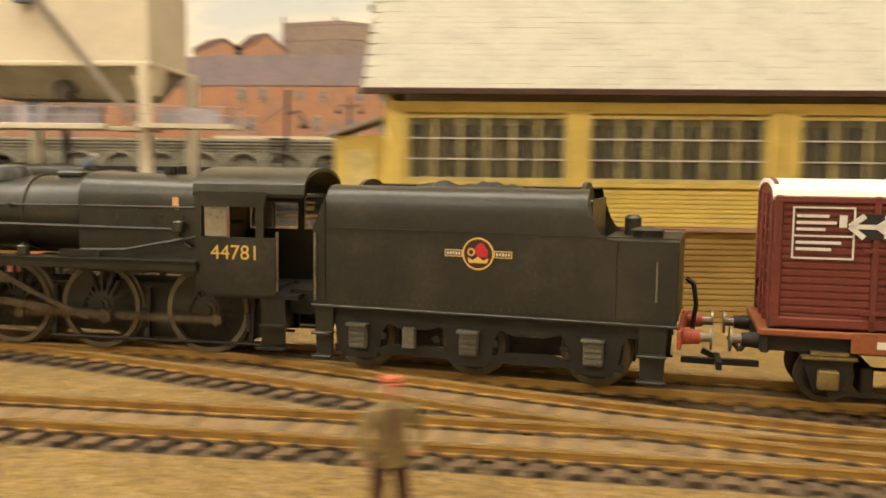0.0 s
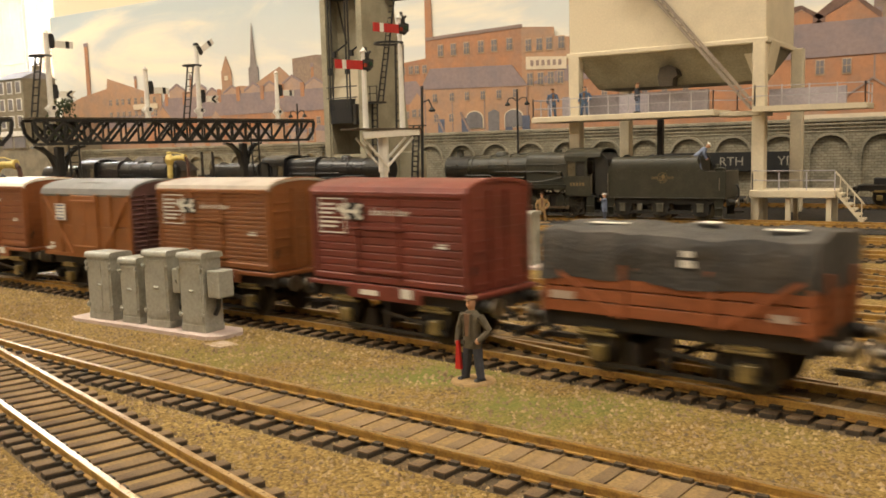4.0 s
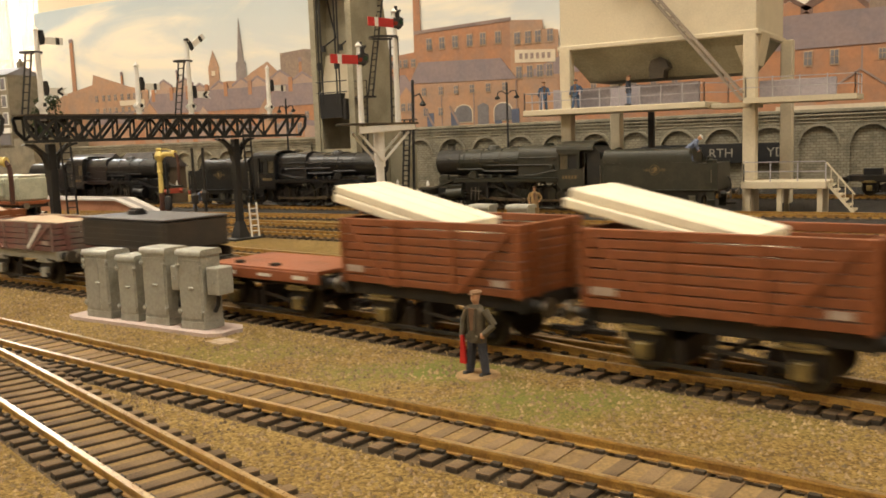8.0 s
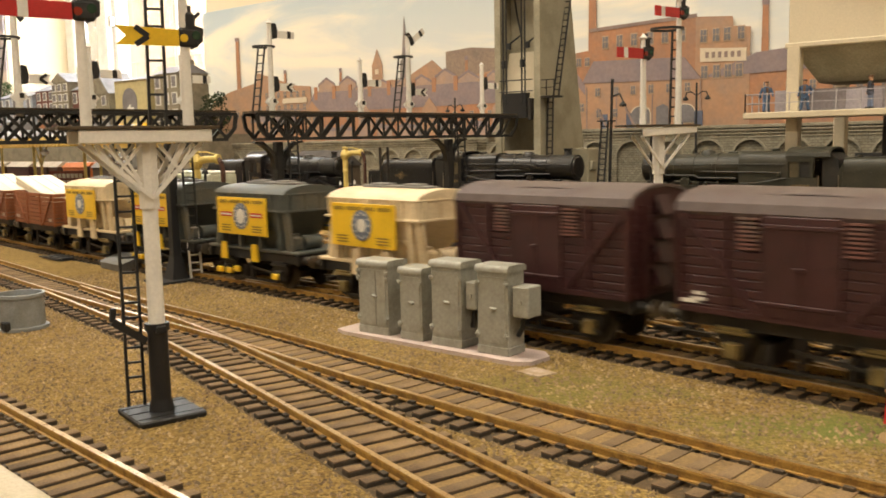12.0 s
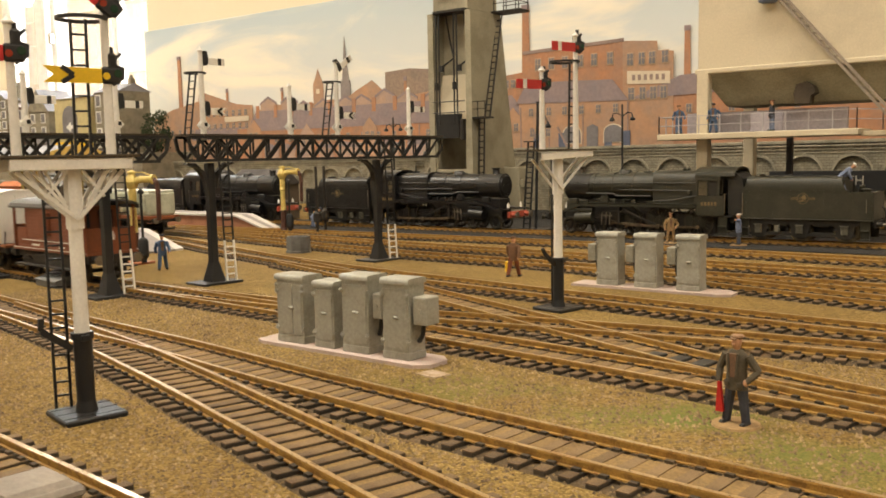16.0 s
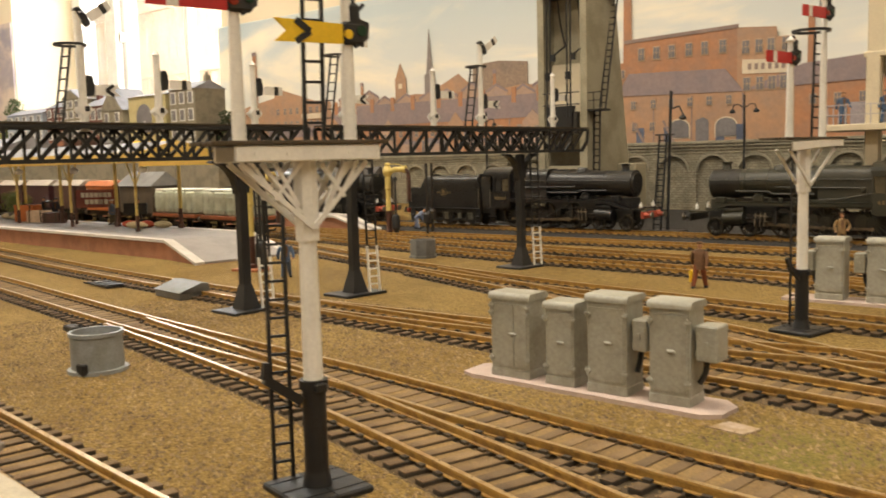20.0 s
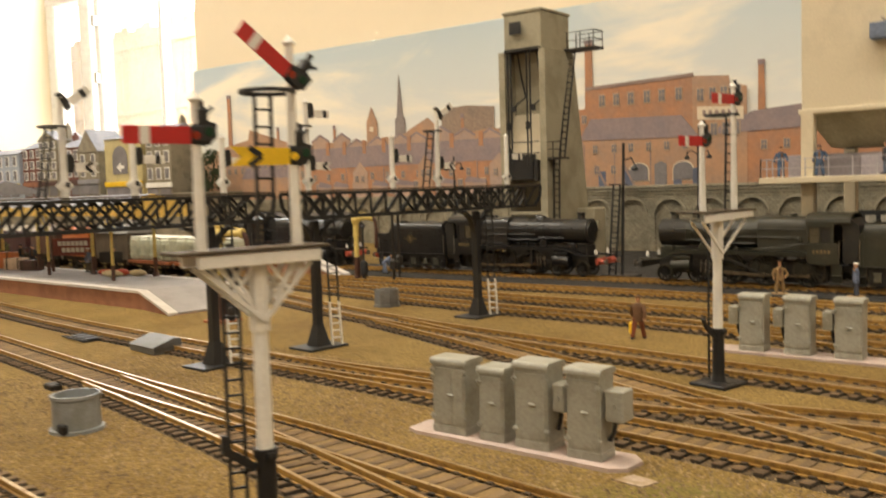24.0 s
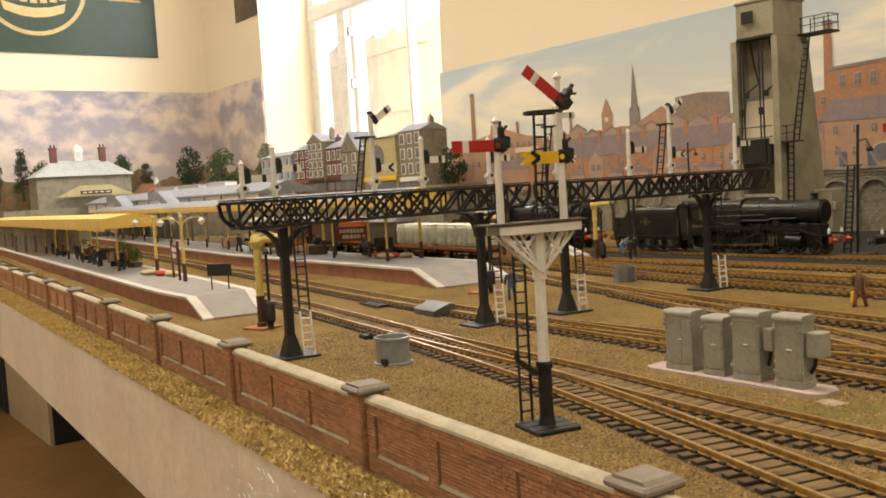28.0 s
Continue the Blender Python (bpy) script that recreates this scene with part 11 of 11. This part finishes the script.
# ---- brick-faced bank at the end of the signal box ----
random.seed(31)
bank = thing("planted_bank", "low brick-faced bank with pale coping beside the signal box", "retaining wall", P(-5.9, 27.9, 0))
G().box(0, 0, 0.4, 5.4, 4.0, 0.8, 0.05).put("soil", DUSTBALLAST, bank)
for r in range(9):
    for c in range(20):
        o = new("brick", BRICK_MESH)
        o.parent = bank
        o.matrix_basis = P(-2.5 + c * 0.26 - (0.13 if r % 2 else 0), -2.0, 0.05 + r * CH)
for c in range(6):
    G().box(-2.25 + c * 0.9, -1.92, 0.87, 0.88, 0.36, 0.1, 0.02).put("coping_stone", COPING, bank)
for x, y, w, h in ((-7.6, 27.4, 1.5, 0.9), (-6.3, 26.9, 1.1, 0.8), (-4.9, 27.2, 1.4, 1.1), (-7.2, 28.6, 1.5, 0.9), (-3.9, 28.8, 1.2, 1.0)):
    g = G()
    for i in range(7):
        a = random.uniform(0, 6.28)
        clump(g, (x + w * 0.28 * math.cos(a), y + w * 0.28 * math.sin(a), 0.78 + h * random.uniform(0.2, 0.6)), w * 0.25, 40, w * 0.06)
    tagged(g.put("shrub", PALEGREEN, smooth=False), "pale green low shrub on the brick-faced bank", "shrub", group="bank shrubs")
figure(-5.6, 28.4, 0.8, 20, "brown", "brown", "brown", "painted figurine in a brown coat standing on the bank")


for i, (x, y, w, h) in enumerate(((-93.6, 38.6, 1.6, 2.2), (-95.4, 38.9, 1.6, 2.1), (-97.4, 39.2, 1.6, 2.3), (-95.2, 23.2, 1.8, 2.0), (-97.6, 23.6, 1.8, 2.4), (-93.2, 22.9, 1.5, 1.8), (-122.0, 26.0, 1.6, 2.0))):
    shrub(x, y, 1.1, w, h, PALEGREEN, "pale green leafy shrub in a tub on the platform", 90 + i)
PEOPLE = [(-78.6, 37.9, "pale", "grey", "white"), (-87.6, 38.4, "navy", "navy", "black"), (-76.8, 38.9, "navy", "black", "black"), (-90.6, 38.9, "black", "grey", "black"), (-101.0, 36.5, "black", "navy", "black"), (-103.0, 37.2, "navy", "black", "black"), (-91.8, 21.2, "black", "navy", "orange"), (-93.0, 22.0, "tan", "grey", "black"), (-99.5, 21.6, "navy", "black", "black"), (-103.2, 22.2, "grey", "navy", "black"), (-106.6, 22.6, "rust", "navy", "brown"), (-109.0, 23.4, "black", "black", "grey"), (-114.0, 23.6, "navy", "grey", "black"), (-117.5, 24.2, "grey", "black", "brown"), (-124.0, 24.4, "brown", "black", "black"), (-133.0, 25.4, "black", "navy", "black"), (-141.0, 26.4, "rust", "brown", "black"), (-152.0, 27.6, "navy", "navy", "black")]
for i, (x, y, a, b, c) in enumerate(PEOPLE):
    figure(x, y, 1.1, 37 * i % 360, a, b, c, "painted passenger figurine waiting on the platform", ("stand", "walk", "stand", "point")[i % 4])
for x in (-96.5, -112.5, -128.5):
    t = thing("platform_bench", "brown wooden platform bench", "bench", P(x, edge_at(NEAR_A, x) + 3.4, 1.1, 6))
    for i in range(3):
        G().box(0, -0.25 + i * 0.2, 0.5, 2.0, 0.16, 0.06).put("seat_slat", BROWNPOST, t)
        G().box(0, 0.32, 0.7 + i * 0.2, 2.0, 0.06, 0.15).put("back_slat", BROWNPOST, t)
    for s in (-0.8, 0.8):
        G().box(s, 0, 0.25, 0.08, 0.6, 0.5).put("leg", BLACK, t)
for x, w in ((-140.0, 20.0), (-168.0, 20.0)):
    t = thing("platform_building", "tan boarded waiting room under the canopy", "building", P(x, edge_at(NEAR_A, x) + 3.2, 1.1, 5.6))
    G().box(0, 0, 1.7, w, 1.6, 3.4).put("wall", TOWNSTONE, t)
    for i in range(5):
        G().box(-w / 2 + w * (i + 0.5) / 5, -0.82, 1.7, 1.4, 0.06, 1.6).put("window", BDPANE, t)
        G().box(-w / 2 + w * i / 5 + 0.3, -0.84, 1.2, 0.9, 0.06, 2.3).put("door", BROWNPOST, t)

# ---- wagons standing beyond the island platform ----
def parked(name, x, y, rz, L, label, cat="wagon"):
    t = thing(name, label, cat, P(x, y, 0.0, rz), "parked wagons")
    under(t, L, 3.0, DARKMETAL, BRASS)
    return t


for i, x in enumerate((-77.4, -70.2)):
    t = parked("container_wagon", x, 43.35 - (x + 77.4) * 0.11, -6.5, 6.4, "red flat wagon carrying ribbed grey-green containers")
    G().box(0, 0, 1.5, 6.5, 2.4, 0.25, 0.02).put("floor", REDOX, t)
    for k in range(4):
        c = new("container")
        c.parent = t
        c.matrix_basis = P(-2.4 + 1.6 * k, 0, 1.63)
        G().box(0, 0, 0.85, 1.3, 2.2, 1.7, 0.14).put("container_shell", TIN, c)
        for q in (-1, 1):
            G().box(q * 0.35, -1.12, 0.85, 0.08, 0.08, 1.45, 0.02).put("rib", TIN, c)
            G().box(0, -1.12, 0.85 + q * 0.42, 1.2, 0.06, 0.07, 0.02).put("hoop", TIN, c)
        G().box(0, 0, 1.76, 1.2, 2.05, 0.14, 0.05).put("lid", PALETIN, c, "pale dusty lid")
t = parked("box_van", -83.6, 44.1, -6.5, 6.0, "dark brown box van with a pitched grey roof", "van")
G().box(0, 0, 2.6, 6.0, 2.4, 2.1, 0.02).put("body", VANBROWN, t)
G().prism([(-1.35, 3.65), (1.35, 3.65), (0, 4.75)], "x", -3.1, 3.1).put("roof", GREYROOF, t)
t = parked("box_van", -90.4, 44.9, -6.5, 5.6, "orange-red van with a brown roof", "van")
G().box(0, 0, 2.6, 5.4, 2.4, 2.1, 0.02).put("body", ORANGEW, t)
G().prism([(-1.3, 3.65), (1.3, 3.65), (0.8, 4.05), (-0.8, 4.05)], "x", -2.8, 2.8).put("roof", ORANGEW, t)
for i, x in enumerate((-97.2, -104.0, -110.8, -117.6)):
    t = parked("box_van", x, 45.6 - (x + 97.2) * 0.09, -5, 5.8, "dark maroon van with a dusty roof", "van")
    G().box(0, 0, 2.6, 5.6, 2.4, 2.1, 0.02).put("body", MAROON if i % 2 else BROWNPOST, t)
    G().prism([(-1.3, 3.65), (1.3, 3.65), (0.7, 4.1), (-0.7, 4.1)], "x", -2.9, 2.9).put("roof", TANROOF, t)
for x in (-76.0, -83.6):
    t = thing("wooden_hut", "brown timber yard shed with a pitched grey roof", "shed", P(x, 60.0, 0.05, -3), "yard sheds")
    G().box(0, 0, 1.6, 6.0, 3.4, 3.2, 0.02).put("wall", VANBROWN, t)
    G().prism([(-1.9, 3.2), (1.9, 3.2), (0, 4.6)], "x", -3.2, 3.2).put("roof", material("dark_felt_roof", (0.085, 0.075, 0.07), 0.85, 0.0, 0.25, 60, 900, 0.2), t)

t = thing("wagon_chassis", "bare black wagon underframe standing below the retaining wall", "wagon", P(-14.6, 67.6, 0.05, -1), "parked wagons")
under(t, 6.0, 3.4, DARKMETAL, BRASS)
G().box(0, 0, 1.5, 6.0, 2.1, 0.1, 0.02).put("floor", DARKMETAL, t)
G().box(-1.6, 0, 1.75, 1.1, 1.0, 0.45, 0.04).put("weight", BLACK, t)

# ---- under the baseboard ----
t = thing("cupboard", "cream cupboard carcass below the layout", "cupboard", P(-175, 37, 0))
G().box(0, -7.8, -17.6, 30, 0.6, 24.8).put("front_panel", PANEL, t)
# near-black colour stands in for the shade beside the cream front
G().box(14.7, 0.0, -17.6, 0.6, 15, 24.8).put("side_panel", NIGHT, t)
t = thing("dark_curtain", "dark cloth hanging below the layout", "curtain", P(-204, 30, 0))
for i in range(9):
    G().lathe([(1.6, -30), (1.5, -5.4)], -12 + i * 3.0, 0, 10).put("fold", NIGHT, t)
t = thing("storage_shelf", "broad brown wooden shelf below the layout", "shelf", P(0, 0, 0))
G().prism([(-226, 4), (-70, 6), (-70, 80), (-226, 80)], "z", -32, -30).put("board", SHELF, t)
for x, y in ((-200, 74), (-130, 74), (-75, 40), (-130, 20)):
    G().box(x, y, -51.5, 3, 3, 39).put("leg", PANEL, t)
t = thing("baseboard_frame", "dark timber framing under the baseboard", "frame", P(0, 0, 0), kind="structure")
for i in range(12):
    x = -182 + i * 36
    G().box(x, (edge_y(x) + 80) / 2, -3.4, 1.6, 80 - edge_y(x) - 1.5, 4.2).put("joist", SLEEPER, t)
G().box(20, 60, -4.2, 420, 1.6, 3.4).put("beam", SLEEPER, t)

# ---- ground cover ----
random.seed(77)
g = G()
for _ in range(110):
    c0 = random.choice((-34.5, -32.6, -26.0, -20.0))
    x = random.gauss(c0, 1.1)
    z = -0.3 - 2.6 * random.random() ** 1.3
    y = edge_y(x) - 0.9 / math.cos(math.atan(0.075)) - 0.012
    w, h = random.uniform(0.04, 0.3), random.uniform(0.03, 0.12)
    a = random.uniform(-0.6, 0.6)
    pts = [(w * math.cos(q) * random.uniform(0.5, 1), h * math.sin(q) * random.uniform(0.5, 1)) for q in [i * 1.05 for i in range(6)]]
    pts = [(u * math.cos(a) - v * math.sin(a), u * math.sin(a) + v * math.cos(a)) for u, v in pts]
    g.add([(x + u, y - 0.075 * u, z + v) for u, v in pts] + [(x + u, y - 0.075 * u + 0.02, z + v) for u, v in pts], [(0, 1, 2, 3, 4, 5), (11, 10, 9, 8, 7, 6)] + [(i, (i + 1) % 6, 6 + (i + 1) % 6, 6 + i) for i in range(6)])
tagged(g.put("paint_chips", WHITE, smooth=False), "white chips where the fascia's paint has flaked", "paint chips", kind="stuff")
g = G()
for _ in range(24000):
    x = random.uniform(-100, -12)
    e = edge_y(x)
    y = e - 0.84 + random.uniform(0.0, max(0.3, wall_y(x) + 0.4 - e))
    s = random.uniform(0.03, 0.10)
    a = random.uniform(0, 6.28)
    c, d = s * math.cos(a), s * math.sin(a)
    g.add([(x - c, y - d, 0), (x + c, y + d, 0), (x + random.uniform(-0.08, 0.08), y + random.uniform(-0.08, 0.08), s * 1.3)], [(0, 1, 2)])
for _ in range(6000):
    x = random.uniform(-64, -36)
    y = wall_y(x) + 0.4 + abs(random.gauss(0, 0.8))
    s = random.uniform(0.03, 0.1)
    a = random.uniform(0, 6.28)
    c, d = s * math.cos(a), s * math.sin(a)
    g.add([(x - c, y - d, 0), (x + c, y + d, 0), (x + random.uniform(-0.05, 0.05), y, s * 1.4)], [(0, 1, 2)])
tagged(g.put("grass", DRYGRASS, smooth=False), "dry olive grass along the boundary wall", "grass", kind="stuff")
GRAIN = material("ballast_grain", (0.38, 0.272, 0.135), 0.9, 0.0, 0.4, 60, 2500, 0.2, second=(0.25, 0.17, 0.09), edge=(0.4, 0.6))
g = G()
for _ in range(60000):
    x = random.uniform(-50, 6)
    y = random.uniform(wall_y(x) + 0.3, 27)
    s = random.uniform(0.025, 0.07)
    a = random.uniform(0, 6.28)
    c, d = s * math.cos(a), s * math.sin(a)
    g.add([(x + c, y + d, -0.01), (x - d, y + c, -0.01), (x - c, y - d, -0.01), (x + d * 0.6, y - c * 0.6, -0.01), (x, y, s * 0.8)], [(0, 1, 4), (1, 2, 4), (2, 3, 4), (3, 0, 4)])
gn, gl = GRAIN.node_tree.nodes, GRAIN.node_tree.links
shade, tone, spread = gn.new("ShaderNodeNewGeometry"), gn.new("ShaderNodeHueSaturation"), gn.new("ShaderNodeMapRange")
spread.inputs[3].default_value, spread.inputs[4].default_value = 0.5, 1.25
gl.new(shade.outputs["Random Per Island"], spread.inputs[0])
gl.new(spread.outputs[0], tone.inputs["Value"])
gl.new(gn["Principled BSDF"].inputs["Base Color"].links[0].from_socket, tone.inputs["Color"])
gl.new(tone.outputs[0], gn["Principled BSDF"].inputs["Base Color"])
tagged(g.put("ballast_grains", GRAIN, smooth=False), "loose tan ballast grains strewn over the ground", "ballast", kind="stuff")


# ---- motion ----
# how far along the main line the first container's front end stands, second by second
RUN = [(0.0, 35.65), (0.5, 28.4), (1.0, 21.6), (1.5, 14.4), (2.0, 7.05), (2.5, 0.1), (3.0, -6.9), (3.5, -14.0), (5.5, -42.85), (6.0, -50.35), (7.0, -65.2), (8.0, -80.0), (9.0, -94.9), (10.0, -109.7), (11.0, -124.6), (12.0, -139.4), (12.5, -146.95), (13.5, -161.0), (14.5, -173.65), (15.0, -179.6), (16.0, -190.3), (17.0, -201.3), (18.0, -216.0), (22.0, -262.0), (28.0, -336.0)]
ML = LINES["main"]
S0 = ML.s_at_x(-30.0)


def run_at(t):
    """Where the train has got to at t, smoothed between the known times."""
    ts, qs = [a for a, _ in RUN], [b for _, b in RUN]
    i = min(max(1, int(np.searchsorted(ts, t, side="right"))), len(ts) - 1)

    def slope(k):
        lo, hi = max(0, k - 1), min(len(ts) - 1, k + 1)
        return (qs[hi] - qs[lo]) / (ts[hi] - ts[lo])

    h = ts[i] - ts[i - 1]
    u = (t - ts[i - 1]) / h
    return (2 * u**3 - 3 * u**2 + 1) * qs[i - 1] + (u**3 - 2 * u**2 + u) * h * slope(i - 1) + (3 * u**2 - 2 * u**3) * qs[i] + (u**3 - u**2) * h * slope(i)


def on_line(s, a, b):
    """The pose of a vehicle whose origin is at s and whose axles stand at a and b from it."""
    p, q = ML.at(s + a), ML.at(s + b)
    d = (q - p) / np.hypot(*(q - p))
    o = p - d * a
    return P(o[0], o[1], 0, math.degrees(math.atan2(d[1], d[0])))


def motions():
    for ob, u, wb in STOCK:
        a, b = (-wb / 2, wb / 2) if not isinstance(wb, tuple) else wb[1:]
        walk(ob, [(0.5 * i, on_line(S0 + u + run_at(0.5 * i), a, b)) for i in range(57)])
    r, c, zc = 0.91, 0.33, RAIL + 0.91
    times = [i / 15 for i in range(421)]
    turn = [-(run_at(0) - run_at(t)) / r + 0.55 for t in times]
    X = LIVE["X"]
    for q in ("r", "m", "f"):
        walk(LIVE[q], [(t, P(X[q], 0, zc, 0, 0, math.degrees(a))) for t, a in zip(times, turn)])
    for k in (-1, 1):
        ph = 0.0 if k < 0 else math.pi / 2
        pin = [(c * math.cos(-a + ph), c * math.sin(-a + ph)) for a in turn]
        walk(LIVE["rod", k], [(t, P(X["m"] + x, k * 0.92, zc + z)) for t, (x, z) in zip(times, pin)])
        walk(LIVE["con", k], [(t, P(X["m"] + x, k * 1.06, zc + z, 0, 0, math.degrees(math.asin((1.33 - zc - z) / 3.1)))) for t, (x, z) in zip(times, pin)])


motions()
